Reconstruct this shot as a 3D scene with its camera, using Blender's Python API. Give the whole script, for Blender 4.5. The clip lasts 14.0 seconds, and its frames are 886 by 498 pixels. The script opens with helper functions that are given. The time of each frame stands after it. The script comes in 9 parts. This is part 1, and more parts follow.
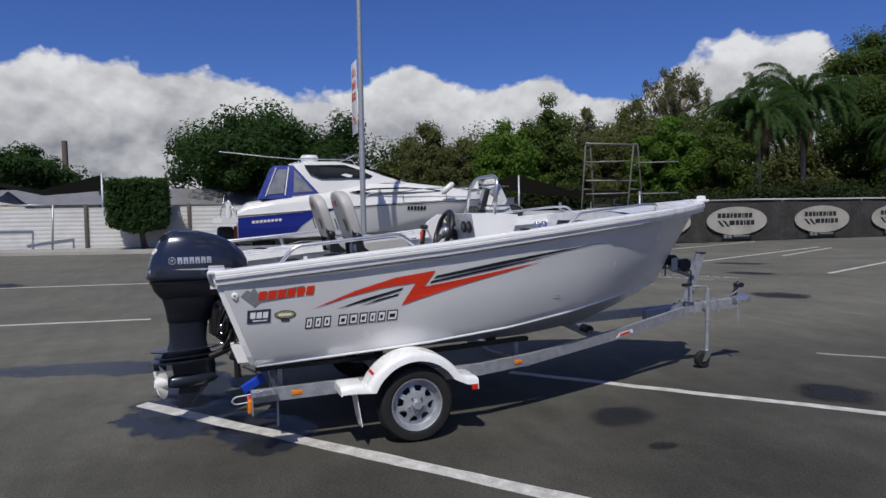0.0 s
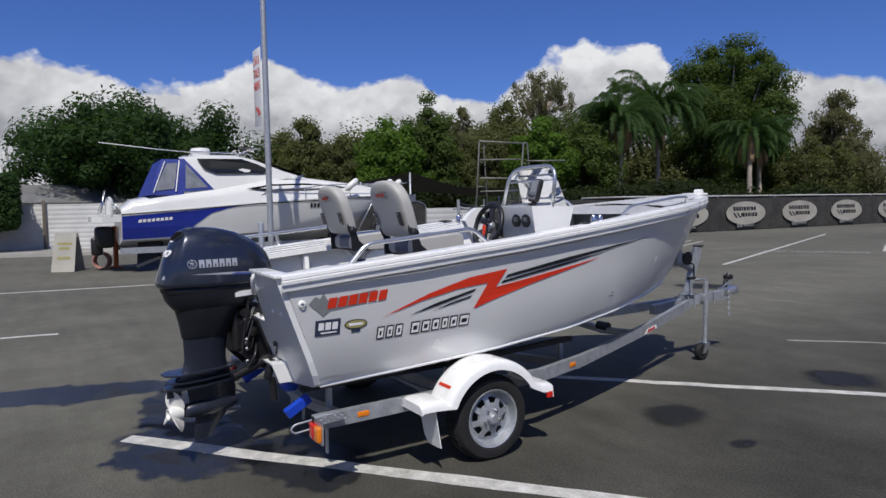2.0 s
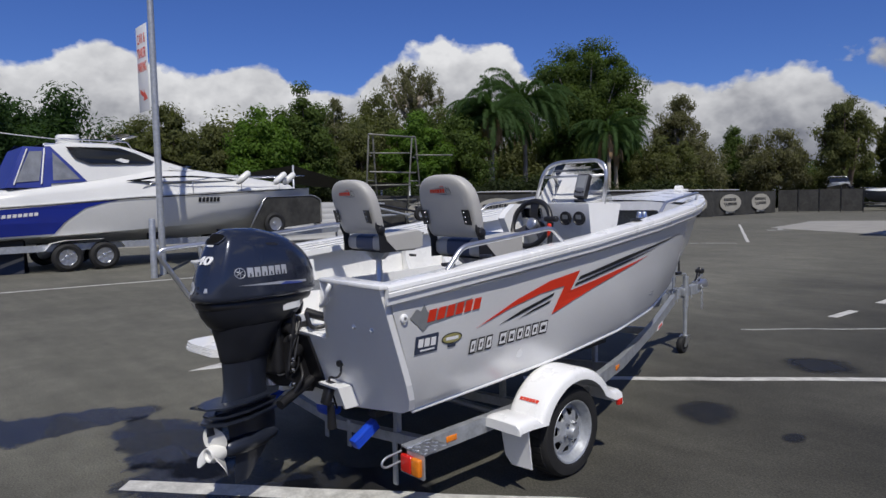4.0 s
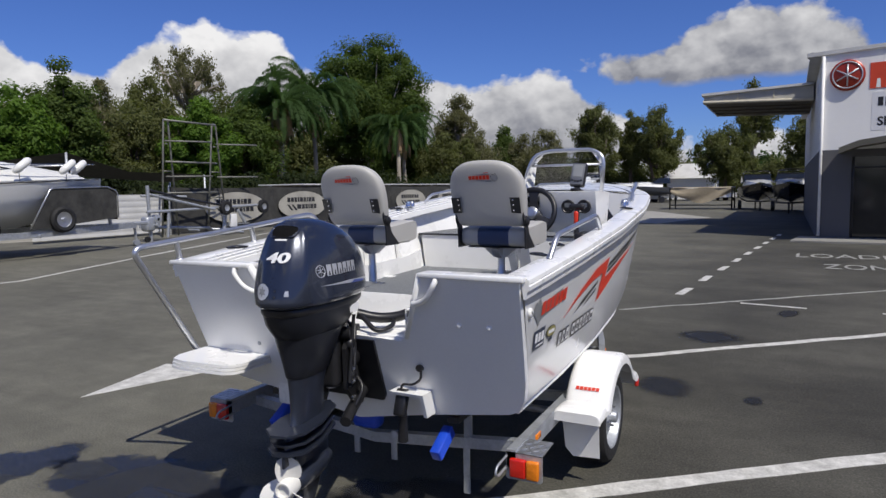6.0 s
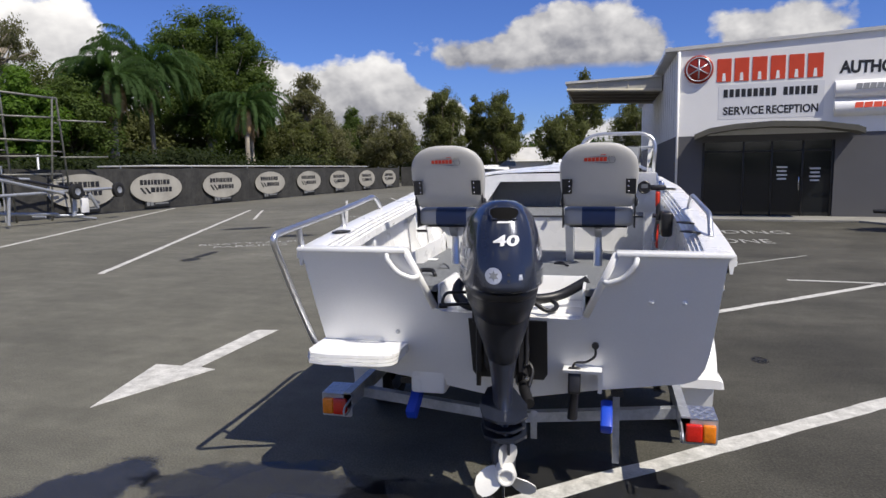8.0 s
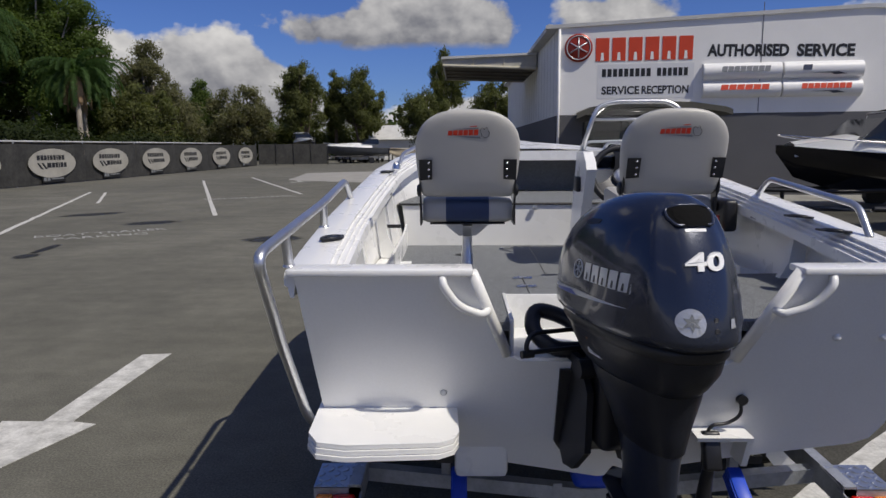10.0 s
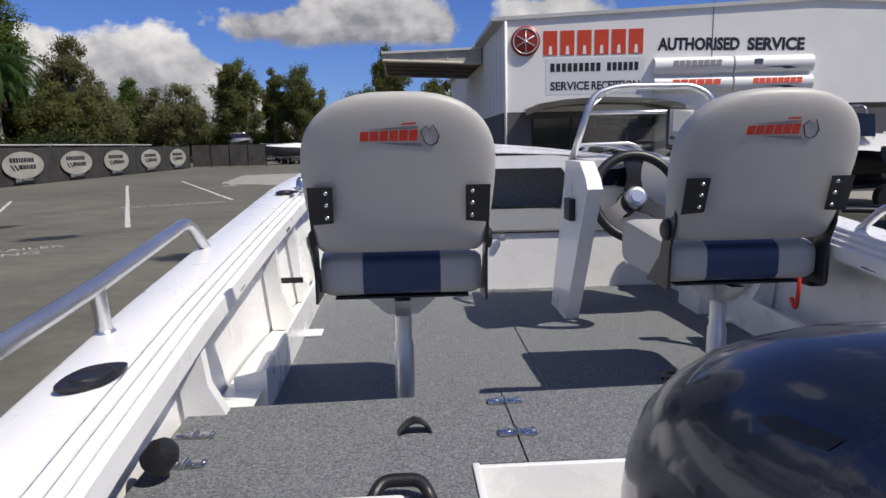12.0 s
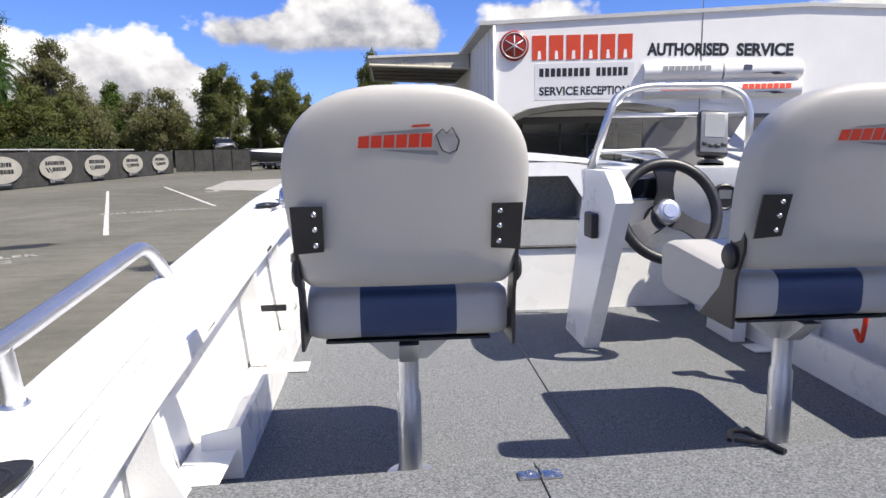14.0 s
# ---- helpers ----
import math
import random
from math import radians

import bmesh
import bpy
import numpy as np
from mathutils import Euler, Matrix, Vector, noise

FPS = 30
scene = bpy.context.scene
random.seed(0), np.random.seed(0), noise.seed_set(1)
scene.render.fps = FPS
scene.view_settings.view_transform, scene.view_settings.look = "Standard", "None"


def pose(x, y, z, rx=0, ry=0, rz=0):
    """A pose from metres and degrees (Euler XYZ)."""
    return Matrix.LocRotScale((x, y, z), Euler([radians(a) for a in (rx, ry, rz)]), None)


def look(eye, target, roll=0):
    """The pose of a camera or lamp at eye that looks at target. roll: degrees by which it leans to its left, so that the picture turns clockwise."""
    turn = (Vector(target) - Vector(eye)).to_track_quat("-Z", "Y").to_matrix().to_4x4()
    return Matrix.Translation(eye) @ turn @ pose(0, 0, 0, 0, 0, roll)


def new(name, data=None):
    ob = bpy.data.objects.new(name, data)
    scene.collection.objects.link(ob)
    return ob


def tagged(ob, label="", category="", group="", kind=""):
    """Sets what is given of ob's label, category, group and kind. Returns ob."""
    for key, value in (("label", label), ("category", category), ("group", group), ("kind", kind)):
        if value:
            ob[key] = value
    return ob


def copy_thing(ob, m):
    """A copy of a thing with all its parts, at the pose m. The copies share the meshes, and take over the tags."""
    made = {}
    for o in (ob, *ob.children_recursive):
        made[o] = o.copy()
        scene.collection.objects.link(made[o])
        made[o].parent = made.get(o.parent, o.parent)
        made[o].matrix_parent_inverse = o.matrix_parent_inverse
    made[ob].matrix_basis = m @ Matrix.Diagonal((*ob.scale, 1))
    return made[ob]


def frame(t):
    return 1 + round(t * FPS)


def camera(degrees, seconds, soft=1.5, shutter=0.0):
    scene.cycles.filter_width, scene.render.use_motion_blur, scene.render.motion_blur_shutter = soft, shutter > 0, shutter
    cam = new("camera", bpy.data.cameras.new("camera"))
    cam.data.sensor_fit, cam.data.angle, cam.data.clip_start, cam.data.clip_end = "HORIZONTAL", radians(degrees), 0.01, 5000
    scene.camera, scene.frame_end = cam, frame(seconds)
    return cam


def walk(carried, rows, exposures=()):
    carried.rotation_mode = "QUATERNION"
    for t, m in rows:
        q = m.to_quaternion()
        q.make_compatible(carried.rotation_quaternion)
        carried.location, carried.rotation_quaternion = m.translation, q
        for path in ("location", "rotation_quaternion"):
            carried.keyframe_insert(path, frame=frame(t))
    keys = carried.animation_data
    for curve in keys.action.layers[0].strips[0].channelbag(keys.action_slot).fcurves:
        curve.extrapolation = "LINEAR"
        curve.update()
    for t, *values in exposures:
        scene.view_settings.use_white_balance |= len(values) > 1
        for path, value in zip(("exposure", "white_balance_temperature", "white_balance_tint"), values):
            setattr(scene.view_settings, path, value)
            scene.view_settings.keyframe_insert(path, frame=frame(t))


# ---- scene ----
cam = camera(67.6, 14.0)
PATH = [
    (0, (5.408, -0.012, 1.595), (3.522, 0.647, 1.484), -0.9),
    (0.5, (5.172, -0.282, 1.571), (3.334, 0.498, 1.458), -1.0),
    (1, (4.916, -0.553, 1.591), (3.114, 0.307, 1.473), -1.1),
    (1.5, (4.678, -0.85, 1.585), (2.913, 0.083, 1.465), -1.1),
    (2, (4.396, -1.047, 1.579), (2.686, -0.017, 1.456), -1.1),
    (2.2, (4.276, -1.119, 1.597), (2.587, -0.055, 1.472), -1.1),
    (4.3, (3.146, -1.914, 1.622), (1.763, -0.479, 1.467), -0.9),
    (4.5, (3.031, -1.994, 1.623), (1.709, -0.502, 1.464), -0.8),
    (5, (2.701, -2.201, 1.623), (1.577, -0.555, 1.459), -0.9),
    (5.5, (2.31, -2.332, 1.602), (1.306, -0.611, 1.432), -0.9),
    (6, (1.962, -2.513, 1.608), (1.036, -0.749, 1.429), -0.9),
    (6.5, (1.581, -2.71, 1.618), (0.772, -0.892, 1.421), -0.9),
    (7, (1.172, -2.819, 1.599), (0.445, -0.967, 1.396), -0.9),
    (7.5, (0.822, -2.953, 1.603), (0.191, -1.067, 1.392), -0.9),
    (8, (0.474, -3.056, 1.626), (0.002, -1.127, 1.387), -0.8),
    (8.2, (0.343, -3.023, 1.614), (-0.057, -1.078, 1.372), -0.9),
    (10.3, (-0.531, -1.779, 1.615), (-0.562, 0.197, 1.305), -0.6),
    (10.5, (-0.534, -1.639, 1.617), (-0.563, 0.337, 1.307), -0.9),
    (11, (-0.569, -1.265, 1.607), (-0.569, 0.71, 1.295), -1.0),
    (11.5, (-0.547, -1.006, 1.618), (-0.468, 0.968, 1.306), -0.9),
    (12, (-0.448, -0.656, 1.65), (-0.333, 1.316, 1.337), -1.0),
    (12.5, (-0.439, -0.468, 1.661), (-0.315, 1.504, 1.351), -1.1),
    (13, (-0.472, -0.375, 1.661), (-0.335, 1.597, 1.356), -0.9),
    (13.5, (-0.496, -0.347, 1.65), (-0.353, 1.625, 1.348), -1.0),
    (14, (-0.49, -0.328, 1.655), (-0.332, 1.643, 1.357), -0.9),
]
EXPOSURES = [(0, -0.4, 6400, 10), (2.2, -0.27, 6430, 10), (5.0, -0.38, 6450, 10), (6.5, 0.02, 6650, 10), (7.5, 0.18, 6750, 10), (8.2, 0.1, 6800, 10), (10.5, -0.42, 6800, 10), (11.2, -0.38, 6800, 10),
             (12.0, -0.02, 6800, 10), (12.5, 0.2, 6800, 10), (13.0, 0.47, 6850, 10), (14.0, 0.74, 6900, 10)]
walk(cam, [(t, look(eye, target, roll)) for t, eye, target, roll in PATH], EXPOSURES)

# ---- sun, sky and exposure ----
SUN_DIR = Vector((0.8, -0.48, 1.3)).normalized()
sun = new("sun", bpy.data.lights.new("sun", "SUN"))
sun.data.energy, sun.data.angle, sun.data.color = 4.6, radians(0.55), (1.0, 0.955, 0.87)
sun.matrix_world = look(SUN_DIR * 60, (0, 0, 0))

world = bpy.data.worlds.new("sky")
scene.world = world
world.use_nodes = True
wt = world.node_tree
wt.nodes.clear()


def wn(kind, **kw):
    n = wt.nodes.new(kind)
    for k, v in kw.items():
        if k == "operation":
            n.operation = v
    return n


def wmath(op, a, b=None, clamp=False):
    n = wt.nodes.new("ShaderNodeMath")
    n.operation, n.use_clamp = op, clamp
    for i, v in enumerate((a, b)):
        if v is None:
            continue
        if isinstance(v, (int, float)):
            n.inputs[i].default_value = v
        else:
            wt.links.new(v, n.inputs[i])
    return n.outputs[0]


sky = wt.nodes.new("ShaderNodeTexSky")
sky.sky_type, sky.sun_disc = "NISHITA", False
sky.sun_elevation, sky.sun_rotation = math.asin(SUN_DIR.z), math.atan2(SUN_DIR.x, SUN_DIR.y)
sky.air_density, sky.dust_density, sky.ozone_density, sky.altitude = 1.0, 0.15, 2.6, 200
wco = wt.nodes.new("ShaderNodeTexCoord")
sep = wt.nodes.new("ShaderNodeSeparateXYZ")
wt.links.new(wco.outputs["Generated"], sep.inputs[0])


def cloud_noise(scale, zs, shift, detail=9, rough=0.56):
    mp = wt.nodes.new("ShaderNodeMapping")
    mp.inputs["Scale"].default_value = (scale, scale, scale * zs)
    mp.inputs["Location"].default_value = shift
    wt.links.new(wco.outputs["Generated"], mp.inputs[0])
    nz = wt.nodes.new("ShaderNodeTexNoise")
    nz.inputs["Scale"].default_value, nz.inputs["Detail"].default_value, nz.inputs["Roughness"].default_value = 1.0, detail, rough
    wt.links.new(mp.outputs[0], nz.inputs["Vector"])
    return nz.outputs["Fac"]


# cumulus bank low over the horizon: its height goes up and down along the bearing, with a looser heap above it
deg_az = wmath("MULTIPLY", wmath("ARCTAN2", sep.outputs["X"], sep.outputs["Y"]), 57.2958)
deg_el = wmath("MULTIPLY", wmath("ARCSINE", sep.outputs["Z"]), 57.2958)
fc = wt.nodes.new("ShaderNodeFloatCurve")
BANK = [(-180, 11), (-140, 9), (-104, 11.2), (-97, 12.0), (-86, 11.3), (-80, 10.3), (-73, 12.3), (-66, 10.3), (-61.5, 12.0), (-58, 9.3), (-52, 11.2), (-46, 12.6), (-41.5, 12.0), (-35, 9.0), (-28.5, 9.4), (-25.5, 8.0),
        (-21.4, 9.5), (-16, 8.0), (-12.7, 6.2), (-7, 3.6), (5, 5), (25, 9), (60, 12), (110, 8), (150, 12), (180, 11)]
cv = fc.mapping.curves[0]
for k, (a, e) in enumerate(BANK):
    u, v = (a + 180) / 360, e / 20
    if k == 0:
        cv.points[0].location = (u, v)
    elif k == len(BANK) - 1:
        cv.points[-1].location = (u, v)
    else:
        cv.points.new(u, v)
fc.mapping.update()
wt.links.new(wmath("DIVIDE", wmath("ADD", deg_az, 180.0), 360.0), fc.inputs["Value"])
bank_top = wmath("MULTIPLY", fc.outputs[0], 20.0)


def billow(scale, shift, detail):
    """Rounded cauliflower heads."""
    mp = wt.nodes.new("ShaderNodeMapping")
    mp.inputs["Scale"].default_value = (scale, scale, scale * 1.25)
    mp.inputs["Location"].default_value = shift
    wt.links.new(wco.outputs["Generated"], mp.inputs[0])
    nz = wt.nodes.new("ShaderNodeTexNoise")
    nz.inputs["Scale"].default_value, nz.inputs["Detail"].default_value = 2.2, 3
    wt.links.new(mp.outputs[0], nz.inputs["Vector"])
    ad = wt.nodes.new("ShaderNodeVectorMath")
    ad.operation = "MULTIPLY_ADD"
    wt.links.new(nz.outputs["Color"], ad.inputs[0])
    ad.inputs[1].default_value = (0.35, 0.35, 0.35)
    wt.links.new(mp.outputs[0], ad.inputs[2])
    vo = wt.nodes.new("ShaderNodeTexVoronoi")
    vo.feature, vo.normalize = "SMOOTH_F1", True
    vo.inputs["Scale"].default_value, vo.inputs["Detail"].default_value, vo.inputs["Roughness"].default_value = 1.0, detail, 0.55
    vo.inputs["Smoothness"].default_value = 0.35
    wt.links.new(ad.outputs[0], vo.inputs["Vector"])
    return wmath("SUBTRACT", 1.0, vo.outputs["Distance"])


puff = billow(13.0, (3.1, 0.4, 1.7), 3)
puff_lo = billow(13.0, (3.1 - 0.09, 0.4 + 0.06, 1.7 - 0.2), 3)
wisp = cloud_noise(9.0, 1.6, (7.3, 2.2, 4.0), 8, 0.6)
rag = wmath("ADD", wmath("MULTIPLY", wmath("SUBTRACT", puff, 0.72), 5.0), wmath("MULTIPLY", wmath("SUBTRACT", wisp, 0.5), 3.4))
d_bank = wmath("ADD", wmath("SUBTRACT", bank_top, deg_el), rag)


def heap(az, el, half, rise, base):
    """One heap with a flat base, in degrees."""
    a = wmath("DIVIDE", wmath("SUBTRACT", deg_az, az), half)
    e = wmath("DIVIDE", wmath("SUBTRACT", deg_el, el), rise)
    r = wmath("SUBTRACT", 1.0, wmath("SQRT", wmath("ADD", wmath("MULTIPLY", a, a), wmath("MULTIPLY", e, e))))
    body = wmath("ADD", wmath("MULTIPLY", r, rise), rag)
    foot = wmath("ADD", wmath("SUBTRACT", deg_el, base), wmath("MULTIPLY", rag, 0.25))
    return wmath("MINIMUM", body, foot)


d_heap = wmath("MAXIMUM", heap(-3.0, 9.6, 8.0, 3.6, 8.0), heap(-10.0, 9.3, 5.0, 1.7, 8.2))
d_heap = wmath("MAXIMUM", d_heap, heap(12.5, 10.2, 5.0, 1.8, 8.9))
d_high = wmath("MINIMUM", wmath("MULTIPLY", wmath("SUBTRACT", cloud_noise(2.6, 1.0, (1.2, 5.4, 0.3), 6, 0.55), 0.565), 40.0), wmath("SUBTRACT", deg_el, 30.0))
dens = wmath("MAXIMUM", wmath("MAXIMUM", d_bank, d_heap), d_high)
mask = wmath("MULTIPLY", wmath("ADD", dens, 0.12), 1.7, True)
# lit heads, grey hollows, greyer toward the base of the bank
lit = wmath("ADD", wmath("MULTIPLY", wmath("SUBTRACT", puff, puff_lo), 1.5), wmath("MULTIPLY", wmath("SUBTRACT", wisp, 0.5), 1.3))
low = wmath("MULTIPLY", wmath("MINIMUM", wmath("MAXIMUM", d_bank, 0.0), 6.0), -0.075)
foot = wmath("MULTIPLY", wmath("MINIMUM", wmath("SUBTRACT", deg_el, 9.6), 0.0), 0.22)
use_foot = wmath("GREATER_THAN", d_heap, d_bank)
veer = wmath("MULTIPLY", wmath("DIVIDE", wmath("ADD", deg_az, 45.0), 25.0, True), 0.3)
lit = wmath("ADD", wmath("ADD", lit, wmath("SUBTRACT", wmath("SUBTRACT", 0.86, veer), wmath("MULTIPLY", use_foot, 0.22))), wmath("ADD", low, wmath("MULTIPLY", foot, use_foot)), True)
cl = wt.nodes.new("ShaderNodeMix")
cl.data_type = "RGBA"
cl.inputs[6].default_value, cl.inputs[7].default_value = (0.4, 0.42, 0.5, 1), (1.6, 1.6, 1.62, 1)
wt.links.new(lit, cl.inputs[0])
skyc = wt.nodes.new("ShaderNodeMix")
skyc.data_type, skyc.blend_type = "RGBA", "MULTIPLY"
skyc.inputs[0].default_value = 1.0
wt.links.new(sky.outputs[0], skyc.inputs[6])
skyc.inputs[7].default_value = (0.066, 0.094, 0.178, 1)
mixc = wt.nodes.new("ShaderNodeMix")
mixc.data_type = "RGBA"
wt.links.new(mask, mixc.inputs[0])
wt.links.new(skyc.outputs[2], mixc.inputs[6])
wt.links.new(cl.outputs[2], mixc.inputs[7])
bg = wt.nodes.new("ShaderNodeBackground")
bg.inputs["Strength"].default_value = 0.6
wt.links.new(mixc.outputs[2], bg.inputs["Color"])
wo = wt.nodes.new("ShaderNodeOutputWorld")
wt.links.new(bg.outputs[0], wo.inputs["Surface"])

from mathutils import geometry

# ---- materials ----
def pbr(name, col, rough=0.5, metal=0.0, var=0.12, scale=6.0, bump=0.0, bscale=90.0, coat=0.0, col2=None, spec=0.5, islands=0.0, per_object=0.0, stretch=(1, 1, 1)):
    """A surface with variation at two scales: broad soiling and fine grain."""
    m = bpy.data.materials.new(name)
    m.use_nodes = True
    t = m.node_tree
    b = t.nodes["Principled BSDF"]
    tc = t.nodes.new("ShaderNodeTexCoord")
    mp = t.nodes.new("ShaderNodeMapping")
    mp.inputs["Scale"].default_value = stretch
    t.links.new(tc.outputs["Object"], mp.inputs[0])

    def noise_tex(s, d, r=0.55):
        n = t.nodes.new("ShaderNodeTexNoise")
        n.inputs["Scale"].default_value, n.inputs["Detail"].default_value, n.inputs["Roughness"].default_value = s, d, r
        t.links.new(mp.outputs[0], n.inputs["Vector"])
        return n.outputs["Fac"]

    def mth(op, a, c):
        n = t.nodes.new("ShaderNodeMath")
        n.operation = op
        for i, v in enumerate((a, c)):
            if isinstance(v, (int, float)):
                n.inputs[i].default_value = v
            else:
                t.links.new(v, n.inputs[i])
        return n.outputs[0]

    broad, fine = noise_tex(scale, 5), noise_tex(bscale, 4, 0.6)
    f = mth("ADD", mth("MULTIPLY", broad, 0.65), mth("MULTIPLY", fine, 0.35))
    ramp = t.nodes.new("ShaderNodeValToRGB")
    c2 = col2 or [min(1, c * (1 + var)) for c in col]
    c1 = [c * (1 - var) for c in col]
    ramp.color_ramp.elements[0].position, ramp.color_ramp.elements[1].position = 0.34, 0.66
    ramp.color_ramp.elements[0].color, ramp.color_ramp.elements[1].color = (*c1, 1), (*c2, 1)
    t.links.new(f, ramp.inputs[0])
    out = ramp.outputs[0]
    if islands or per_object:
        hs = t.nodes.new("ShaderNodeHueSaturation")
        t.links.new(out, hs.inputs["Color"])
        src = t.nodes.new("ShaderNodeNewGeometry").outputs["Random Per Island"] if islands else t.nodes.new("ShaderNodeObjectInfo").outputs["Random"]
        amt = islands or per_object
        t.links.new(mth("ADD", mth("MULTIPLY", src, 2 * amt), 1 - amt), hs.inputs["Value"])
        out = hs.outputs[0]
    t.links.new(out, b.inputs["Base Color"])
    t.links.new(mth("ADD", mth("MULTIPLY", broad, 0.25 * rough), rough * 0.87), b.inputs["Roughness"])
    b.inputs["Metallic"].default_value = metal
    b.inputs["Specular IOR Level"].default_value = spec
    b.inputs["Coat Weight"].default_value = coat
    b.inputs["Coat Roughness"].default_value = 0.06
    if bump:
        bp = t.nodes.new("ShaderNodeBump")
        bp.inputs["Strength"].default_value, bp.inputs["Distance"].default_value = 1.0, bump
        t.links.new(f if bscale < 60 else fine, bp.inputs["Height"])
        t.links.new(bp.outputs[0], b.inputs["Normal"])
    return m


def glass(name, tint=(0.75, 0.8, 0.82), rough=0.02, dark=0.0):
    m = bpy.data.materials.new(name)
    m.use_nodes = True
    t = m.node_tree
    t.nodes.clear()
    o, mx = t.nodes.new("ShaderNodeOutputMaterial"), t.nodes.new("ShaderNodeMixShader")
    tr, gl, fr = t.nodes.new("ShaderNodeBsdfTransparent"), t.nodes.new("ShaderNodeBsdfGlossy"), t.nodes.new("ShaderNodeFresnel")
    tr.inputs[0].default_value = (*[c * (1 - dark) for c in tint], 1)
    gl.inputs["Roughness"].default_value = rough
    fr.inputs[0].default_value = 1.5
    t.links.new(fr.outputs[0], mx.inputs[0])
    t.links.new(tr.outputs[0], mx.inputs[1])
    t.links.new(gl.outputs[0], mx.inputs[2])
    t.links.new(mx.outputs[0], o.inputs[0])
    return m


def leafy(name, col, back=0.5):
    m = pbr(name, col, 0.6, 0, 0.24, 0.35, 0, 2, islands=0.14, spec=0.12)
    t = m.node_tree
    b, o = t.nodes["Principled BSDF"], t.nodes["Material Output"]
    tl, mx = t.nodes.new("ShaderNodeBsdfTranslucent"), t.nodes.new("ShaderNodeMixShader")
    tl.inputs[0].default_value = (col[0] * 1.3, col[1] * 1.4, col[2] * 0.7, 1)
    mx.inputs[0].default_value = back
    t.links.new(b.outputs[0], mx.inputs[1])
    t.links.new(tl.outputs[0], mx.inputs[2])
    t.links.new(mx.outputs[0], o.inputs[0])
    return m


WHITE = pbr("white_paint", (0.84, 0.84, 0.83), 0.28, 0, 0.03, 5, 0.0006, 140, 0.3)
HULL = pbr("silver_hull_paint", (0.76, 0.765, 0.77), 0.27, 0.22, 0.03, 1.2, 0.0002, 60, 0.35)
GREYPAINT = pbr("grey_transom_paint", (0.82, 0.82, 0.815), 0.34, 0.0, 0.04, 2, 0.0006, 120, 0.2)
CARPET = pbr("grey_marine_carpet", (0.09, 0.097, 0.108), 0.95, 0, 0.45, 230, 0.003, 480, col2=(0.32, 0.335, 0.35), spec=0.12)
VINYL = pbr("grey_vinyl", (0.45, 0.44, 0.415), 0.42, 0, 0.04, 5, 0.0003, 420, spec=0.4)
VINYL_BLUE = pbr("navy_vinyl", (0.028, 0.05, 0.12), 0.38, 0, 0.15, 5, 0.0003, 420)
BLACKP = pbr("black_plastic", (0.014, 0.014, 0.016), 0.4, 0, 0.3, 8, 0.0006, 180)
RUBBER = pbr("tyre_rubber", (0.011, 0.011, 0.0115), 0.75, 0, 0.3, 9, 0.002, 60)
ALLOY = pbr("brushed_aluminium", (0.62, 0.63, 0.65), 0.32, 0.9, 0.08, 10, 0.0006, 120)
GALV = pbr("galvanised_steel", (0.42, 0.44, 0.47), 0.45, 0.55, 0.2, 14, 0.0015, 70)
CHROME = pbr("chrome", (0.62, 0.62, 0.63), 0.26, 1.0, 0.05, 10)
COWL = pbr("blue_grey_cowl_paint", (0.024, 0.03, 0.05), 0.24, 0.35, 0.1, 3, 0.0003, 200, 0.6, col2=(0.029, 0.036, 0.058))
COWL_DARK = pbr("dark_casing_paint", (0.012, 0.0135, 0.019), 0.42, 0.0, 0.15, 5, 0.0006, 120, 0.05, spec=0.35)
LEGP = pbr("leg_paint", (0.02, 0.025, 0.04), 0.33, 0.2, 0.12, 5, 0.0006, 120, 0.4)
PROP = pbr("white_propeller_paint", (0.72, 0.71, 0.67), 0.3, 0, 0.06, 12, 0.0006, 120, 0.3)
DECAL_RED = pbr("red_decal", (0.62, 0.035, 0.012), 0.35, 0, 0.06, 10)
DECAL_BLACK = pbr("black_decal", (0.012, 0.013, 0.016), 0.35, 0, 0.1, 10)
DECAL_GREY = pbr("grey_decal", (0.2, 0.21, 0.22), 0.4, 0, 0.1, 20)
DECAL_WHITE = pbr("white_decal", (0.78, 0.78, 0.78), 0.4, 0, 0.03, 10)
DECAL_NAVY = pbr("navy_decal", (0.03, 0.04, 0.075), 0.4, 0, 0.1, 10)
DECAL_GOLD = pbr("olive_gold_decal", (0.3, 0.27, 0.1), 0.4, 0, 0.3, 60)
SILVER = pbr("silver_decal", (0.55, 0.56, 0.58), 0.3, 0.5, 0.05, 10)
BLUE_PLASTIC = pbr("bright_blue_plastic", (0.01, 0.06, 0.5), 0.4, 0, 0.1, 10)
AMBER = pbr("amber_lens", (0.8, 0.22, 0.01), 0.2, 0, 0.15, 30, 0.002, 80, 0.6)
REDLENS = pbr("red_lens", (0.6, 0.015, 0.008), 0.2, 0, 0.15, 30, 0.002, 80, 0.6)
GREYHULL = pbr("grey_boat_cover", (0.07, 0.075, 0.085), 0.6, 0, 0.2, 1)
CLEARSCREEN = glass("windscreen_acrylic", (0.82, 0.84, 0.86))
DARKGLASS = pbr("dark_tinted_glass", (0.012, 0.014, 0.016), 0.08, 0, 0.2, 2, spec=0.6)


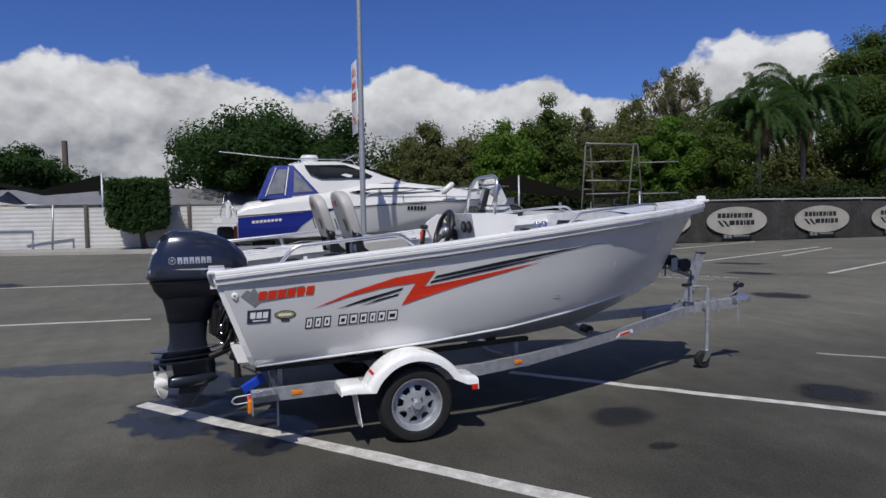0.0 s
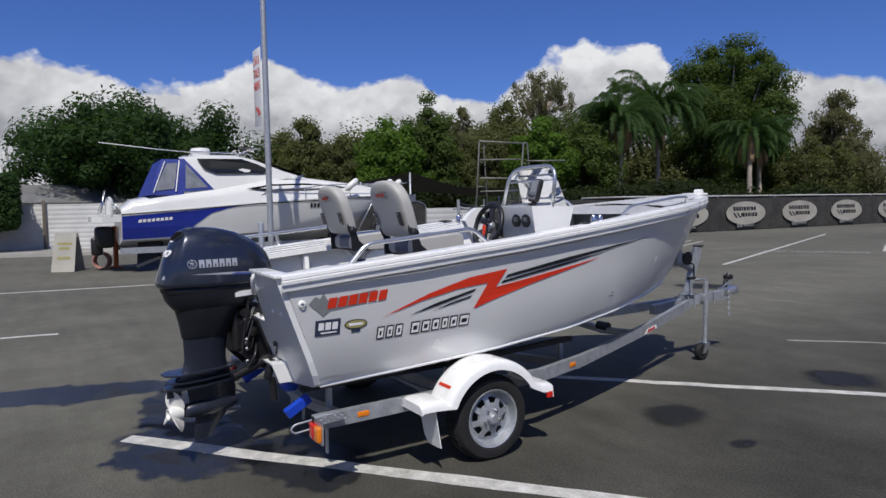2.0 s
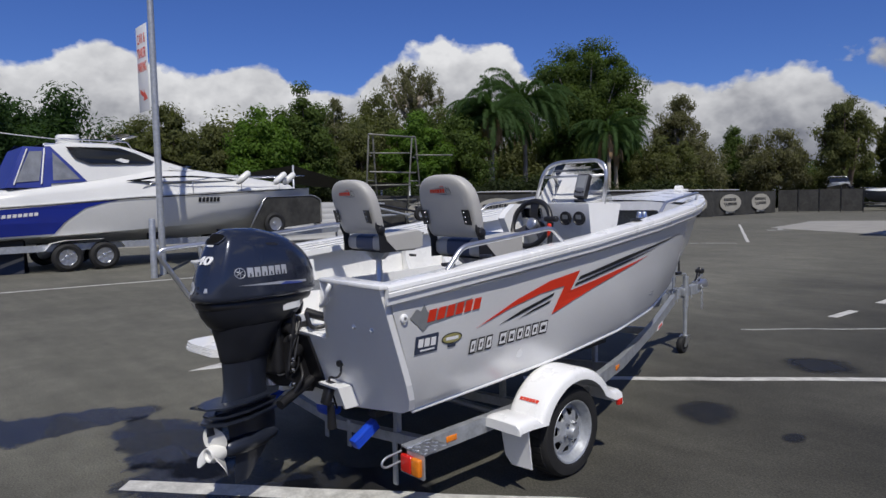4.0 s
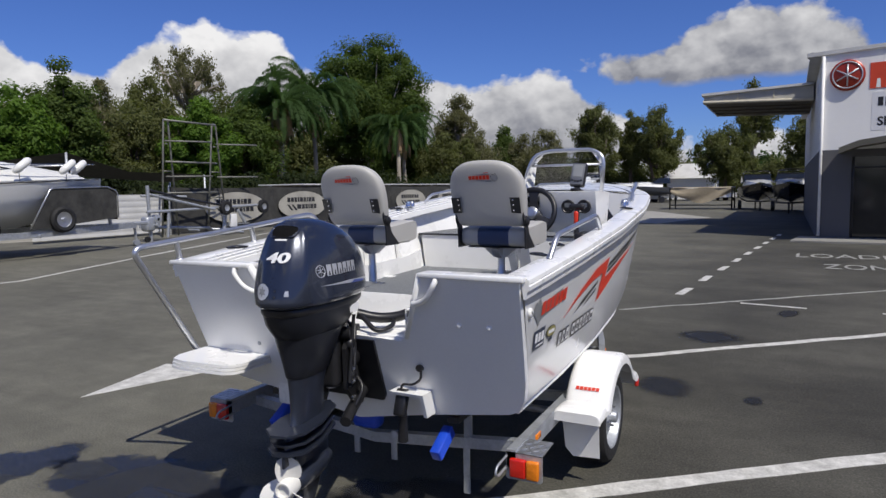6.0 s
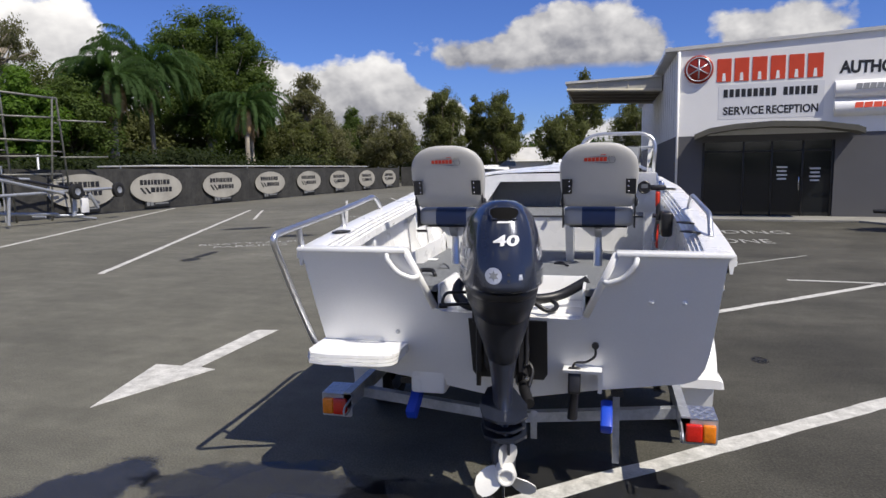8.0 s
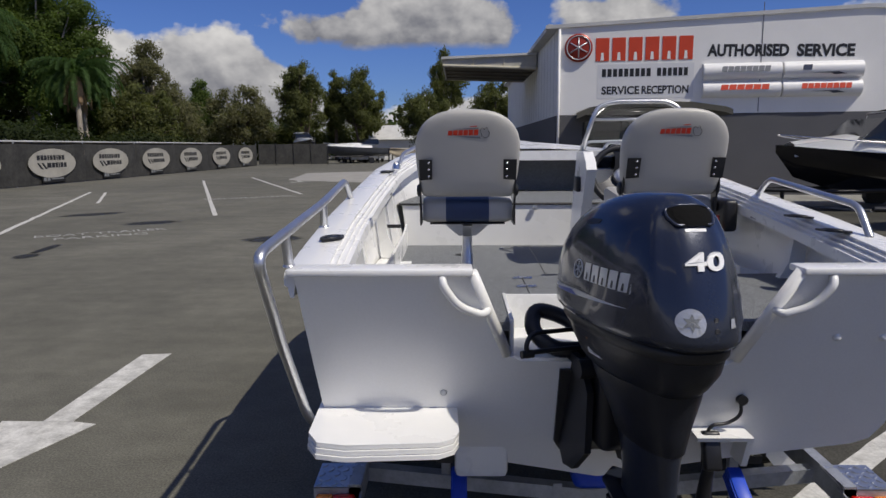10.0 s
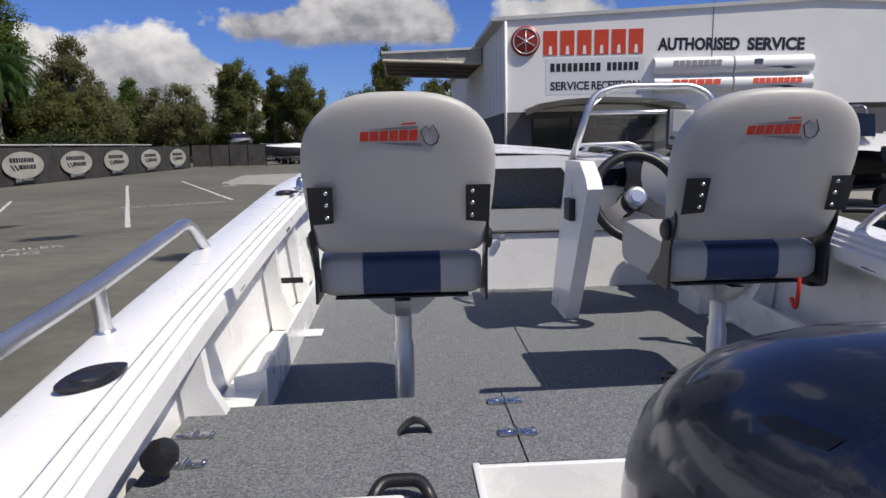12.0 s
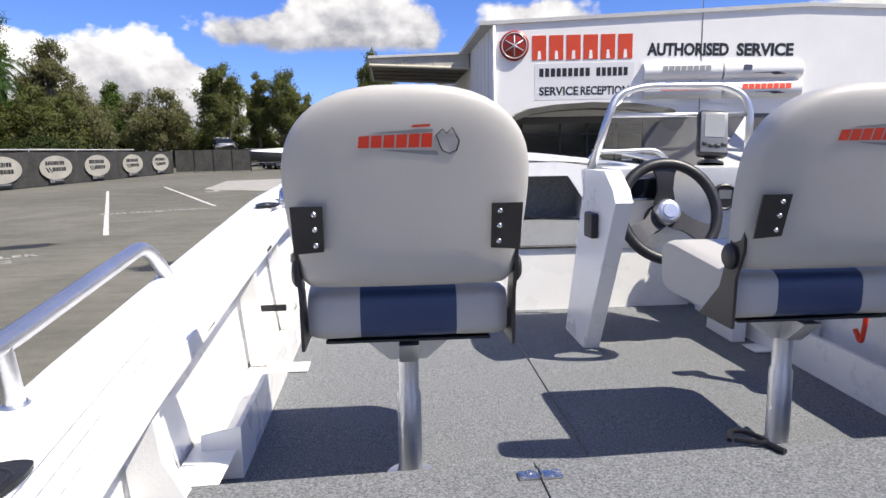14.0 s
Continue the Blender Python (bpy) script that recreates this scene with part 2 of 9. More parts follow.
# ---- mesh tools ----
def part(name, bm, material, parent=None, label="", smooth=None):
    me = bpy.data.meshes.new(name)
    bmesh.ops.recalc_face_normals(bm, faces=bm.faces[:])
    bm.to_mesh(me)
    bm.free()
    me.materials.append(material)
    ob = new(name, me)
    if smooth is not None:
        me.shade_smooth()
        if smooth < 180:
            me.set_sharp_from_angle(angle=radians(smooth))
    if parent is not None:
        ob.parent = parent
    if label:
        ob["label"] = label
    return ob


def raw(name, verts, faces, material, parent=None, label="", smooth=None):
    me = bpy.data.meshes.new(name)
    me.from_pydata([tuple(v) for v in verts], [], [tuple(f) for f in faces])
    me.materials.append(material)
    ob = new(name, me)
    if smooth is not None:
        me.shade_smooth()
        if smooth < 180:
            me.set_sharp_from_angle(angle=radians(smooth))
    if parent is not None:
        ob.parent = parent
    if label:
        ob["label"] = label
    return ob


def thing(name, m, label, category, group=""):
    ob = new(name)
    ob.matrix_world = m
    ob.empty_display_size = 0.1
    return tagged(ob, label, category, group)


def B():
    return bmesh.new()


def box(bm, c, s, bevel=0.0, m=None, seg=2):
    r = bmesh.ops.create_cube(bm, size=1.0)
    vs = r["verts"]
    for v in vs:
        v.co = Vector((v.co.x * s[0], v.co.y * s[1], v.co.z * s[2]))
    if bevel:
        es = list({e for v in vs for e in v.link_edges})
        g = bmesh.ops.bevel(bm, geom=es, offset=bevel, segments=seg, affect="EDGES", profile=0.5)
        vs = list({v for f in g["faces"] for v in f.verts} | {v for v in vs if v.is_valid})
    mm = Matrix.Translation(c) @ (m or Matrix())
    bmesh.ops.transform(bm, matrix=mm, verts=vs)
    return bm


def cyl(bm, p, q, r, r2=None, seg=16, caps=True):
    p, q = Vector(p), Vector(q)
    d = q - p
    ro = d.to_track_quat("Z", "Y").to_matrix().to_4x4()
    bmesh.ops.create_cone(bm, cap_ends=caps, segments=seg, radius1=r, radius2=r if r2 is None else r2, depth=d.length,
                          matrix=Matrix.Translation((p + q) / 2) @ ro)
    return bm


def rounded(pts, r, n=5, closed=False):
    """A polyline with its corners filleted."""
    pts = [Vector(p) for p in pts]
    out, N = [], len(pts)
    for i, p in enumerate(pts):
        if not closed and i in (0, N - 1):
            out.append(p)
            continue
        a, b = pts[i - 1], pts[(i + 1) % N]
        k = min(r, (a - p).length * 0.48, (b - p).length * 0.48)
        s, e = p + (a - p).normalized() * k, p + (b - p).normalized() * k
        for j in range(n + 1):
            u = j / n
            out.append((1 - u) ** 2 * s + 2 * u * (1 - u) * p + u * u * e)
    return out


def tube(bm, pts, r, seg=10, closed=False, radii=None):
    pts = [Vector(p) for p in pts]
    N, rings, ref = len(pts), [], None
    for i, p in enumerate(pts):
        a = pts[i - 1] if (i or closed) else p
        b = pts[(i + 1) % N] if (i < N - 1 or closed) else p
        d = (b - a).normalized()
        if ref is None:
            ref = d.cross(Vector((0, 0, 1)))
            if ref.length < 0.05:
                ref = d.cross(Vector((1, 0, 0)))
            ref.normalize()
        ref = (ref - d * ref.dot(d)).normalized()
        up = d.cross(ref)
        rr = radii[i] if radii else r
        rings.append([bm.verts.new(p + (ref * math.cos(6.28319 * j / seg) + up * math.sin(6.28319 * j / seg)) * rr) for j in range(seg)])
    for i in range(N if closed else N - 1):
        A, C = rings[i], rings[(i + 1) % N]
        for j in range(seg):
            bm.faces.new((A[j], A[(j + 1) % seg], C[(j + 1) % seg], C[j]))
    if not closed:
        bm.faces.new(rings[0][::-1])
        bm.faces.new(rings[-1])
    return bm


def loft(bm, rows, close=False, cap=False):
    """Faces between rows of points of equal length."""
    R = [[bm.verts.new(p) for p in row] for row in rows]
    n = len(R[0])
    for a, b in zip(R[:-1], R[1:]):
        for j in range(n if close else n - 1):
            q = (a[j], a[(j + 1) % n], b[(j + 1) % n], b[j])
            try:
                bm.faces.new(q)
            except ValueError:
                pass
    if cap:
        bm.faces.new(R[0][::-1])
        bm.faces.new(R[-1])
    bmesh.ops.remove_doubles(bm, verts=bm.verts[:], dist=1e-5)
    return bm


def prism(bm, poly, fn, depth):
    """A plane outline given as (u, v), carried into space by fn(u, v, w) and given a thickness."""
    lo = [bm.verts.new(fn(u, v, 0)) for u, v in poly]
    hi = [bm.verts.new(fn(u, v, depth)) for u, v in poly]
    n = len(poly)
    bm.faces.new(lo[::-1])
    bm.faces.new(hi)
    for i in range(n):
        bm.faces.new((lo[i], lo[(i + 1) % n], hi[(i + 1) % n], hi[i]))
    return bm


def lathe(bm, prof, m=None, seg=24):
    """A profile of (radius, height) turned round z."""
    m = m or Matrix()
    rows = [[m @ Vector((r * math.cos(6.28319 * j / seg), r * math.sin(6.28319 * j / seg), z)) for j in range(seg)] for r, z in prof]
    return loft(bm, rows, close=True)


def oval(a, b, n=28, p=2.0):
    out = []
    for i in range(n):
        t = 6.283185 * i / n
        c, s = math.cos(t), math.sin(t)
        out.append((a * math.copysign(abs(c) ** (2 / p), c), b * math.copysign(abs(s) ** (2 / p), s)))
    return out


def fill_flat(h, vs, pts):
    """Faces over a closed outline that may bend inward; pts are the same corners in the flat."""
    for tri in geometry.tessellate_polygon([[Vector((u, v, 0)) for u, v in pts]]):
        a, b, c = (Vector(pts[k][:2]) for k in tri)
        k = (b - a).cross(c - a)
        if abs(k) > 1e-9:
            h.faces.new([vs[i] for i in (tri if k > 0 else tri[::-1])])


FONT_CACHE = {}


def letters(text, size, thick=0.004, fat=0.0):
    """Built-in font as a mesh in the xy plane, with its left end at the origin."""
    key = (text, size, thick, fat)
    if key not in FONT_CACHE:
        cu = bpy.data.curves.new("writing", "FONT")
        cu.body, cu.size, cu.extrude, cu.resolution_u, cu.offset = text, size, thick / 2, 3, fat
        tmp = new("writing", cu)
        bpy.context.view_layer.update()
        dg = bpy.context.evaluated_depsgraph_get()
        FONT_CACHE[key] = bpy.data.meshes.new_from_object(tmp.evaluated_get(dg))
        bpy.data.objects.remove(tmp)
        bpy.data.curves.remove(cu)
    return FONT_CACHE[key]


def writing(name, text, m, width, height, material, parent=None, thick=0.004, label="", fat=0.0):
    """Words fitted into width x height; m carries the xy plane into place, origin at the lower left."""
    me = letters(text, 1.0, 0.02, fat).copy()
    co = np.array([v.co for v in me.vertices])
    lo, hi = co.min(0), co.max(0)
    for v in me.vertices:
        v.co = Vector(((v.co.x - lo[0]) / (hi[0] - lo[0]) * width, (v.co.y - lo[1]) / (hi[1] - lo[1]) * height, (v.co.z - lo[2]) / 0.02 * thick))
    me.materials.clear()
    me.materials.append(material)
    me.transform(m)
    ob = new(name, me)
    if parent is not None:
        ob.parent = parent
    if label:
        ob["label"] = label
    return ob


def smooth_line(pts, n):
    """n points at even steps along a polyline, by its length, through a soft curve."""
    P = np.array(pts, float)
    d = np.r_[0, np.cumsum(np.linalg.norm(np.diff(P, axis=0), axis=1))]
    t = np.linspace(0, d[-1], n)
    out = np.stack([np.interp(t, d, P[:, k]) for k in range(P.shape[1])], 1)
    for _ in range(2):
        out[1:-1] = (out[:-2] + 2 * out[1:-1] + out[2:]) / 4
    return [Vector(p) for p in out]

# ---- ground and road markings ----
ASPHALT = pbr("worn_asphalt", (0.06, 0.058, 0.047), 0.85, 0, 0.4, 0.5, 0.005, 45, col2=(0.104, 0.1, 0.083), spec=0.3)


def pave(m):
    """Older, paler surface on the yard side of a wavering seam, with fine pale aggregate."""
    t = m.node_tree
    b = t.nodes["Principled BSDF"]
    src = b.inputs["Base Color"].links[0].from_socket
    tc, sx = t.nodes.new("ShaderNodeTexCoord"), t.nodes.new("ShaderNodeSeparateXYZ")
    nz, mr, mx = t.nodes.new("ShaderNodeTexNoise"), t.nodes.new("ShaderNodeMapRange"), t.nodes.new("ShaderNodeMix")
    ad = t.nodes.new("ShaderNodeMath")
    ad.operation = "MULTIPLY_ADD"
    nz.inputs["Scale"].default_value, nz.inputs["Detail"].default_value = 0.35, 6
    t.links.new(tc.outputs["Object"], sx.inputs[0])
    t.links.new(tc.outputs["Object"], nz.inputs["Vector"])
    t.links.new(nz.outputs["Fac"], ad.inputs[0])
    ad.inputs[1].default_value = 3.0
    t.links.new(sx.outputs["X"], ad.inputs[2])
    mr.inputs["From Min"].default_value, mr.inputs["From Max"].default_value = 2.8, -0.6
    mr.inputs["To Min"].default_value, mr.inputs["To Max"].default_value = 0.0, 1.0
    t.links.new(ad.outputs[0], mr.inputs[0])
    mx.data_type, mx.blend_type = "RGBA", "MIX"
    mx.inputs[7].default_value = (0.16, 0.155, 0.126, 1)
    sp = t.nodes.new("ShaderNodeTexNoise")
    sp.inputs["Scale"].default_value, sp.inputs["Detail"].default_value = 90, 3
    t.links.new(tc.outputs["Object"], sp.inputs["Vector"])
    r2 = t.nodes.new("ShaderNodeMapRange")
    r2.inputs["From Min"].default_value, r2.inputs["From Max"].default_value = 0.35, 0.7
    r2.inputs["To Min"].default_value, r2.inputs["To Max"].default_value = 0.75, 1.3
    t.links.new(sp.outputs["Fac"], r2.inputs[0])
    fac = t.nodes.new("ShaderNodeMath")
    fac.operation, fac.inputs[1].default_value = "MULTIPLY", 0.75
    t.links.new(mr.outputs[0], fac.inputs[0])
    t.links.new(fac.outputs[0], mx.inputs[0])
    t.links.new(src, mx.inputs[6])
    m2 = t.nodes.new("ShaderNodeMix")
    m2.data_type, m2.blend_type = "RGBA", "MULTIPLY"
    m2.inputs[0].default_value = 1.0
    t.links.new(mx.outputs[2], m2.inputs[6])
    t.links.new(r2.outputs[0], m2.inputs[7])
    out = m2.outputs[2]
    # tyre-darkened lanes, patches and scuffs
    for sc, lo, hi, st in ((0.16, 0.8, 1.14, (1, 0.45, 1)), (0.9, 0.84, 1.1, (1, 1, 1)), (5.0, 0.9, 1.08, (1, 1, 1)), (2.2, 0.86, 1.06, (0.25, 1.6, 1))):
        mp, nn, rr, mm = t.nodes.new("ShaderNodeMapping"), t.nodes.new("ShaderNodeTexNoise"), t.nodes.new("ShaderNodeMapRange"), t.nodes.new("ShaderNodeMix")
        mp.inputs["Scale"].default_value, mp.inputs["Rotation"].default_value = st, (0, 0, 0.5)
        nn.inputs["Scale"].default_value, nn.inputs["Detail"].default_value, nn.inputs["Roughness"].default_value = sc, 7, 0.6
        rr.inputs["From Min"].default_value, rr.inputs["From Max"].default_value = 0.34, 0.66
        rr.inputs["To Min"].default_value, rr.inputs["To Max"].default_value = lo, hi
        mm.data_type, mm.blend_type = "RGBA", "MULTIPLY"
        mm.inputs[0].default_value = 1.0
        t.links.new(tc.outputs["Object"], mp.inputs[0])
        t.links.new(mp.outputs[0], nn.inputs["Vector"])
        t.links.new(nn.outputs["Fac"], rr.inputs[0])
        t.links.new(out, mm.inputs[6])
        t.links.new(rr.outputs[0], mm.inputs[7])
        out = mm.outputs[2]
    t.links.new(out, b.inputs["Base Color"])


pave(ASPHALT)
LINEPAINT = pbr("worn_white_line_paint", (0.42, 0.412, 0.38), 0.7, 0, 0.22, 9, 0.003, 60, col2=(0.7, 0.69, 0.65))
FADED = pbr("faded_line_paint", (0.24, 0.24, 0.22), 0.8, 0, 0.45, 6, 0.002, 30, col2=(0.46, 0.46, 0.43))
CONCRETE = pbr("pale_concrete", (0.3, 0.29, 0.265), 0.85, 0, 0.15, 1.2, 0.004, 30)


def gridsheet(name, x0, x1, y0, y1, nx, ny, z, mat):
    xs, ys = np.linspace(x0, x1, nx + 1), np.linspace(y0, y1, ny + 1)
    v = [(x, y, z) for y in ys for x in xs]
    f = [(j * (nx + 1) + i, j * (nx + 1) + i + 1, (j + 1) * (nx + 1) + i + 1, (j + 1) * (nx + 1) + i) for j in range(ny) for i in range(nx)]
    return raw(name, v, f, mat)


ground = tagged(gridsheet("ground", -700, 700, -700, 700, 14, 14, 0, ASPHALT), "worn grey-green asphalt of a boat yard car park", "ground", kind="structure")


def flat_patch(name, poly, z, mat, label, category="marking", rough=0.0, thick=0.003, rnd=None):
    """A thin layer on the asphalt with its own ragged outline."""
    pts = []
    n = len(poly)
    for i in range(n):
        a, b = Vector(poly[i]), Vector(poly[(i + 1) % n])
        k = max(1, int((b - a).length / 0.12)) if rough else 1
        for j in range(k):
            p = a.lerp(b, j / k)
            if rough:
                q = noise.noise_vector(Vector((p.x * 2.1, p.y * 2.1, 3.7))) * rough + noise.noise_vector(Vector((p.x * 7, p.y * 7, 1.2))) * rough * 0.45
                p = Vector((p.x + q.x, p.y + q.y))
            pts.append((p.x, p.y))
    bm = prism(B(), pts, lambda u, v, w: (u, v, z + w), thick)
    bmesh.ops.triangulate(bm, faces=[f for f in bm.faces if len(f.verts) > 4])
    return tagged(part(name, bm, mat), label, category, kind="structure")


def painted_line(a, b, width=0.1, mat=LINEPAINT, worn=0.02, z=0.001):
    a, b = Vector(a), Vector(b)
    s = (b - a).normalized().orthogonal() * width / 2
    return flat_patch("painted_line", [a + s, b + s, b - s, a - s], z, mat, "worn white painted bay line on the asphalt", "line", worn)


painted_line((-0.68, -0.62), (4.2, 3.42), 0.13)
painted_line((-0.5, 2.73), (6.4, 8.94), 0.1)
painted_line((1.39, 7.28), (2.19, 7.15), 0.07)
painted_line((3.0, 7.1), (4.2, 6.98), 0.07)
painted_line((0.0, 6.15), (4.0, 9.9), 0.05, FADED, 0.03)
for k in range(9):
    u = k * 1.62
    painted_line((0.54 + u * 0.085, 7.72 + u), (0.6 + u * 0.085, 8.42 + u), 0.12)
painted_line((-6.3, -4.4), (-5.77, -0.95), 0.09)
painted_line((-12.6, -6.8), (-10.95, 4.8), 0.1)
painted_line((-10.95, 4.8), (-12.9, 9.1), 0.1)
painted_line((-12.9, 9.1), (-19.0, 24.0), 0.11)
painted_line((-7.55, 6.05), (-14.3, 22.6), 0.11)
painted_line((-6.36, 13.8), (-13.2, 30.9), 0.11)
painted_line((-5.96, 21.0), (-11.7, 34.0), 0.11)
painted_line((-11.3, 17.6), (-13.6, 22.4), 0.09)
h = B()
for poly in ([(-3.01, 0.7), (-2.65, 1.68), (-2.81, 1.715), (-2.99, 1.715), (-3.24, 1.72)], [(-2.81, 1.718), (-2.78, 3.03), (-3.0, 3.0), (-2.99, 1.718)]):
    prism(h, poly, lambda u, v, w: (u, v, 0.001 + w), 0.003)
tagged(part("painted_arrow", h, LINEPAINT), "white painted traffic arrow on the asphalt", "arrow", kind="structure")
flat_patch("painted_arrow", [(-8.2, 28.6), (-7.4, 29.45), (-7.8, 29.35), (-8.35, 30.8), (-8.55, 30.75), (-8.05, 29.25), (-8.45, 29.1)], 0.001, FADED,
           "faded white traffic arrow far across the asphalt", "arrow", 0.02)


def ground_words(text, a, b, height):
    a, b = Vector(a), Vector(b)
    d = (b - a).normalized()
    m = Matrix(((d.x, -d.y, 0, a.x), (d.y, d.x, 0, a.y), (0, 0, 1, 0.001), (0, 0, 0, 1)))
    return tagged(writing("painted_words", text, m, (b - a).length, height, FADED, None, 0.003), "faded white words painted on the asphalt", "lettering", kind="structure")


ground_words("LOADING", (2.1, 14.0), (4.75, 13.9), 0.85)
ground_words("ZONE", (2.55, 11.9), (3.95, 11.85), 0.8)
ground_words("BOAT TRAILER", (-8.3, 9.9), (-6.35, 11.1), 0.32)
ground_words("PARKING", (-7.75, 9.6), (-6.4, 10.4), 0.3)
ground_words("BOAT TRAILER PARKING", (-8.4, 18.6), (-5.9, 20.0), 0.5)

def soaked(name, col, rough, ragged, spec=0.4):
    """A soak mark that fades out raggedly toward its rim; drawn in the disc's own units."""
    m = pbr(name, col, rough, 0, 0.3, 2, 0.0, 55, spec=spec)
    t = m.node_tree
    b, o = t.nodes["Principled BSDF"], t.nodes["Material Output"]
    tc, nz, ln = t.nodes.new("ShaderNodeTexCoord"), t.nodes.new("ShaderNodeTexNoise"), t.nodes.new("ShaderNodeVectorMath")
    ge = t.nodes.new("ShaderNodeNewGeometry")
    nz.inputs["Scale"].default_value, nz.inputs["Detail"].default_value, nz.inputs["Roughness"].default_value = 2.6, 8, 0.62
    t.links.new(ge.outputs["Position"], nz.inputs["Vector"])
    ln.operation = "LENGTH"
    t.links.new(tc.outputs["Object"], ln.inputs[0])
    a = t.nodes.new("ShaderNodeMath")
    a.operation = "MULTIPLY_ADD"
    t.links.new(nz.outputs["Fac"], a.inputs[0])
    a.inputs[1].default_value = ragged
    t.links.new(ln.outputs["Value"], a.inputs[2])
    mr = t.nodes.new("ShaderNodeMapRange")
    mr.interpolation_type = "SMOOTHSTEP"
    lo = 0.72 + ragged * 0.5
    mr.inputs["From Min"].default_value, mr.inputs["From Max"].default_value = lo + (0.3 if rough > 0.4 else 0.1), lo - (0.22 if rough > 0.4 else 0.06)
    t.links.new(a.outputs[0], mr.inputs[0])
    fc2 = t.nodes.new("ShaderNodeMath")
    fc2.operation, fc2.inputs[1].default_value = "MULTIPLY", 0.74
    t.links.new(mr.outputs[0], fc2.inputs[0])
    tr, mx = t.nodes.new("ShaderNodeBsdfTransparent"), t.nodes.new("ShaderNodeMixShader")
    t.links.new(fc2.outputs[0], mx.inputs[0])
    t.links.new(tr.outputs[0], mx.inputs[1])
    t.links.new(b.outputs[0], mx.inputs[2])
    t.links.new(mx.outputs[0], o.inputs[0])
    return m


SOAK_OIL = soaked("oil_soak", (0.02, 0.02, 0.019), 0.55, 0.95)
SOAK_WET = soaked("water_soak", (0.022, 0.023, 0.026), 0.26, 1.3, 0.5)


def stain(x, y, a, b, turn=0, mat=SOAK_OIL, name="oil_stain", label="dark oil stain soaked into the asphalt", category="stain"):
    h = B()
    c = h.verts.new((0, 0, 0))
    rim = [h.verts.new((1.5 * math.cos(k * 0.19635), 1.5 * math.sin(k * 0.19635), 0)) for k in range(32)]
    for k in range(32):
        h.faces.new((c, rim[k], rim[(k + 1) % 32]))
    o = part(name, h, mat)
    o.matrix_world = pose(x, y, 0.0012 if mat is SOAK_OIL else 0.0018, 0, 0, turn) @ Matrix.Diagonal((a, b, 1, 1))
    return tagged(o, label, category, kind="structure")


stain(1.1, 2.92, 0.27, 0.33, 20)
stain(1.25, 4.95, 0.36, 0.36, 0)
stain(1.76, 2.82, 0.08, 0.12, 0)
stain(1.98, 6.68, 0.13, 0.32, -10)
stain(-7.2, 12.3, 0.75, 0.4, 30)
stain(-3.8, 9.65, 0.6, 0.5, 10)
stain(-12.8, -5.0, 0.8, 0.9, 0)
stain(3.0, -1.2, 0.35, 0.22, 40)
stain(-7.25, 8.6, 0.12, 0.6, 10)
stain(-7.1, 7.85, 0.2, 0.3, 10)
stain(-9.6, 14.2, 0.9, 0.4, 40)
stain(4.2, 5.6, 0.5, 0.25, 15)
WETL = ("puddle", "wet patch of drained water under the outboard", "puddle")
for sx, sy, sa, sb, st in ((-2.3, -1.1, 0.42, 1.55, -15), (-1.15, -0.15, 0.95, 0.44, 6), (-0.25, -0.25, 0.85, 0.6, 14), (0.4, 0.3, 0.7, 0.45, 12)):
    stain(sx, sy, sa, sb, st, SOAK_WET, *WETL)

# ---- the runabout: hull, decks and fittings ----
boat = thing("runabout_boat", Matrix(), "silver and white aluminium runabout with red flash on its trailer", "boat")

# longitudinal lines of the starboard half: x, y, z
L_KEEL = np.array([(0, 0.295, 0.43), (0, 1.5, 0.44), (0, 2.6, 0.47), (0, 3.2, 0.54), (0, 3.66, 0.7), (0, 3.95, 0.83)])
L_CHINE = np.array([(0.885, 0.238, 0.59), (0.9, 0.8, 0.62), (0.9, 1.45, 0.66), (0.88, 2.07, 0.715), (0.82, 2.6, 0.785), (0.67, 3.1, 0.85), (0.44, 3.55, 0.885), (0.2, 3.88, 0.9), (0, 4.06, 0.905)])
L_LOW = np.array([(0.935, 0.215, 0.655), (0.945, 0.8, 0.69), (0.945, 1.45, 0.73), (0.925, 2.07, 0.785), (0.865, 2.6, 0.855), (0.72, 3.1, 0.92), (0.5, 3.55, 0.955), (0.24, 3.92, 0.965), (0, 4.12, 0.97)])
L_MID = np.array([(0.975, 0.13, 0.9), (0.98, 0.8, 0.94), (0.985, 1.45, 0.985), (0.965, 2.07, 1.05), (0.915, 2.6, 1.115), (0.81, 3.1, 1.18), (0.62, 3.6, 1.225), (0.34, 4.02, 1.25), (0, 4.31, 1.255)])
L_TOP = np.array([(1.0, 0.035, 1.155), (1.01, 0.8, 1.207), (1.01, 1.6, 1.28), (0.985, 2.4, 1.37), (0.905, 3.0, 1.44), (0.71, 3.6, 1.5), (0.43, 4.1, 1.545), (0, 4.53, 1.565)])
SHEER = np.array([(1.02, 0.0, 1.24), (1.034, 0.3, 1.268), (1.05, 0.8, 1.314), (1.05, 1.6, 1.386), (1.025, 2.4, 1.473), (0.945, 3.0, 1.535), (0.862, 3.3, 1.56), (0.745, 3.6, 1.582), (0.53, 4.02, 1.615), (0.34, 4.3, 1.635), (0.17, 4.5, 1.65), (0.0, 4.62, 1.655)])


def at_line(L, y):
    yy = min(max(y, L[0, 1]), L[-1, 1])
    return Vector((np.interp(yy, L[:, 1], L[:, 0]), yy, np.interp(yy, L[:, 1], L[:, 2])))


YS = [*np.linspace(0, 3.0, 26), *np.linspace(3.08, 4.62, 26)]


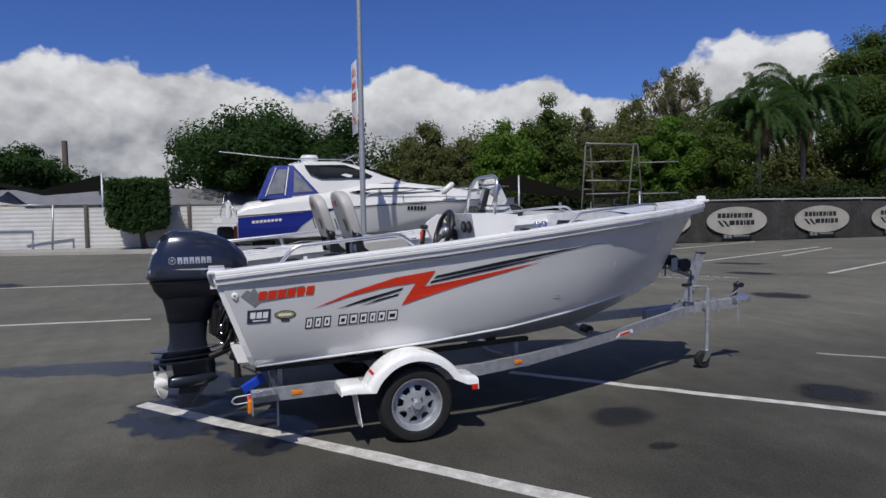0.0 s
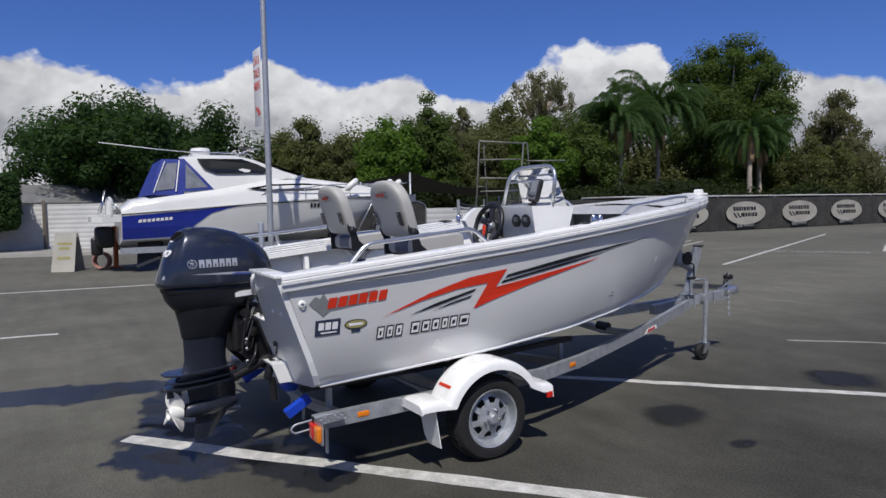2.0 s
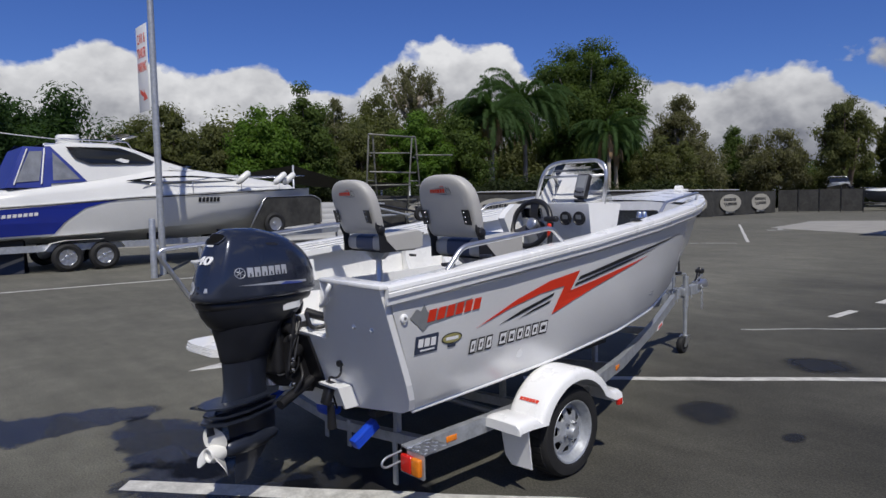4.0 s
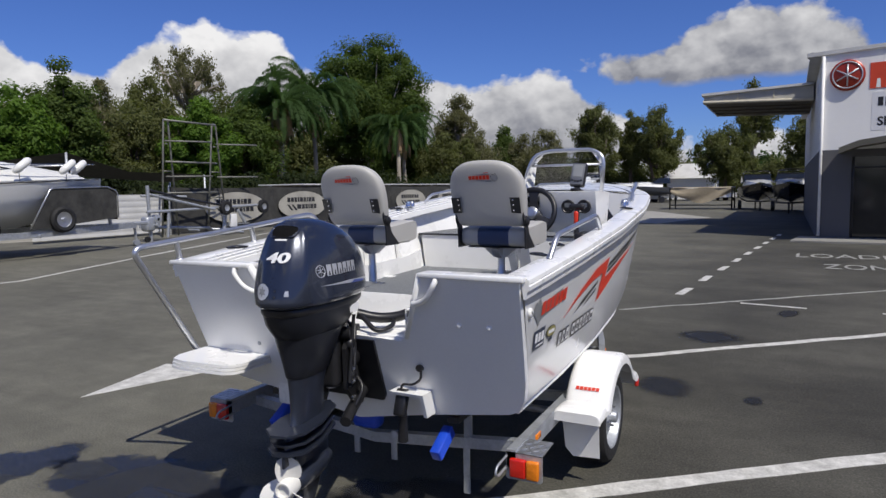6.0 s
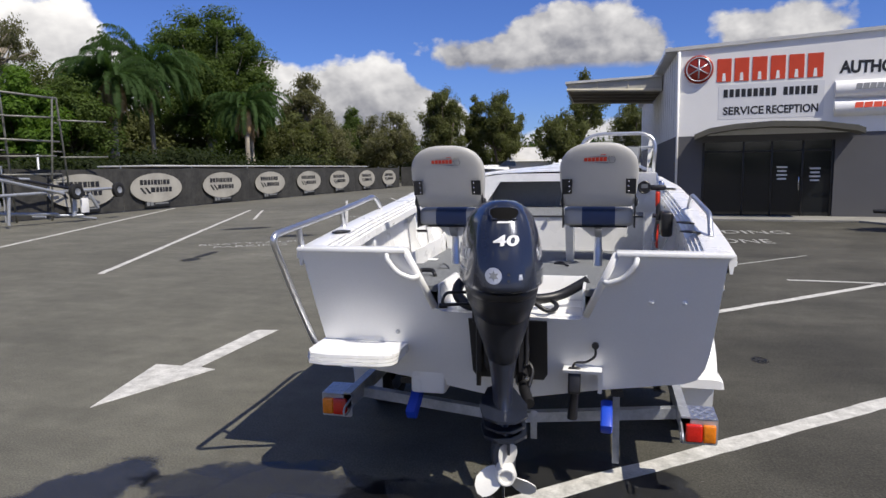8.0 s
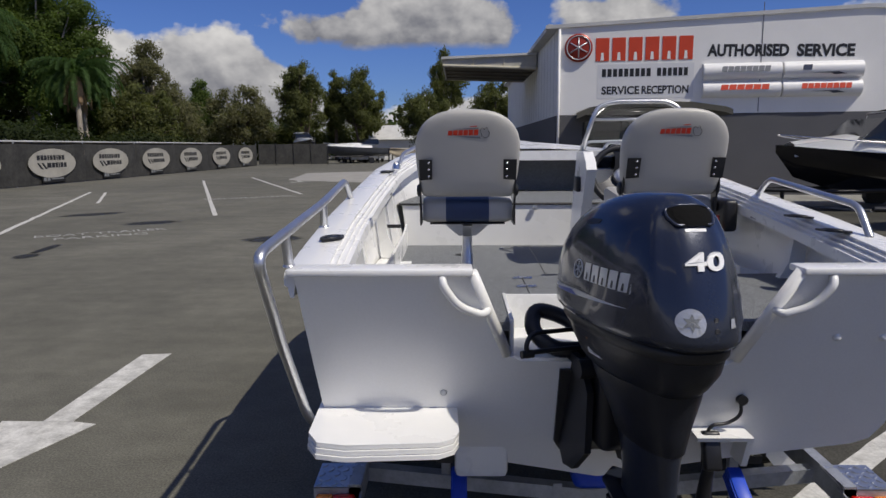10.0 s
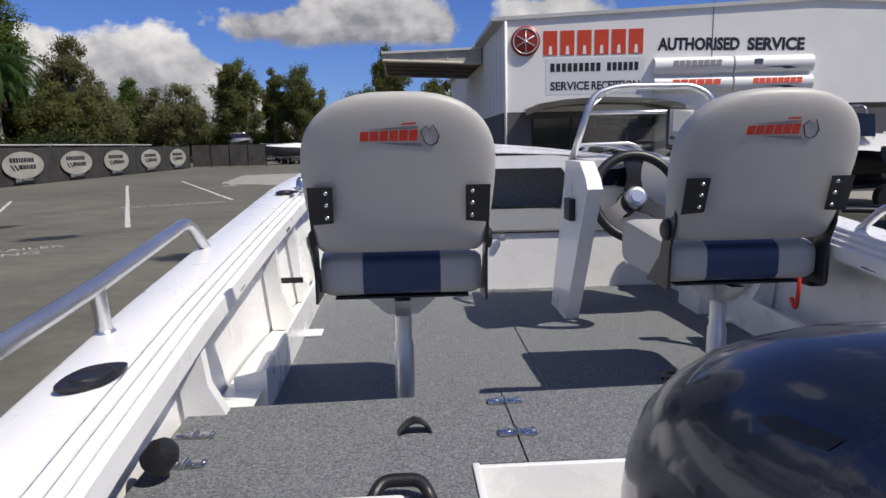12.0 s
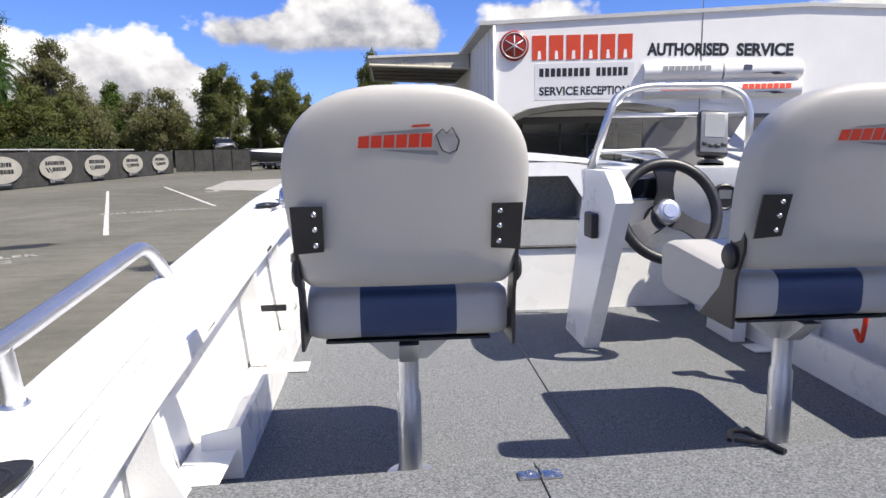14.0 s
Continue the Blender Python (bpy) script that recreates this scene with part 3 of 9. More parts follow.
def skin(name, lines, side, mat, label="", inset=0.0, smooth=35):
    rows = []
    for y in YS:
        row = []
        for L in lines:
            p = at_line(L, y)
            row.append(Vector((side * max(0, p.x - inset), p.y - inset, p.z + inset * 0.5)))
        rows.append(row)
    return part(name, loft(B(), rows), mat, boat, label, smooth)


for sd in (1, -1):
    skin("hull_side", [L_CHINE, L_LOW, L_MID, L_TOP], sd, HULL, "silver painted hull side", 0, 60)
    skin("hull_bottom", [L_KEEL, L_CHINE], sd, HULL, "silver hull bottom")
    skin("inner_side", [L_LOW, L_MID, L_TOP], sd, WHITE, "white painted inner side", 0.02)
    # spray rail along the chine
    bm = B()
    pts = [at_line(L_CHINE, y) for y in np.linspace(0.24, 4.05, 60)]
    tube(bm, [Vector((sd * (p.x + 0.004), p.y, p.z + 0.004)) for p in pts], 0.011, 6)
    part("chine_rail", bm, WHITE, boat, "white chine rail", 180)


def hull_x(y, z):
    ps = [at_line(L, y) for L in (L_CHINE, L_LOW, L_MID, L_TOP)]
    return float(np.interp(z, [p.z for p in ps], [p.x for p in ps]))


def sheer_frame(L, y):
    p = at_line(L, y)
    a, b = at_line(L, y - 0.06), at_line(L, y + 0.06)
    d = (b - a)
    d.z = 0
    d.normalize()
    return p, Vector((d.y, -d.x, 0))


GUN = [(0.0, -0.085), (0.006, -0.052), (0.016, -0.048), (0.018, -0.03), (0.012, -0.027), (0.016, -0.02), (0.014, -0.004), (0.002, 0.002), (-0.1, 0.004), (-0.116, 0.0), (-0.117, -0.004), (-0.11, -0.007),
       (-0.11, -0.013), (-0.132, -0.015), (-0.133, -0.019), (-0.126, -0.022), (-0.126, -0.028), (-0.147, -0.031), (-0.148, -0.035), (-0.141, -0.038), (-0.141, -0.044), (-0.163, -0.047), (-0.167, -0.088), (-0.157, -0.088), (-0.15, -0.056), (-0.02, -0.02), (-0.012, -0.085)]
for sd in (1, -1):
    rows = []
    for y in [*np.linspace(0.0, 3.0, 24), *np.linspace(3.06, 4.615, 28)]:
        p, n = sheer_frame(SHEER, y)
        row = []
        for o, dz in GUN:
            q = p + n * (o if o > 0 else o * (0.97 - 0.06 * min(1, y / 1.4)))
            if o < 0 and y > 3.0:
                q.y = min(q.y, p.y)
            row.append(Vector((sd * max(q.x, 0.0), q.y, p.z + dz)))
        rows.append(row)
    part("gunwale", loft(B(), rows, close=True, cap=True), WHITE, boat, "white gunwale with ribbed inner lip", 30)

# recessed flange under the gunwale
for sd in (1, -1):
    rows = []
    for y in YS:
        a, b = at_line(SHEER, y), at_line(L_TOP, y)
        rows.append([Vector((sd * max(0, a.x - 0.012), a.y, a.z - 0.05)), Vector((sd * max(0, b.x - 0.006), b.y, b.z + 0.012)), Vector((sd * (b.x + 0.012 if b.x > 0.02 else 0), b.y + 0.004, b.z + 0.004)),
                     Vector((sd * b.x, b.y, b.z - 0.006))])
    part("gunwale_flange", loft(B(), rows), HULL, boat, "grey pressed flange below the gunwale", 25)


# transom with its cut-out for the outboard
def rake(x, z, w):
    return Vector((x, (1.25 - z) * 0.365 - w, z))


TR = [(-1.0, 1.235), (-0.46, 1.235), (-0.345, 0.945), (-0.3, 0.925), (0.36, 0.905), (0.4, 0.925), (0.535, 1.235), (1.0, 1.235), (0.975, 0.9), (0.962, 0.75), (0.945, 0.67), (0.915, 0.61), (0.86, 0.585),
      (0.46, 0.52), (0.0, 0.43), (-0.46, 0.52), (-0.86, 0.585), (-0.915, 0.61), (-0.945, 0.67), (-0.962, 0.75), (-0.975, 0.9)]
part("transom", prism(B(), TR, rake, 0.035), GREYPAINT, boat, "pale grey painted transom")
for a, b in ((-1.02, -0.455), (0.53, 1.02)):
    bm = B()
    box(bm, ((a + b) / 2, 0.012, 1.238), (b - a, 0.105, 0.022), 0.006)
    part("transom_cap", bm, WHITE, boat, "white transom top cap", 40)
for (x0, z0), (x1, z1) in (((-0.46, 1.235), (-0.345, 0.945)), ((0.4, 0.925), (0.535, 1.235))):
    bm = B()
    tube(bm, [rake(x0, z0, 0.018), rake(x1, z1, 0.018)], 0.0205, 8)
    part("transom_edge", bm, WHITE, boat, "white cut-out edging", 180)
bm = B()
tube(bm, rounded([rake(-0.548, 1.225, 0.035), rake(-0.545, 1.2, 0.06), rake(-0.5, 1.13, 0.07), rake(-0.425, 1.1, 0.06), rake(-0.405, 1.11, 0.03)], 0.06), 0.013, 10)
part("grab_handle", bm, WHITE, boat, "white moulded grab handle", 180)
bm = B()
tube(bm, rounded([rake(0.62, 1.225, 0.035), rake(0.615, 1.2, 0.06), rake(0.57, 1.13, 0.07), rake(0.49, 1.1, 0.06), rake(0.475, 1.11, 0.03)], 0.06), 0.013, 10)
part("grab_handle", bm, WHITE, boat, "white moulded grab handle", 180)
for x in (0.69, 0.834):
    part("bolt", lathe(B(), [(0, 0.012), (0.008, 0.011), (0.012, 0.005), (0.013, 0)], Matrix.Translation(rake(x, 1.012, 0.035)) @ pose(0, 0, 0, 90)), WHITE, boat, "", 60)
part("drain_fitting", lathe(B(), [(0, 0.006), (0.008, 0.006), (0.012, 0.003), (0.012, 0)], Matrix.Translation(rake(-0.55, 0.8, 0.035)) @ pose(0, 0, 0, 90)), GALV, boat, "small drain fitting", 60)

# port boarding step, low casing beside it
step_o = [(-0.985, 0.3), (-0.51, 0.3), (-0.5, -0.05), (-0.515, -0.1), (-0.56, -0.13), (-0.84, -0.15), (-0.93, -0.13), (-0.97, -0.06)]
step = None
for k in (2, 1, 0):
    g = 0.006 * k
    bm = prism(B(), [(x * (1 - g * 0.2), y + g if y < 0.2 else y) for x, y in step_o], lambda u, v, w, k=k: Vector((u, v, 0.688 + 0.017 * k + w)), 0.014)
    if step is None:
        step = part("boarding_step", bm, WHITE, boat, "white ribbed boarding step", 40)
    else:
        part("step_rib", bm, WHITE, step, "", 40)
bm = B()
tube(bm, rounded([(-0.84, 0.23, 0.745), (-0.83, 0.18, 0.757), (-0.69, 0.18, 0.757), (-0.68, 0.23, 0.745)], 0.04), 0.011, 8)
part("step_handle", bm, WHITE, boat, "", 180)
bm = B()
box(bm, (-0.42, 0.28, 0.53), (0.19, 0.13, 0.17), 0.02)
part("transducer_box", bm, WHITE, boat, "", 40)
bm = B()
box(bm, (-0.7, 0.33, 0.61), (0.42, 0.12, 0.1), 0.02)
part("step_bracket", bm, WHITE, boat, "", 40)
bm = B()
prism(bm, [(0.29, 0.655), (0.475, 0.655), (0.475, 0.535), (0.455, 0.535), (0.455, 0.64), (0.29, 0.64)], lambda u, v, w: rake(u, v, 0.035 + w), 0.09)
part("trim_bracket", bm, WHITE, boat, "white angle bracket", 40)
bm = B()
tube(bm, rounded([rake(0.442, 0.765, 0.04), rake(0.446, 0.72, 0.06), rake(0.4, 0.685, 0.07), rake(0.34, 0.69, 0.08), rake(0.33, 0.6, 0.09), rake(0.34, 0.5, 0.1)], 0.03), 0.006, 8)
cyl(bm, rake(0.442, 0.775, 0.03), rake(0.442, 0.775, 0.055), 0.017)
part("sensor_cable", bm, BLACKP, boat, "black sounder cable", 60)
bm = B()
box(bm, rake(0.345, 0.6, 0.12), (0.06, 0.04, 0.13), 0.01, pose(0, 0, 0, -20))
tube(bm, [rake(0.345, 0.54, 0.13), rake(0.335, 0.4, 0.17)], 0.026, 10, radii=[0.02, 0.026])
part("transducer", bm, BLACKP, boat, "black sounder transducer", 60)

# rear deck, motor well, floor
DECK_Z = 1.05
for half in ([(-0.95, 0.1), (-0.333, 0.1), (-0.333, 0.515), (-0.226, 0.515), (-0.226, 0.87), (-0.95, 0.84)],
             [(-0.222, 0.515), (0.393, 0.515), (0.393, 0.1), (0.95, 0.1), (0.95, 0.91), (-0.222, 0.87)]):
    bm = prism(B(), half, lambda u, v, w: Vector((u, v, DECK_Z - 0.03 + w)), 0.03)
    part("rear_deck", bm, CARPET, boat, "grey speckled carpeted rear deck", 40)
bm = B()
box(bm, (0.0, 0.862, 0.965), (1.8, 0.02, 0.13), 0.004, pose(0, 0, 0, 0, 0, 2))
part("deck_riser", bm, CARPET, boat, "carpeted riser", 40)
well = part("motor_well", box(B(), (0.03, 0.315, 0.91), (0.72, 0.4, 0.02), 0.004), WHITE, boat, "white painted motor well floor", 40)
for c, d in (((0.03, 0.505, 0.983), (0.72, 0.015, 0.135)), ((-0.325, 0.31, 0.983), (0.014, 0.4, 0.145)), ((0.385, 0.31, 0.983), (0.014, 0.4, 0.145))):
    part("well_wall", box(B(), c, d, 0.003), WHITE, well, "", 40)


def floor_z(y):
    return 0.893 + 0.02 * y


bm = B()
rows = [[Vector((x, y, floor_z(y))) for x in np.linspace(-0.9, 0.9, 3)] for y in (0.7, 1.6, 2.52)]
loft(bm, rows)
r2 = [[Vector((x, y, floor_z(y) - 0.02)) for x in np.linspace(-0.9, 0.9, 3)] for y in (0.7, 1.6, 2.52)]
loft(bm, r2)
part("floor_panel", bm, CARPET, boat, "grey speckled marine carpet floor")
bm = B()
tube(bm, [(-0.03, 0.9, floor_z(0.9) + 0.0005), (-0.02, 2.5, floor_z(2.5) + 0.0005)], 0.003, 4)
part("floor_seam", bm, BLACKP, boat)

part("floor_socket", lathe(B(), [(0, 0.004), (0.026, 0.005), (0.032, 0)], Matrix.Translation((-0.49, 2.14, floor_z(2.14)))), BLACKP, boat, "black seat socket", 60)

# hinges and catches on the rear deck
for i, (x, y) in enumerate(((-0.224, 0.81), (-0.223, 0.64), (-0.9, 0.69), (-0.88, 0.56))):
    h = B()
    for s in (-1, 1):
        box(h, (x + s * 0.022, y, DECK_Z + 0.003), (0.038, 0.03, 0.004), 0.001)
        for q in (-0.008, 0.008):
            lathe(h, [(0, 0.004), (0.005, 0.0025), (0.006, 0)], Matrix.Translation((x + s * 0.026 + q, y + q, DECK_Z + 0.005)), 8)
    tube(h, [(x, y - 0.016, DECK_Z + 0.005), (x, y + 0.016, DECK_Z + 0.005)], 0.005, 8)
    part("hinge", h, CHROME, boat, "small chromed butt hinge", 40)
bm = B()
rows = [[Vector((-0.47 + 0.07 * k / 6 + u, 0.645 + 0.012 * k / 6 + v, DECK_Z + 0.004 + 0.026 * math.sin(math.pi * k / 6))) for u, v in ((0.0, 0.0), (-0.004, 0.03))] for k in range(7)]
loft(bm, rows)
rows = [[p - Vector((0, 0, 0.004)) for p in r] for r in rows]
loft(bm, rows)
part("pull_strap", bm, BLACKP, boat, "black webbing lift strap", 180)
bm = B()
tube(bm, rounded([(-0.52, 0.37, DECK_Z + 0.004), (-0.5, 0.41, DECK_Z + 0.03), (-0.43, 0.41, DECK_Z + 0.03), (-0.41, 0.37, DECK_Z + 0.004)], 0.02), 0.012, 6)
part("pull_strap", bm, BLACKP, boat, "black webbing lift strap", 180)

# side pockets with their ribs
for sd in (-1, 1):
    bm = prism(B(), [(1.13, floor_z(1.13)), (2.42, floor_z(2.42)), (2.42, 1.1), (2.2, 1.065), (1.66, 1.052), (1.13, 1.04)], lambda u, v, w: Vector((sd * (0.84 + w), u, v)), 0.012)
    pk = part("side_pocket", bm, WHITE, boat, "white painted side pocket panel", 40)
    bm = prism(B(), [(0.852, floor_z(1.13)), (0.93, floor_z(1.13)), (0.93, 1.02), (0.852, 1.036)], lambda u, v, w: Vector((sd * u, 1.13 + w, v)), 0.012)
    part("pocket_end", bm, WHITE, pk, "", 40)
    bm = B()
    loft(bm, [[Vector((sd * 0.852, y, 0.985)), Vector((sd * (hull_x(y, 0.985) - 0.03), y, 0.985))] for y in np.linspace(0.8, 2.4, 9)])
    part("pocket_floor", bm, WHITE, pk, "", 40)
    for y in (0.8, 1.72, 2.15):
        zt = at_line(SHEER, y).z - 0.08
        h = prism(B(), [(0.853, 0.99), (hull_x(y, 0.99) - 0.035, 0.99), (hull_x(y, zt) - 0.035, zt), (0.915, zt), (0.9, 1.12), (0.853, 1.03)], lambda u, v, w, y=y: Vector((sd * u, y + w, v)), 0.035)
        part("rib", h, WHITE, boat, "", 40)
    bm = B()
    box(bm, (sd * 0.81, 1.86, floor_z(1.9) + 0.004), (0.07, 0.09, 0.006), 0.001)
    part("floor_tab", bm, WHITE, boat, "", 40)
    bm = B()
    box(bm, (sd * 0.875, 1.76, 1.165), (0.1, 0.012, 0.02), 0.002)
    part("pocket_edging", bm, BLACKP, boat, "black rubber edging", 40)
    cond = lambda y: Vector((sd * (at_line(SHEER, y).x - 0.139), y, at_line(SHEER, y).z - 0.079))
    bm = tube(B(), [cond(y) for y in np.linspace(0.3, 2.4, 12)], 0.011, 8)
    part("conduit", bm, pbr("grey_conduit", (0.16, 0.165, 0.17), 0.5, 0, 0.1, 9), boat, "grey cable conduit under the gunwale", 60)
    for y in (0.58, 1.16, 1.88):
        bm = tube(B(), [cond(y - 0.03), cond(y), cond(y + 0.03)], 0.0145, 8)
        part("conduit_sleeve", bm, BLACKP, boat, "black rubber sleeve", 60)
bm = B()
lathe(bm, [(0, 0.03), (0.02, 0.027), (0.03, 0.012), (0.03, -0.02), (0.024, -0.026)], Matrix.Translation((-0.9, 0.5, 1.1)) @ pose(0, 0, 0, 0, 40))
part("filler_cap", bm, BLACKP, boat, "black bilge breather", 40)

# forward deck: step-up, carpeted well, dark locker opening, bow plate
bm = B()
rows = []
for y in np.linspace(2.5, 3.4, 8):
    x = hull_x(y, 1.232 + 0.02 * (y - 2.5)) - 0.035
    rows.append([Vector((s * x, y, 1.232 + 0.02 * (y - 2.5))) for s in (-1, -0.33, 0.33, 1)])
loft(bm, rows)
part("bow_deck", bm, CARPET, boat, "grey carpeted forward deck")
bm = B()
XK = hull_x(2.51, floor_z(2.5)) - 0.05
prism(bm, [(-XK, floor_z(2.5) - 0.01), (XK, floor_z(2.5) - 0.01), (0.88, 1.226), (-0.88, 1.226)], lambda u, v, w: Vector((u, 2.5 + w, v)), 0.012)
part("bow_bulkhead", bm, WHITE, boat, "white forward bulkhead")
bm = B()
tube(bm, [(-0.9, 2.494, 1.226), (0.9, 2.494, 1.226)], 0.008, 6)
part("deck_edging", bm, BLACKP, boat)
bm = B()
box(bm, (-0.36, 2.49, 1.17), (0.1, 0.006, 0.035), 0.002)
part("hatch_latch", bm, ALLOY, boat, "small chrome latch", 40)
bm = B()
box(bm, (0.02, 2.48, 1.2), (0.03, 0.02, 0.03), 0.004)
part("hatch_latch", bm, ALLOY, boat, "small chrome latch", 40)
XB = at_line(L_TOP, 3.28).x
bm = B()
prism(bm, [(-hull_x(3.3, 1.24) + 0.04, 1.24), (-XB + 0.16, 1.24), (-XB + 0.16, 1.27), (-0.5, 1.5), (0.5, 1.5), (XB - 0.16, 1.27), (XB - 0.16, 1.24), (hull_x(3.3, 1.24) - 0.04, 1.24), (XB - 0.01, 1.53), (0.45, 1.575), (-0.45, 1.575), (-XB + 0.01, 1.53)],
      lambda u, v, w: Vector((u, 3.28 + w, v)), 0.014)
part("bow_coaming", bm, WHITE, boat, "white forward coaming with a wide opening")
bm = B()
XL = hull_x(3.53, 1.25) - 0.04
prism(bm, [(-XL, 1.25), (XL, 1.25), (XL, 1.54), (-XL, 1.54)], lambda u, v, w: Vector((u, 3.52 + w, v)), 0.012)
part("bow_locker_lining", bm, CARPET, boat, "dark carpeted locker back")
bm = B()
rows = []
for y in [*np.linspace(3.28, 4.3, 14), 4.45]:
    p, n = sheer_frame(SHEER, y)
    x = max(0.02, p.x - 0.14)
    rows.append([Vector((s * x, y, p.z + 0.004 + 0.03 * (1 - s * s))) for s in (-1, -0.6, -0.2, 0.2, 0.6, 1)])
loft(bm, rows)
part("bow_plate", bm, WHITE, boat, "white bow deck plate", 60)
bm = B()
box(bm, (0.0, 4.56, 1.668), (0.2, 0.16, 0.03), 0.012)
cyl(bm, (-0.035, 4.62, 1.69), (0.035, 4.62, 1.69), 0.03)
part("bow_roller", bm, WHITE, boat, "white bow sprit roller", 40)


# rails
def rail(pts, r=0.0125, rad=0.05, label="polished aluminium grab rail", posts=(), parent=boat):
    h = B()
    tube(h, rounded(pts, rad), r, 10)
    for a, b in posts:
        tube(h, [a, b], r * 0.95, 10)
        lathe(h, [(r * 1.3, 0), (r * 1.25, 0.004), (r, 0.008)], Matrix.Translation(b), 12)
    return part("grab_rail", h, ALLOY, parent, label, 60)


def gz(y):
    return at_line(SHEER, y).z


rail([(-1.0, 0.13, 0.7), (-1.008, 0.1, 0.74), (-1.035, -0.06, 1.02), (-1.04, -0.255, 1.325), (-1.038, -0.1, 1.34), (-1.03, 0.6, 1.397), (-1.045, 1.21, 1.452), (-1.035, 1.31, gz(1.31))], 0.0165, 0.07,
     "satin aluminium boarding rail", [((-1.03, 0.6, 1.397), (-1.035, 0.63, gz(0.63))), ((-1.036, 0.03, 1.343), (-1.03, 0.045, gz(0.045)))])
rail([(0.985, 0.405, gz(0.405)), (0.99, 0.5, 1.385), (0.99, 1.22, 1.45), (0.985, 1.33, gz(1.33))], 0.0135, 0.05)
for sd in (1, -1):
    rail([(sd * 0.9, 2.6, gz(2.6)), (sd * 0.885, 2.7, 1.565), (sd * 0.79, 3.32, 1.628), (sd * 0.735, 3.52, 1.635), (sd * 0.7, 3.56, gz(3.56))], 0.0125, 0.05)


# rod holders, cleats and rowlock on the side decks
def rod_holder(x, y, turn):
    z = gz(y) + 0.004
    o = thing("rod_holder", pose(x, y, z, 3, 0, turn), "black plastic flush rod holder set in the gunwale", "rod holder", "rod holders")
    h = B()
    out = [(p + 0.35 * q, q) for p, q in oval(0.066, 0.04, 28, 1.55)]
    prism(h, out, lambda u, v, w: Vector((u, v, w)), 0.007)
    part("flange", h, BLACKP, o)
    h = B()
    lathe(h, [(0.034, 0.007), (0.032, 0.0105), (0.029, 0.0105), (0.026, 0.0075)], Matrix.Diagonal((1.15, 0.8, 1, 1)), 20)
    part("rim", h, BLACKP, o, "", 60)
    h = B()
    lathe(h, [(0.0275, 0.0085), (0.0, 0.0082)], Matrix.Diagonal((1.15, 0.8, 1, 1)), 20)
    part("bore", h, DECAL_BLACK, o)
    return o


for x, y, tn in ((-0.962, 0.41, 60), (0.9, 0.49, 120), (-0.945, 2.2, 60), (0.945, 2.2, 120), (0.905, 0.76, 110)):
    rod_holder(x, y, tn)
for x, y in ((-0.9, 2.35), (0.9, 2.35)):
    h = B()
    for q in (-0.03, 0.03):
        lathe(h, [(0.024, 0), (0.02, 0.03), (0.012, 0.045), (0, 0.046)], Matrix.Translation((x, y + q, gz(y) + 0.003)), 14)
    part("bollard", h, CHROME, boat, "small chromed bollard", 60)


# ---- hull graphics ----
def on_hull(off=0.004):
    return lambda y, z, w: Vector((hull_x(y, z) + off + w, y, z))


def decal(name, poly, mat, off=0.004, label="", step=0.06):
    """An outline on the starboard side, cut fine enough to follow the plating."""
    pts = []
    for i, p in enumerate(poly):
        q = poly[(i + 1) % len(poly)]
        k = max(1, int(math.dist(p, q) / step))
        pts += [(p[0] + (q[0] - p[0]) * j / k, p[1] + (q[1] - p[1]) * j / k) for j in range(k)]
    h = B()
    vs = [h.verts.new(on_hull(off)(y, z, 0)) for y, z in pts]
    for tri in geometry.tessellate_polygon([[Vector((y, z, 0)) for y, z in pts]]):
        a, b, c = (Vector(pts[k]) for k in tri)
        if (b - a).cross(c - a) < 0:
            tri = tri[::-1]
        h.faces.new([vs[k] for k in tri])
    return part(name, h, mat, boat, label)


decal("flash_stripe", [(0.594, 0.962), (0.9, 1.075), (1.18, 1.15), (1.47, 1.187), (1.385, 1.075), (1.65, 1.112), (2.0, 1.165), (2.32, 1.212), (1.97, 1.138), (1.65, 1.068), (1.42, 1.01), (1.22, 0.952), (1.325, 1.108), (1.1, 1.085), (0.85, 1.035)],
      DECAL_RED, 0.005, "red lightning flash decal")
decal("flash_stripe", [(1.455, 1.128), (1.478, 1.15), (2.0, 1.232), (2.5, 1.295), (2.93, 1.338), (2.45, 1.276), (2.0, 1.206)], DECAL_BLACK, 0.0045, "black tapering stripe decal")
decal("flash_stripe", [(1.425, 1.096), (1.442, 1.114), (1.95, 1.192), (2.5, 1.27), (1.95, 1.177)], DECAL_BLACK, 0.0045, "black tapering stripe decal")
decal("flash_stripe", [(0.77, 0.955), (0.95, 1.012), (1.235, 1.078), (1.222, 1.06), (0.97, 0.997)], DECAL_BLACK, 0.0045, "black tapering stripe decal")
decal("flash_stripe", [(0.92, 0.965), (1.05, 1.003), (1.205, 1.038), (1.192, 1.022)], DECAL_BLACK, 0.0045, "black tapering stripe decal")
decal("maker_mark", [(0.15, 1.075), (0.19, 1.115), (0.215, 1.1), (0.235, 1.132), (0.26, 1.09), (0.56, 1.128), (0.44, 1.05), (0.27, 1.03), (0.235, 1.0), (0.2, 1.035)], DECAL_GREY, 0.004, "grey map silhouette decal")
for i in range(6):
    u = 0.256 + i * 0.061
    s = 0.012
    decal("word_block", [(u, 1.042 + i * 0.004), (u + 0.05, 1.046 + i * 0.004), (u + 0.05 + s, 1.104 + i * 0.004), (u + s, 1.1 + i * 0.004)], DECAL_RED, 0.006, "plain red block of the maker's mark", 1)
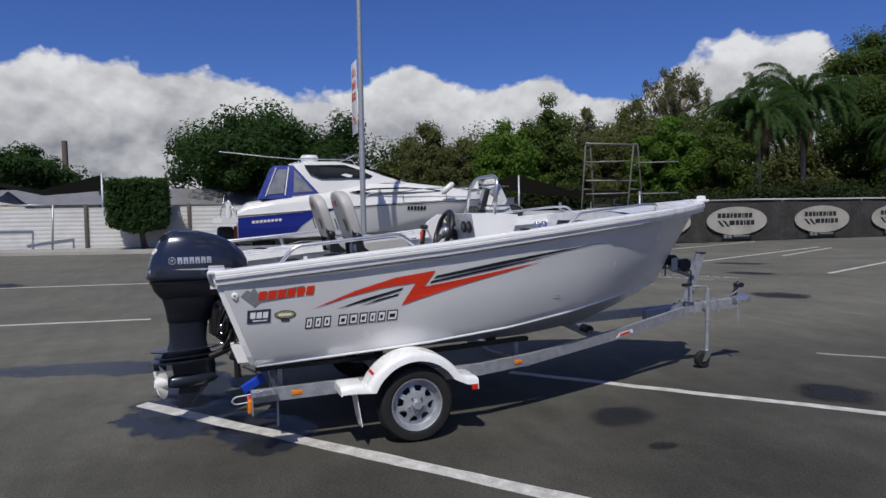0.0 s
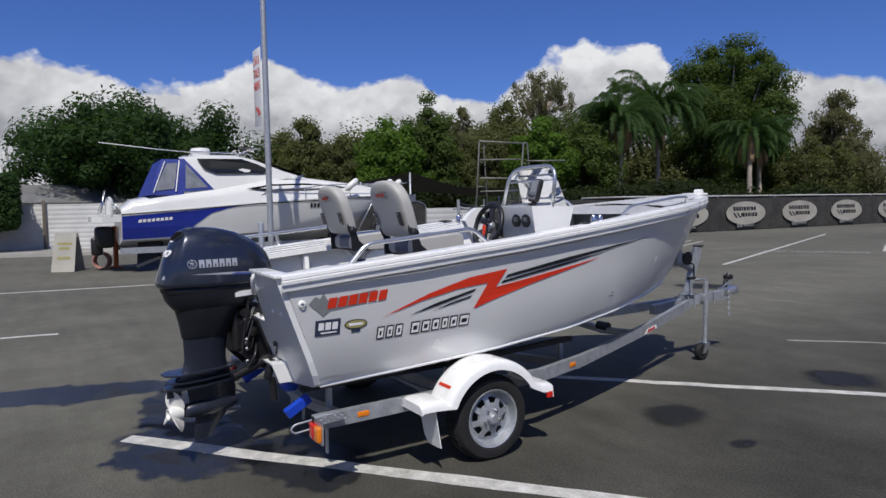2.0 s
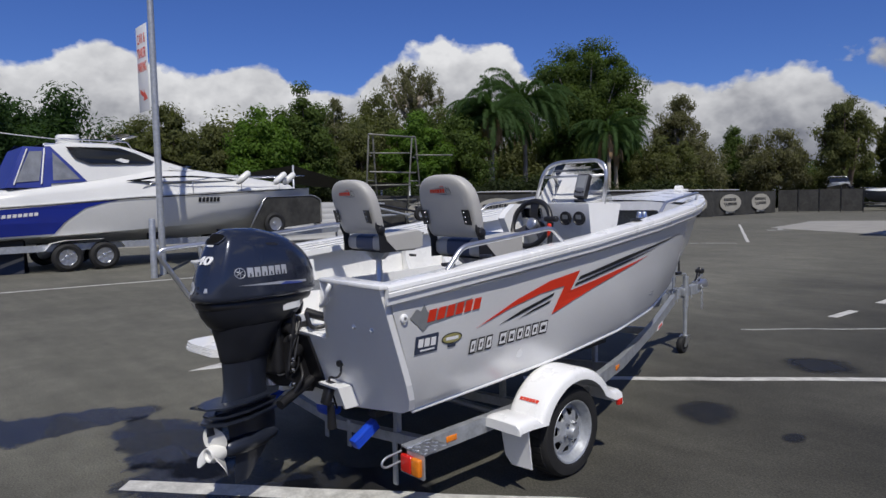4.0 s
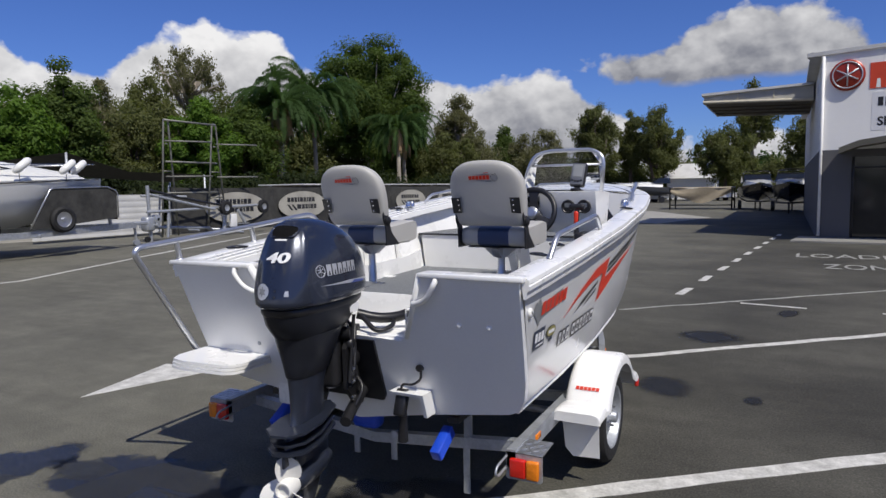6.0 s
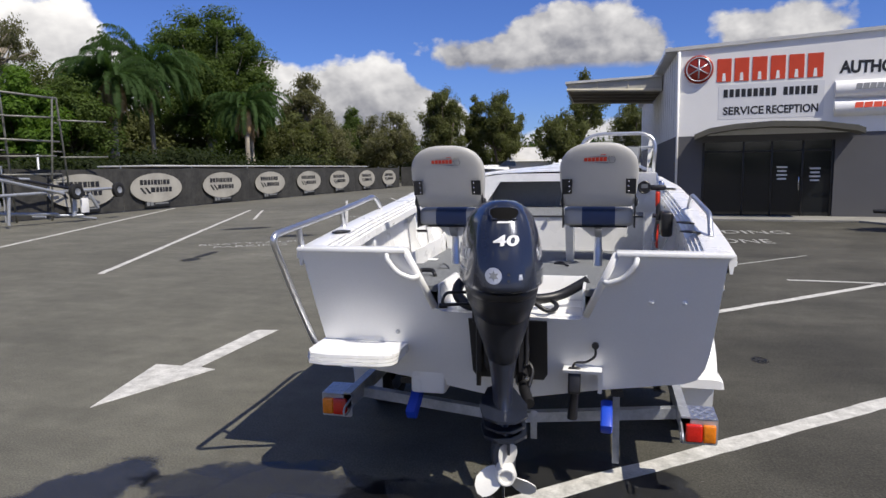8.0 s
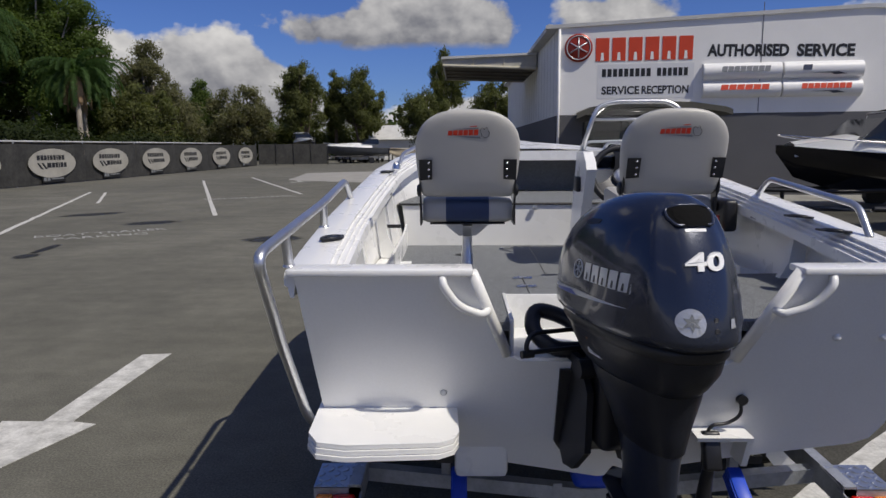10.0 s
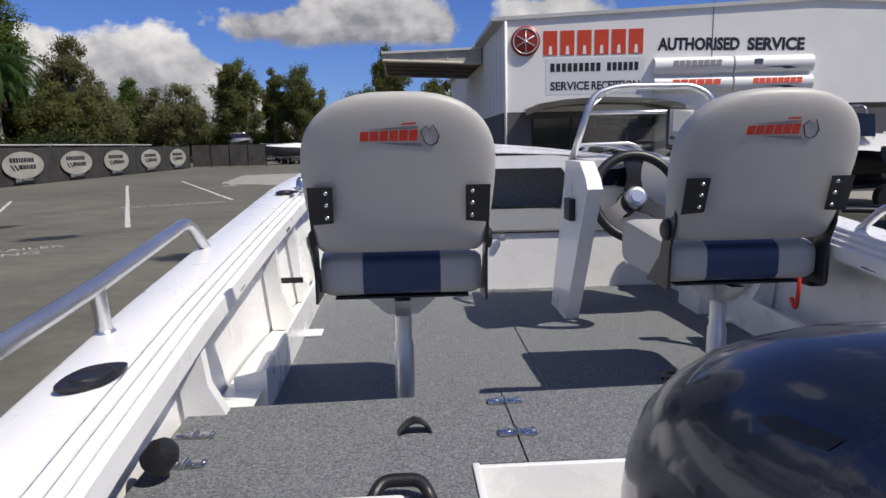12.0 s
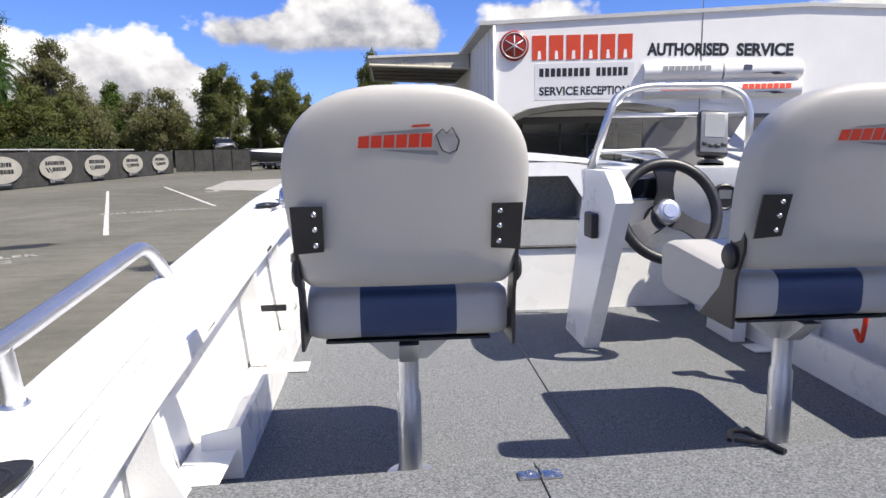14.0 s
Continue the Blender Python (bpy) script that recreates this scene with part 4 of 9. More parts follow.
decal("badge", [(0.185, 0.893), (0.332, 0.895), (0.338, 0.984), (0.19, 0.98)], DECAL_NAVY, 0.0045, "navy badge", 1)
for i in range(3):
    u = 0.205 + i * 0.04
    decal("word_block", [(u, 0.925), (u + 0.032, 0.925), (u + 0.036, 0.966), (u + 0.004, 0.966)], DECAL_WHITE, 0.006, "", 1)
decal("word_block", [(0.22, 0.905), (0.312, 0.906), (0.312, 0.914), (0.22, 0.913)], DECAL_WHITE, 0.006, "", 1)
decal("badge", [(0.428 + a, 0.94 + b) for a, b in oval(0.07, 0.028, 22)], DECAL_BLACK, 0.0045, "oval badge", 1)
decal("badge", [(0.428 + a, 0.94 + b) for a, b in oval(0.063, 0.023, 22)], DECAL_GOLD, 0.006, "olive gold oval badge", 1)
decal("word_block", [(0.385, 0.932), (0.47, 0.932), (0.47, 0.948), (0.385, 0.948)], DECAL_WHITE, 0.007, "", 1)
decal("word_block", [(0.4, 0.895), (0.455, 0.895), (0.455, 0.912), (0.4, 0.912)], DECAL_NAVY, 0.005, "", 1)
u = 0.555
for i, w in enumerate((0.048, 0.048, 0.05, 0.03, 0.062, 0.06, 0.056, 0.05, 0.056, 0.075)):
    if i != 3:
        z0 = 0.832 + 0.018 * (u - 0.555) / 0.63
        decal("word_block", [(u, z0), (u + w, z0 + 0.001), (u + w + 0.008, z0 + 0.077), (u + 0.008, z0 + 0.076)], DECAL_BLACK, 0.0045, "dark outlined block of the model mark", 1)
        decal("word_block", [(u + 0.009, z0 + 0.009), (u + w - 0.006, z0 + 0.01), (u + w + 0.001, z0 + 0.068), (u + 0.016, z0 + 0.067)], DECAL_WHITE, 0.0055, "", 1)
        decal("word_block", [(u + 0.02, z0 + 0.024), (u + w - 0.016, z0 + 0.025), (u + w - 0.012, z0 + 0.05), (u + 0.024, z0 + 0.049)], DECAL_BLACK, 0.0065, "", 1)
    u += w + 0.011
h = lathe(B(), [(0.008, 0.01), (0.018, 0.01), (0.022, 0.004), (0.022, 0)], Matrix.Translation((hull_x(0.115, 1.08) + 0.002, 0.115, 1.08)) @ pose(0, 0, 0, 0, 90))
part("skin_fitting", h, WHITE, boat, "white skin fitting", 60)

# ---- helm console ----
console = thing("helm_console", Matrix(), "white painted side console with wheel, gauges and low windscreen", "console")
fz = floor_z(1.9)
bm = B()
# port leg panel, dash, top and starboard side
prism(bm, [(1.945, fz), (2.2, fz), (2.065, 1.28), (1.96, 1.578), (1.757, 1.578), (1.67, 1.52), (1.645, 1.483), (1.73, 1.325)], lambda u, v, w: Vector((0.2 + w, u, v)), 0.055)
part("side_panel", bm, WHITE, console, "white leg panel", 40)
bm = B()
prism(bm, [(1.92, 1.3), (2.12, 1.3), (2.2, 1.57), (2.0, 1.585), (1.82, 1.58), (1.85, 1.38)], lambda u, v, w: Vector((0.255 + w, u, v)), 0.57)
part("dash_body", bm, WHITE, console, "white dash moulding", 40)
bm = B()
prism(bm, [(1.95, fz), (2.15, fz), (2.12, 1.3), (1.92, 1.3)], lambda u, v, w: Vector((0.76 + w, u, v)), 0.05)
part("side_panel", bm, WHITE, console, "", 40)
bm = B()
box(bm, (0.187, 1.845, 1.395), (0.026, 0.085, 0.085), 0.006)
part("switch_box", bm, BLACKP, console, "black switch box", 40)


def dash(x, z, w):
    """Points on the aft face of the dash, w out of it."""
    y = 1.85 - (z - 1.38) * 0.15
    return Vector((x, y - w, z))


for x in (0.639, 0.747):
    g = lathe(B(), [(0.046, 0.0), (0.046, 0.012), (0.04, 0.016), (0.036, 0.012), (0.0, 0.012)], Matrix.Translation(dash(x, 1.481, 0)) @ pose(0, 0, 0, 90), 28)
    gd = part("gauge", g, BLACKP, console, "black round instrument", 40)
    h = B()
    prism(h, [(x - 0.022, 1.475), (x + 0.022, 1.475), (x + 0.022, 1.505), (x - 0.022, 1.505)], lambda u, v, w: dash(u, v, 0.0135 + w), 0.001)
    part("dial_face", h, DECAL_GREY, gd, "grey display")
bm = B()
prism(bm, [(0.27, 1.48), (0.44, 1.48), (0.44, 1.55), (0.26, 1.55)], lambda u, v, w: dash(u, v, w), 0.012)
gp = part("glove_panel", bm, DARKGLASS, console, "dark tinted panel", 40)
part("panel_trim", tube(B(), rounded([dash(u, v, 0.013) for u, v in ((0.27, 1.48), (0.44, 1.48), (0.44, 1.55), (0.262, 1.55))], 0.012, 4, True), 0.004, 6, closed=True), CHROME, gp, "thin chrome trim", 180)

ALLOY_DARK = pbr("grey_cast_spoke", (0.05, 0.05, 0.054), 0.38, 0.3, 0.1, 8)
# steering wheel, tipped back
wm = Matrix.Translation((0.412, 1.742, 1.446)) @ pose(0, 0, 0, 72)
bm = B()
tube(bm, [wm @ Vector((0.16 * math.cos(a), 0.16 * math.sin(a), 0)) for a in np.linspace(0, 2 * math.pi, 48, endpoint=False)], 0.0185, 10, closed=True)
wheel = part("steering_wheel", bm, BLACKP, console, "black three-spoke wheel", 180)
for a in (90, 215, 325):
    h = B()
    c, s = math.cos(radians(a)), math.sin(radians(a))
    rows = []
    for r, wd, dz in ((0.03, 0.036, -0.03), (0.075, 0.026, -0.014), (0.115, 0.03, -0.004), (0.157, 0.045, 0.0)):
        rows.append([wm @ Vector((c * r - s * q, s * r + c * q, dz + dd)) for q, dd in ((-wd, 0.004), (wd, 0.004), (wd, -0.006), (-wd, -0.006))])
    loft(h, rows, close=True, cap=True)
    part("spoke", h, BLACKP if a == 90 else ALLOY_DARK, wheel, "dark spoke", 40)
part("hub", lathe(B(), [(0, 0.012), (0.022, 0.012), (0.024, 0.007), (0.027, 0.007), (0.037, 0.005), (0.042, -0.004), (0.042, -0.03)], wm, 24), ALLOY, wheel, "satin chrome hub", 50)
bm = B()
cyl(bm, wm @ Vector((0, 0, -0.02)), wm @ Vector((0, 0, -0.17)), 0.035, 0.05)
part("steering_column", bm, BLACKP, console, "", 60)

# windscreen
bm = B()
tube(bm, rounded([(0.235, 2.010, 1.575), (0.3, 2.015, 1.775), (0.335, 2.035, 1.84), (0.43, 2.045, 1.868), (0.74, 2.045, 1.868), (0.81, 2.035, 1.83), (0.828, 2.025, 1.77), (0.815, 2.010, 1.575)], 0.05), 0.0135, 10)
tube(bm, [(0.295, 2.030, 1.765), (0.82, 2.030, 1.765)], 0.008, 8)
part("screen_frame", bm, ALLOY, console, "polished tube windscreen frame", 180)
bm = B()
tube(bm, rounded([(0.28, 2.170, 1.58), (0.3, 2.190, 1.635), (0.55, 2.200, 1.64), (0.6, 2.200, 1.6)], 0.03), 0.009, 8)
part("top_rail", bm, ALLOY, console, "", 180)
bm = B()
rows = [[Vector(p) for p in r] for r in (((0.235, 2.020, 1.582), (0.27, 2.180, 1.578), (0.78, 2.180, 1.578), (0.815, 2.020, 1.582)), ((0.295, 2.018, 1.785), (0.33, 2.080, 1.785), (0.78, 2.080, 1.785), (0.82, 2.018, 1.785)),
                                         ((0.36, 2.038, 1.843), (0.4, 2.050, 1.85), (0.74, 2.050, 1.85), (0.79, 2.038, 1.843)))]
loft(bm, rows)
scr = part("screen_pane", bm, CLEARSCREEN, console, "clear acrylic screen")
scr.visible_shadow = False

# fish finder on its bracket
ff = thing("fish_finder", pose(0.657, 1.97, 1.583, -14, 4, -8), "dark handheld-size fish finder on a swivel bracket on the console", "fish finder")
part("base", lathe(B(), [(0.045, 0), (0.045, 0.01), (0.02, 0.02), (0.016, 0.05)], None, 18), BLACKP, ff, "", 50)
bm = B()
box(bm, (0, -0.01, 0.11), (0.105, 0.045, 0.17), 0.016, None, 3)
part("case", bm, BLACKP, ff, "dark grey plastic case", 50)
part("bezel", box(B(), (0, -0.0315, 0.113), (0.094, 0.005, 0.145), 0.002), pbr("grey_bezel", (0.2, 0.205, 0.215), 0.4, 0.3, 0.06, 10), ff, "silver-grey bezel", 40)
bm = B()
box(bm, (0, -0.0335, 0.136), (0.07, 0.005, 0.085), 0.002)
part("display", bm, pbr("lcd", (0.3, 0.31, 0.31), 0.15, 0, 0.05, 5), ff, "grey display")
for i in range(4):
    h = B()
    box(h, (-0.033 + 0.022 * i, -0.0355, 0.06 + 0.006 * abs(i - 1.5)), (0.018, 0.006, 0.014), 0.003)
    part("button", h, BLACKP, ff, "", 50)

# engine control on the starboard side
ctl = thing("engine_control", pose(0.86, 1.42, 1.2), "black side-mount engine control lever with a red lanyard", "throttle")
bm = B()
box(bm, (0, 0, 0.06), (0.07, 0.2, 0.16), 0.02, None, 3)
part("housing", bm, BLACKP, ctl, "", 50)
bm = B()
tube(bm, rounded([(-0.045, 0.0, 0.08), (-0.05, 0.02, 0.2), (-0.05, 0.03, 0.27)], 0.05), 0.016, 10)
box(bm, (-0.05, 0.03, 0.29), (0.1, 0.04, 0.035), 0.014, None, 3)
part("lever", bm, BLACKP, ctl, "", 50)
bm = B()
box(bm, (-0.052, 0.016, 0.215), (0.028, 0.028, 0.1), 0.012, None, 3)
part("lever_grip", bm, DECAL_RED, ctl, "red lever grip", 60)
bm = B()
tube(bm, rounded([(-0.05, -0.06, 0.06), (-0.06, -0.09, -0.02), (-0.055, -0.07, -0.1), (-0.06, -0.05, -0.06)], 0.03), 0.007, 8)
part("lanyard", bm, DECAL_RED, ctl, "red safety lanyard", 60)


# ---- pedestal seats ----
def pedestal_chair(x, y, label):
    o = thing("pedestal_chair", pose(x, y, floor_z(y)), label, "boat seat", "helm seats")
    zb = 1.29 - floor_z(y)  # underside of cushion

    def P(u, v, w):
        return Vector((u * 1.01, v - 0.95, w - 0.014 - floor_z(y)))

    # backrest: rounded slab leaning aft
    rows = []
    for k in range(27):
        t = (1 - math.cos(math.pi * k / 26)) / 2
        z = 1.406 + 0.374 * t
        w = 0.2 + 0.023 * math.sin(math.pi * min(1, t * 0.9))
        if t > 0.55:
            w *= max(0.0, 1 - ((t - 0.55) / 0.452) ** 2.7) ** (1 / 2.7) * 0.985 + 0.015
        if t < 0.06:
            w *= 0.9 + 0.1 * math.sqrt(t / 0.06)
        yc = 0.828 - 0.115 * t
        th = 0.012 + 0.038 * max(0, 1 - abs(2 * t - 1) ** 7) ** 0.4
        ring = []
        for a, b in oval(w, th, 36, 5.0):
            ring.append(P(a, yc + b - 0.012 * math.cos(a / w * 1.3), z))
        rows.append(ring)
    h = loft(B(), rows, close=True, cap=True)
    bk = part("backrest", h, VINYL, o, "pale grey moulded vinyl backrest", 70)

    def back(u, z, w):
        t = (z - 1.406) / 0.374
        if z > 1.67:  # the print sits lower and larger than drawn
            z, u = 1.684 + (z - 1.697) * 1.3, u * 1.1
            t = (z - 1.406) / 0.374
        if abs(u) < 0.13:
            return P(u, 0.828 - 0.115 * t - 0.0499 - 0.012 * math.cos(u / 0.2 * 1.3) - w, z)
        return P(u, 0.828 - 0.115 * t - 0.0615 - 0.012 * (math.cos(u / 0.2 * 1.3) - 1) * -1 - w + (0 if abs(u) < 0.13 else (abs(u) - 0.13) * 0.12), z)

    # printed mark: grey wing, red blocks, pale outline
    for poly in ([(-0.06, 1.7075), (0.02, 1.7125), (0.04, 1.7125), (0.04, 1.7085), (0.02, 1.7075)], [(-0.045, 1.686), (0.046, 1.684), (0.05, 1.678), (0.03, 1.6785)]):
        h = prism(B(), poly, lambda u, v, w: back(u, v, 0.0006 + w), 0.0003)
        part("mark_wing", h, DECAL_GREY, bk, "grey printed wing")
    h = prism(B(), [(0.006, 1.7145), (0.036, 1.7155), (0.036, 1.7185), (0.01, 1.7175)], lambda u, v, w: back(u, v, 0.0008 + w), 0.0003)
    part("mark_flash", h, DECAL_RED, bk, "red printed flash")
    for i in range(6):
        h = B()
        u = -0.076 + i * 0.0195
        prism(h, [(u, 1.6885), (u + 0.0168, 1.6885), (u + 0.0183, 1.704 + 0.0006 * i), (u + 0.002, 1.7035 + 0.0006 * i)], lambda u, v, w: back(u, v, 0.0011 + w), 0.0003)
        part("word_block", h, DECAL_RED, bk, "plain red block of the maker's mark")
    h = B()
    tube(h, [back(u, z, 0.001) for u, z in ((0.045, 1.704), (0.055, 1.712), (0.062, 1.706), (0.07, 1.714), (0.082, 1.696), (0.078, 1.684), (0.066, 1.68), (0.055, 1.684))], 0.0011, 5, closed=True)
    part("mark_outline", h, DECAL_BLACK, bk, "", 180)
    # cushion: grey, navy centre band
    for u0, u1, mt, nm in ((-0.198, -0.096, VINYL, "cushion_side"), (-0.096, 0.096, VINYL_BLUE, "cushion_centre"), (0.096, 0.198, VINYL, "cushion_side")):
        rows = []
        for k in range(9):
            u = u0 + (u1 - u0) * k / 8
            e = 1.0 - (0.035 if (u0 < -0.15 and k < 2) or (u1 > 0.15 and k > 6) else 0.008) * abs(2 * k / 8 - 1) ** 4
            prof = []
            for a, b in oval(0.19, 0.06, 34, 4.6):
                rise = 0.03 * ((a + 0.19) / 0.38) ** 1.5 if b > 0 else 0
                prof.append(P(u, 1.012 + a * e, 1.342 + rise + b * e * (1 if abs(u) < 0.18 else 1 - (abs(u) - 0.18) * 6)))
            rows.append(prof)
        part(nm, loft(B(), rows, close=True, cap=True), mt, o, "navy blue vinyl band" if mt is VINYL_BLUE else "pale grey vinyl cushion", 60)
    h = B()
    box(h, P(0, 1.0, 1.281), (0.34, 0.3, 0.006), 0.002)
    part("seat_base", h, BLACKP, o, "", 40)
    for s in (-1, 1):
        h = B()
        prism(h, [(0.765, 1.575), (0.785, 1.575), (0.83, 1.44), (0.86, 1.36), (0.95, 1.28), (0.8, 1.28), (0.795, 1.39), (0.768, 1.45)], lambda u, v, w: P(s * (0.203 + w), u, v), 0.007)
        arm = part("hinge_arm", h, BLACKP, o, "black folding hinge arm", 40)
        h = B()
        lathe(h, [(0, 0.012), (0.02, 0.012), (0.028, 0.006), (0.028, 0)], Matrix.Translation(P(s * 0.21, 0.815, 1.435)) @ pose(0, 0, 0, 0, s * 90), 18)
        part("pivot", h, BLACKP, arm, "", 50)
        h = B()
        prism(h, [(s * 0.152, 1.487), (s * 0.207, 1.482), (s * 0.207, 1.572), (s * 0.15, 1.572)], lambda u, v, w: back(u, v, 0.001 + w), 0.004)
        pl = part("hinge_plate", h, BLACKP, o, "black screwed hinge plate", 40)
        for z in (1.5, 1.53, 1.558):
            h = B()
            lathe(h, [(0, 0.004), (0.004, 0.003), (0.0055, 0)], Matrix.Translation(back(s * 0.166, z, 0.005)) @ pose(0, 0, 0, 78), 10)
            part("screw", h, CHROME, pl, "", 50)
    h = B()
    prism(h, [(-0.105, 1.272), (0.105, 1.272), (0.04, 1.215), (-0.04, 1.215)], lambda u, v, w: P(u, 0.93 + w, v), 0.04)
    prism(h, [(0.84, 1.272), (1.06, 1.272), (0.99, 1.215), (0.91, 1.215)], lambda u, v, w: P(-0.02 + w, u, v), 0.04)
    part("seat_mount", h, ALLOY, o, "grey cast mounting bracket", 40)
    h = lathe(B(), [(0.055, 0.0), (0.055, 0.01), (0.032, 0.016), (0.027, 0.03), (0.027, 0.2), (0.0225, 0.21), (0.0225, 1.215 - floor_z(y))], Matrix.Translation(P(0, 0.95, floor_z(y) + 0.014)), 24)
    part("pedestal", h, ALLOY, o, "brushed aluminium pedestal", 40)
    return o


seat = pedestal_chair(-0.457, 1.095, "pale grey vinyl pedestal seat with navy cushion band")
copy_thing(seat, pose(0.44, 1.135, floor_z(1.135)))

bm = B()
tube(bm, rounded([(0.19, 0.9, DECK_Z + 0.008), (0.205, 0.93, DECK_Z + 0.016), (0.235, 0.925, DECK_Z + 0.014), (0.262, 0.88, DECK_Z + 0.01), (0.245, 0.875, DECK_Z + 0.01), (0.2, 0.9, DECK_Z + 0.01)], 0.03), 0.0055, 6)
cyl(bm, (0.255, 0.88, DECK_Z + 0.008), (0.272, 0.84, DECK_Z + 0.007), 0.006)
tagged(part("lanyard_clip", bm, BLACKP, None, "", 60), "short black cord lanyard lying on the rear deck", "lanyard")

# ---- outboard motor ----
motor = thing("outboard_motor", pose(-0.008, 0.03, 0, 0, 0, 12), "dark blue-grey four-stroke outboard motor tilted down on the transom", "outboard")


def taper(u):
    """Plan of the casing: full at the front, drawn in toward the back."""
    return 1 - 0.2 * max(0, min(1, (0.35 - u) / 1.35)) ** 1.6 - 0.14 * max(0, u) ** 3


def ring(z, y0, y1, hw, p=2.8, n=40, shift=0.0):
    yc, a = (y0 + y1) / 2, (y1 - y0) / 2
    out = []
    for u, v in oval(a, hw, n, p):
        # narrower toward the back
        k = taper(u / a)
        ridge = 0.011 * math.exp(-((abs(v) / hw - 0.74) / 0.1) ** 2) * max(0, min(1, (-u / a - 0.1) * 2)) * (1 if 1.16 < z < 1.46 else 0)
        out.append(Vector((v * k * (1 + ridge * 2), yc + u - ridge, z + shift * u)))
    return out


# casing, bottom to top
COWL_S = [(1.125, -0.505, 0.215, 0.178), (1.14, -0.52, 0.225, 0.192), (1.155, -0.519, 0.226, 0.192), (1.19, -0.511, 0.226, 0.19), (1.25, -0.495, 0.215, 0.187), (1.31, -0.472, 0.185, 0.179), (1.36, -0.448, 0.138, 0.166), (1.4, -0.426, 0.085, 0.151),
          (1.43, -0.406, 0.03, 0.135), (1.455, -0.384, -0.03, 0.113), (1.473, -0.363, -0.095, 0.088), (1.485, -0.343, -0.15, 0.061), (1.49, -0.325, -0.205, 0.036)]
rows = [ring(z, a, b, w, 2.7, 88, 0.0) for z, a, b, w in COWL_S]
cowl = part("cowling", loft(B(), rows, close=True, cap=True), COWL, motor, "glossy dark blue-grey top cowling", 60)
rows = [ring(z, a, b, w, 2.7, 44, 0.0) for z, a, b, w in ((1.085, -0.482, 0.19, 0.162), (1.098, -0.495, 0.2, 0.17), (1.118, -0.498, 0.205, 0.17), (1.126, -0.49, 0.2, 0.163))]
part("cowl_seal", loft(B(), rows, close=True, cap=True), BLACKP, motor, "black cowl seal band", 50)
rows = [ring(z, a, b, w, 2.6, 40, 0.02) for z, a, b, w in ((0.975, -0.41, 0.06, 0.118), (1.0, -0.435, 0.1, 0.137), (1.05, -0.472, 0.14, 0.159), (1.095, -0.485, 0.16, 0.166))]
part("lower_casing", loft(B(), rows, close=True, cap=True), COWL_DARK, motor, "black lower casing tray", 50)


def tray(y, z, w):
    """Points on the port flank of the lower casing, w out of it."""
    q = -0.14 - y
    return Vector((-(0.1551 - 0.06 * q - 0.5 * q * q + 0.22 * (z - 1.06)) - w, y, z))


LABEL_ORANGE = pbr("orange_label_band", (0.42, 0.16, 0.05), 0.45, 0, 0.1, 20)
for y0, y1 in ((-0.143, -0.222), (-0.226, -0.312)):
    ys = np.linspace(y0, y1, 6)
    lb = part("warning_label", loft(B(), [[tray(y, z, 0.0015) for y in ys] for z in (1.026, 1.05, 1.073)]), DECAL_WHITE, motor, "white printed warning label with an orange band")
    part("label_band", loft(B(), [[tray(y, z, 0.0021) for y in ys] for z in (1.0665, 1.0725)]), LABEL_ORANGE, lb, "orange band")
    for z in (1.032, 1.0385, 1.045, 1.0515, 1.058):
        part("text_bar", loft(B(), [[tray(y, zz, 0.0021) for y in np.linspace(y0 - 0.006, y1 + 0.006, 6)] for zz in (z, z + 0.0022)]), DECAL_GREY, lb)
rows = [ring(z, a, b, w, 2.4, 32) for z, a, b, w in ((0.796, -0.378, -0.09, 0.067), (0.803, -0.384, -0.082, 0.073), (0.85, -0.39, -0.068, 0.086), (0.9, -0.398, -0.04, 0.106), (0.95, -0.41, -0.01, 0.124), (0.99, -0.42, 0.02, 0.132))]
part("apron", loft(B(), rows, close=True, cap=True), COWL_DARK, motor, "black midsection apron", 50)
rows = [ring(z, a, b, w, 2.2, 28) for z, a, b, w in ((0.498, -0.455, -0.05, 0.034), (0.53, -0.45, -0.07, 0.042), (0.56, -0.43, -0.08, 0.044), (0.6, -0.392, -0.1, 0.044), (0.66, -0.376, -0.108, 0.048), (0.73, -0.376, -0.1, 0.056), (0.8, -0.378, -0.09, 0.068))]
part("drive_leg", loft(B(), rows, close=True, cap=True), LEGP, motor, "blue-grey drive leg", 50)
plate = [(-0.035, -0.5), (0.035, -0.5), (0.09, -0.44), (0.1, -0.3), (0.06, -0.08), (0, -0.02), (-0.06, -0.08), (-0.1, -0.3), (-0.09, -0.44)]
for z, k, d in ((0.498, 1.0, 0.012), (0.535, 0.94, 0.01), (0.585, 1.04, 0.01)):
    part("cavitation_plate", prism(B(), [(u * k, (v + 0.25) * k - 0.25) for u, v in plate], lambda u, v, w: Vector((u, v, z + w)), d), LEGP, motor, "", 40)
# gearcase torpedo and skeg
rows = [[Vector((r * math.cos(6.28319 * j / 20), y, 0.345 + r * math.sin(6.28319 * j / 20))) for j in range(20)] for y, r in ((-0.4, 0.03), (-0.37, 0.048), (-0.28, 0.056), (-0.15, 0.05), (-0.06, 0.03), (-0.03, 0.006))]
part("gearcase", loft(B(), rows, close=True, cap=True), LEGP, motor, "", 60)
rows = []
for z, a, b, w in ((0.36, -0.35, -0.05, 0.02), (0.44, -0.36, -0.045, 0.025), (0.5, -0.37, -0.055, 0.033)):
    rows.append(ring(z, a, b, w, 2.0, 24))
part("strut", loft(B(), rows, close=True, cap=True), LEGP, motor, "", 60)
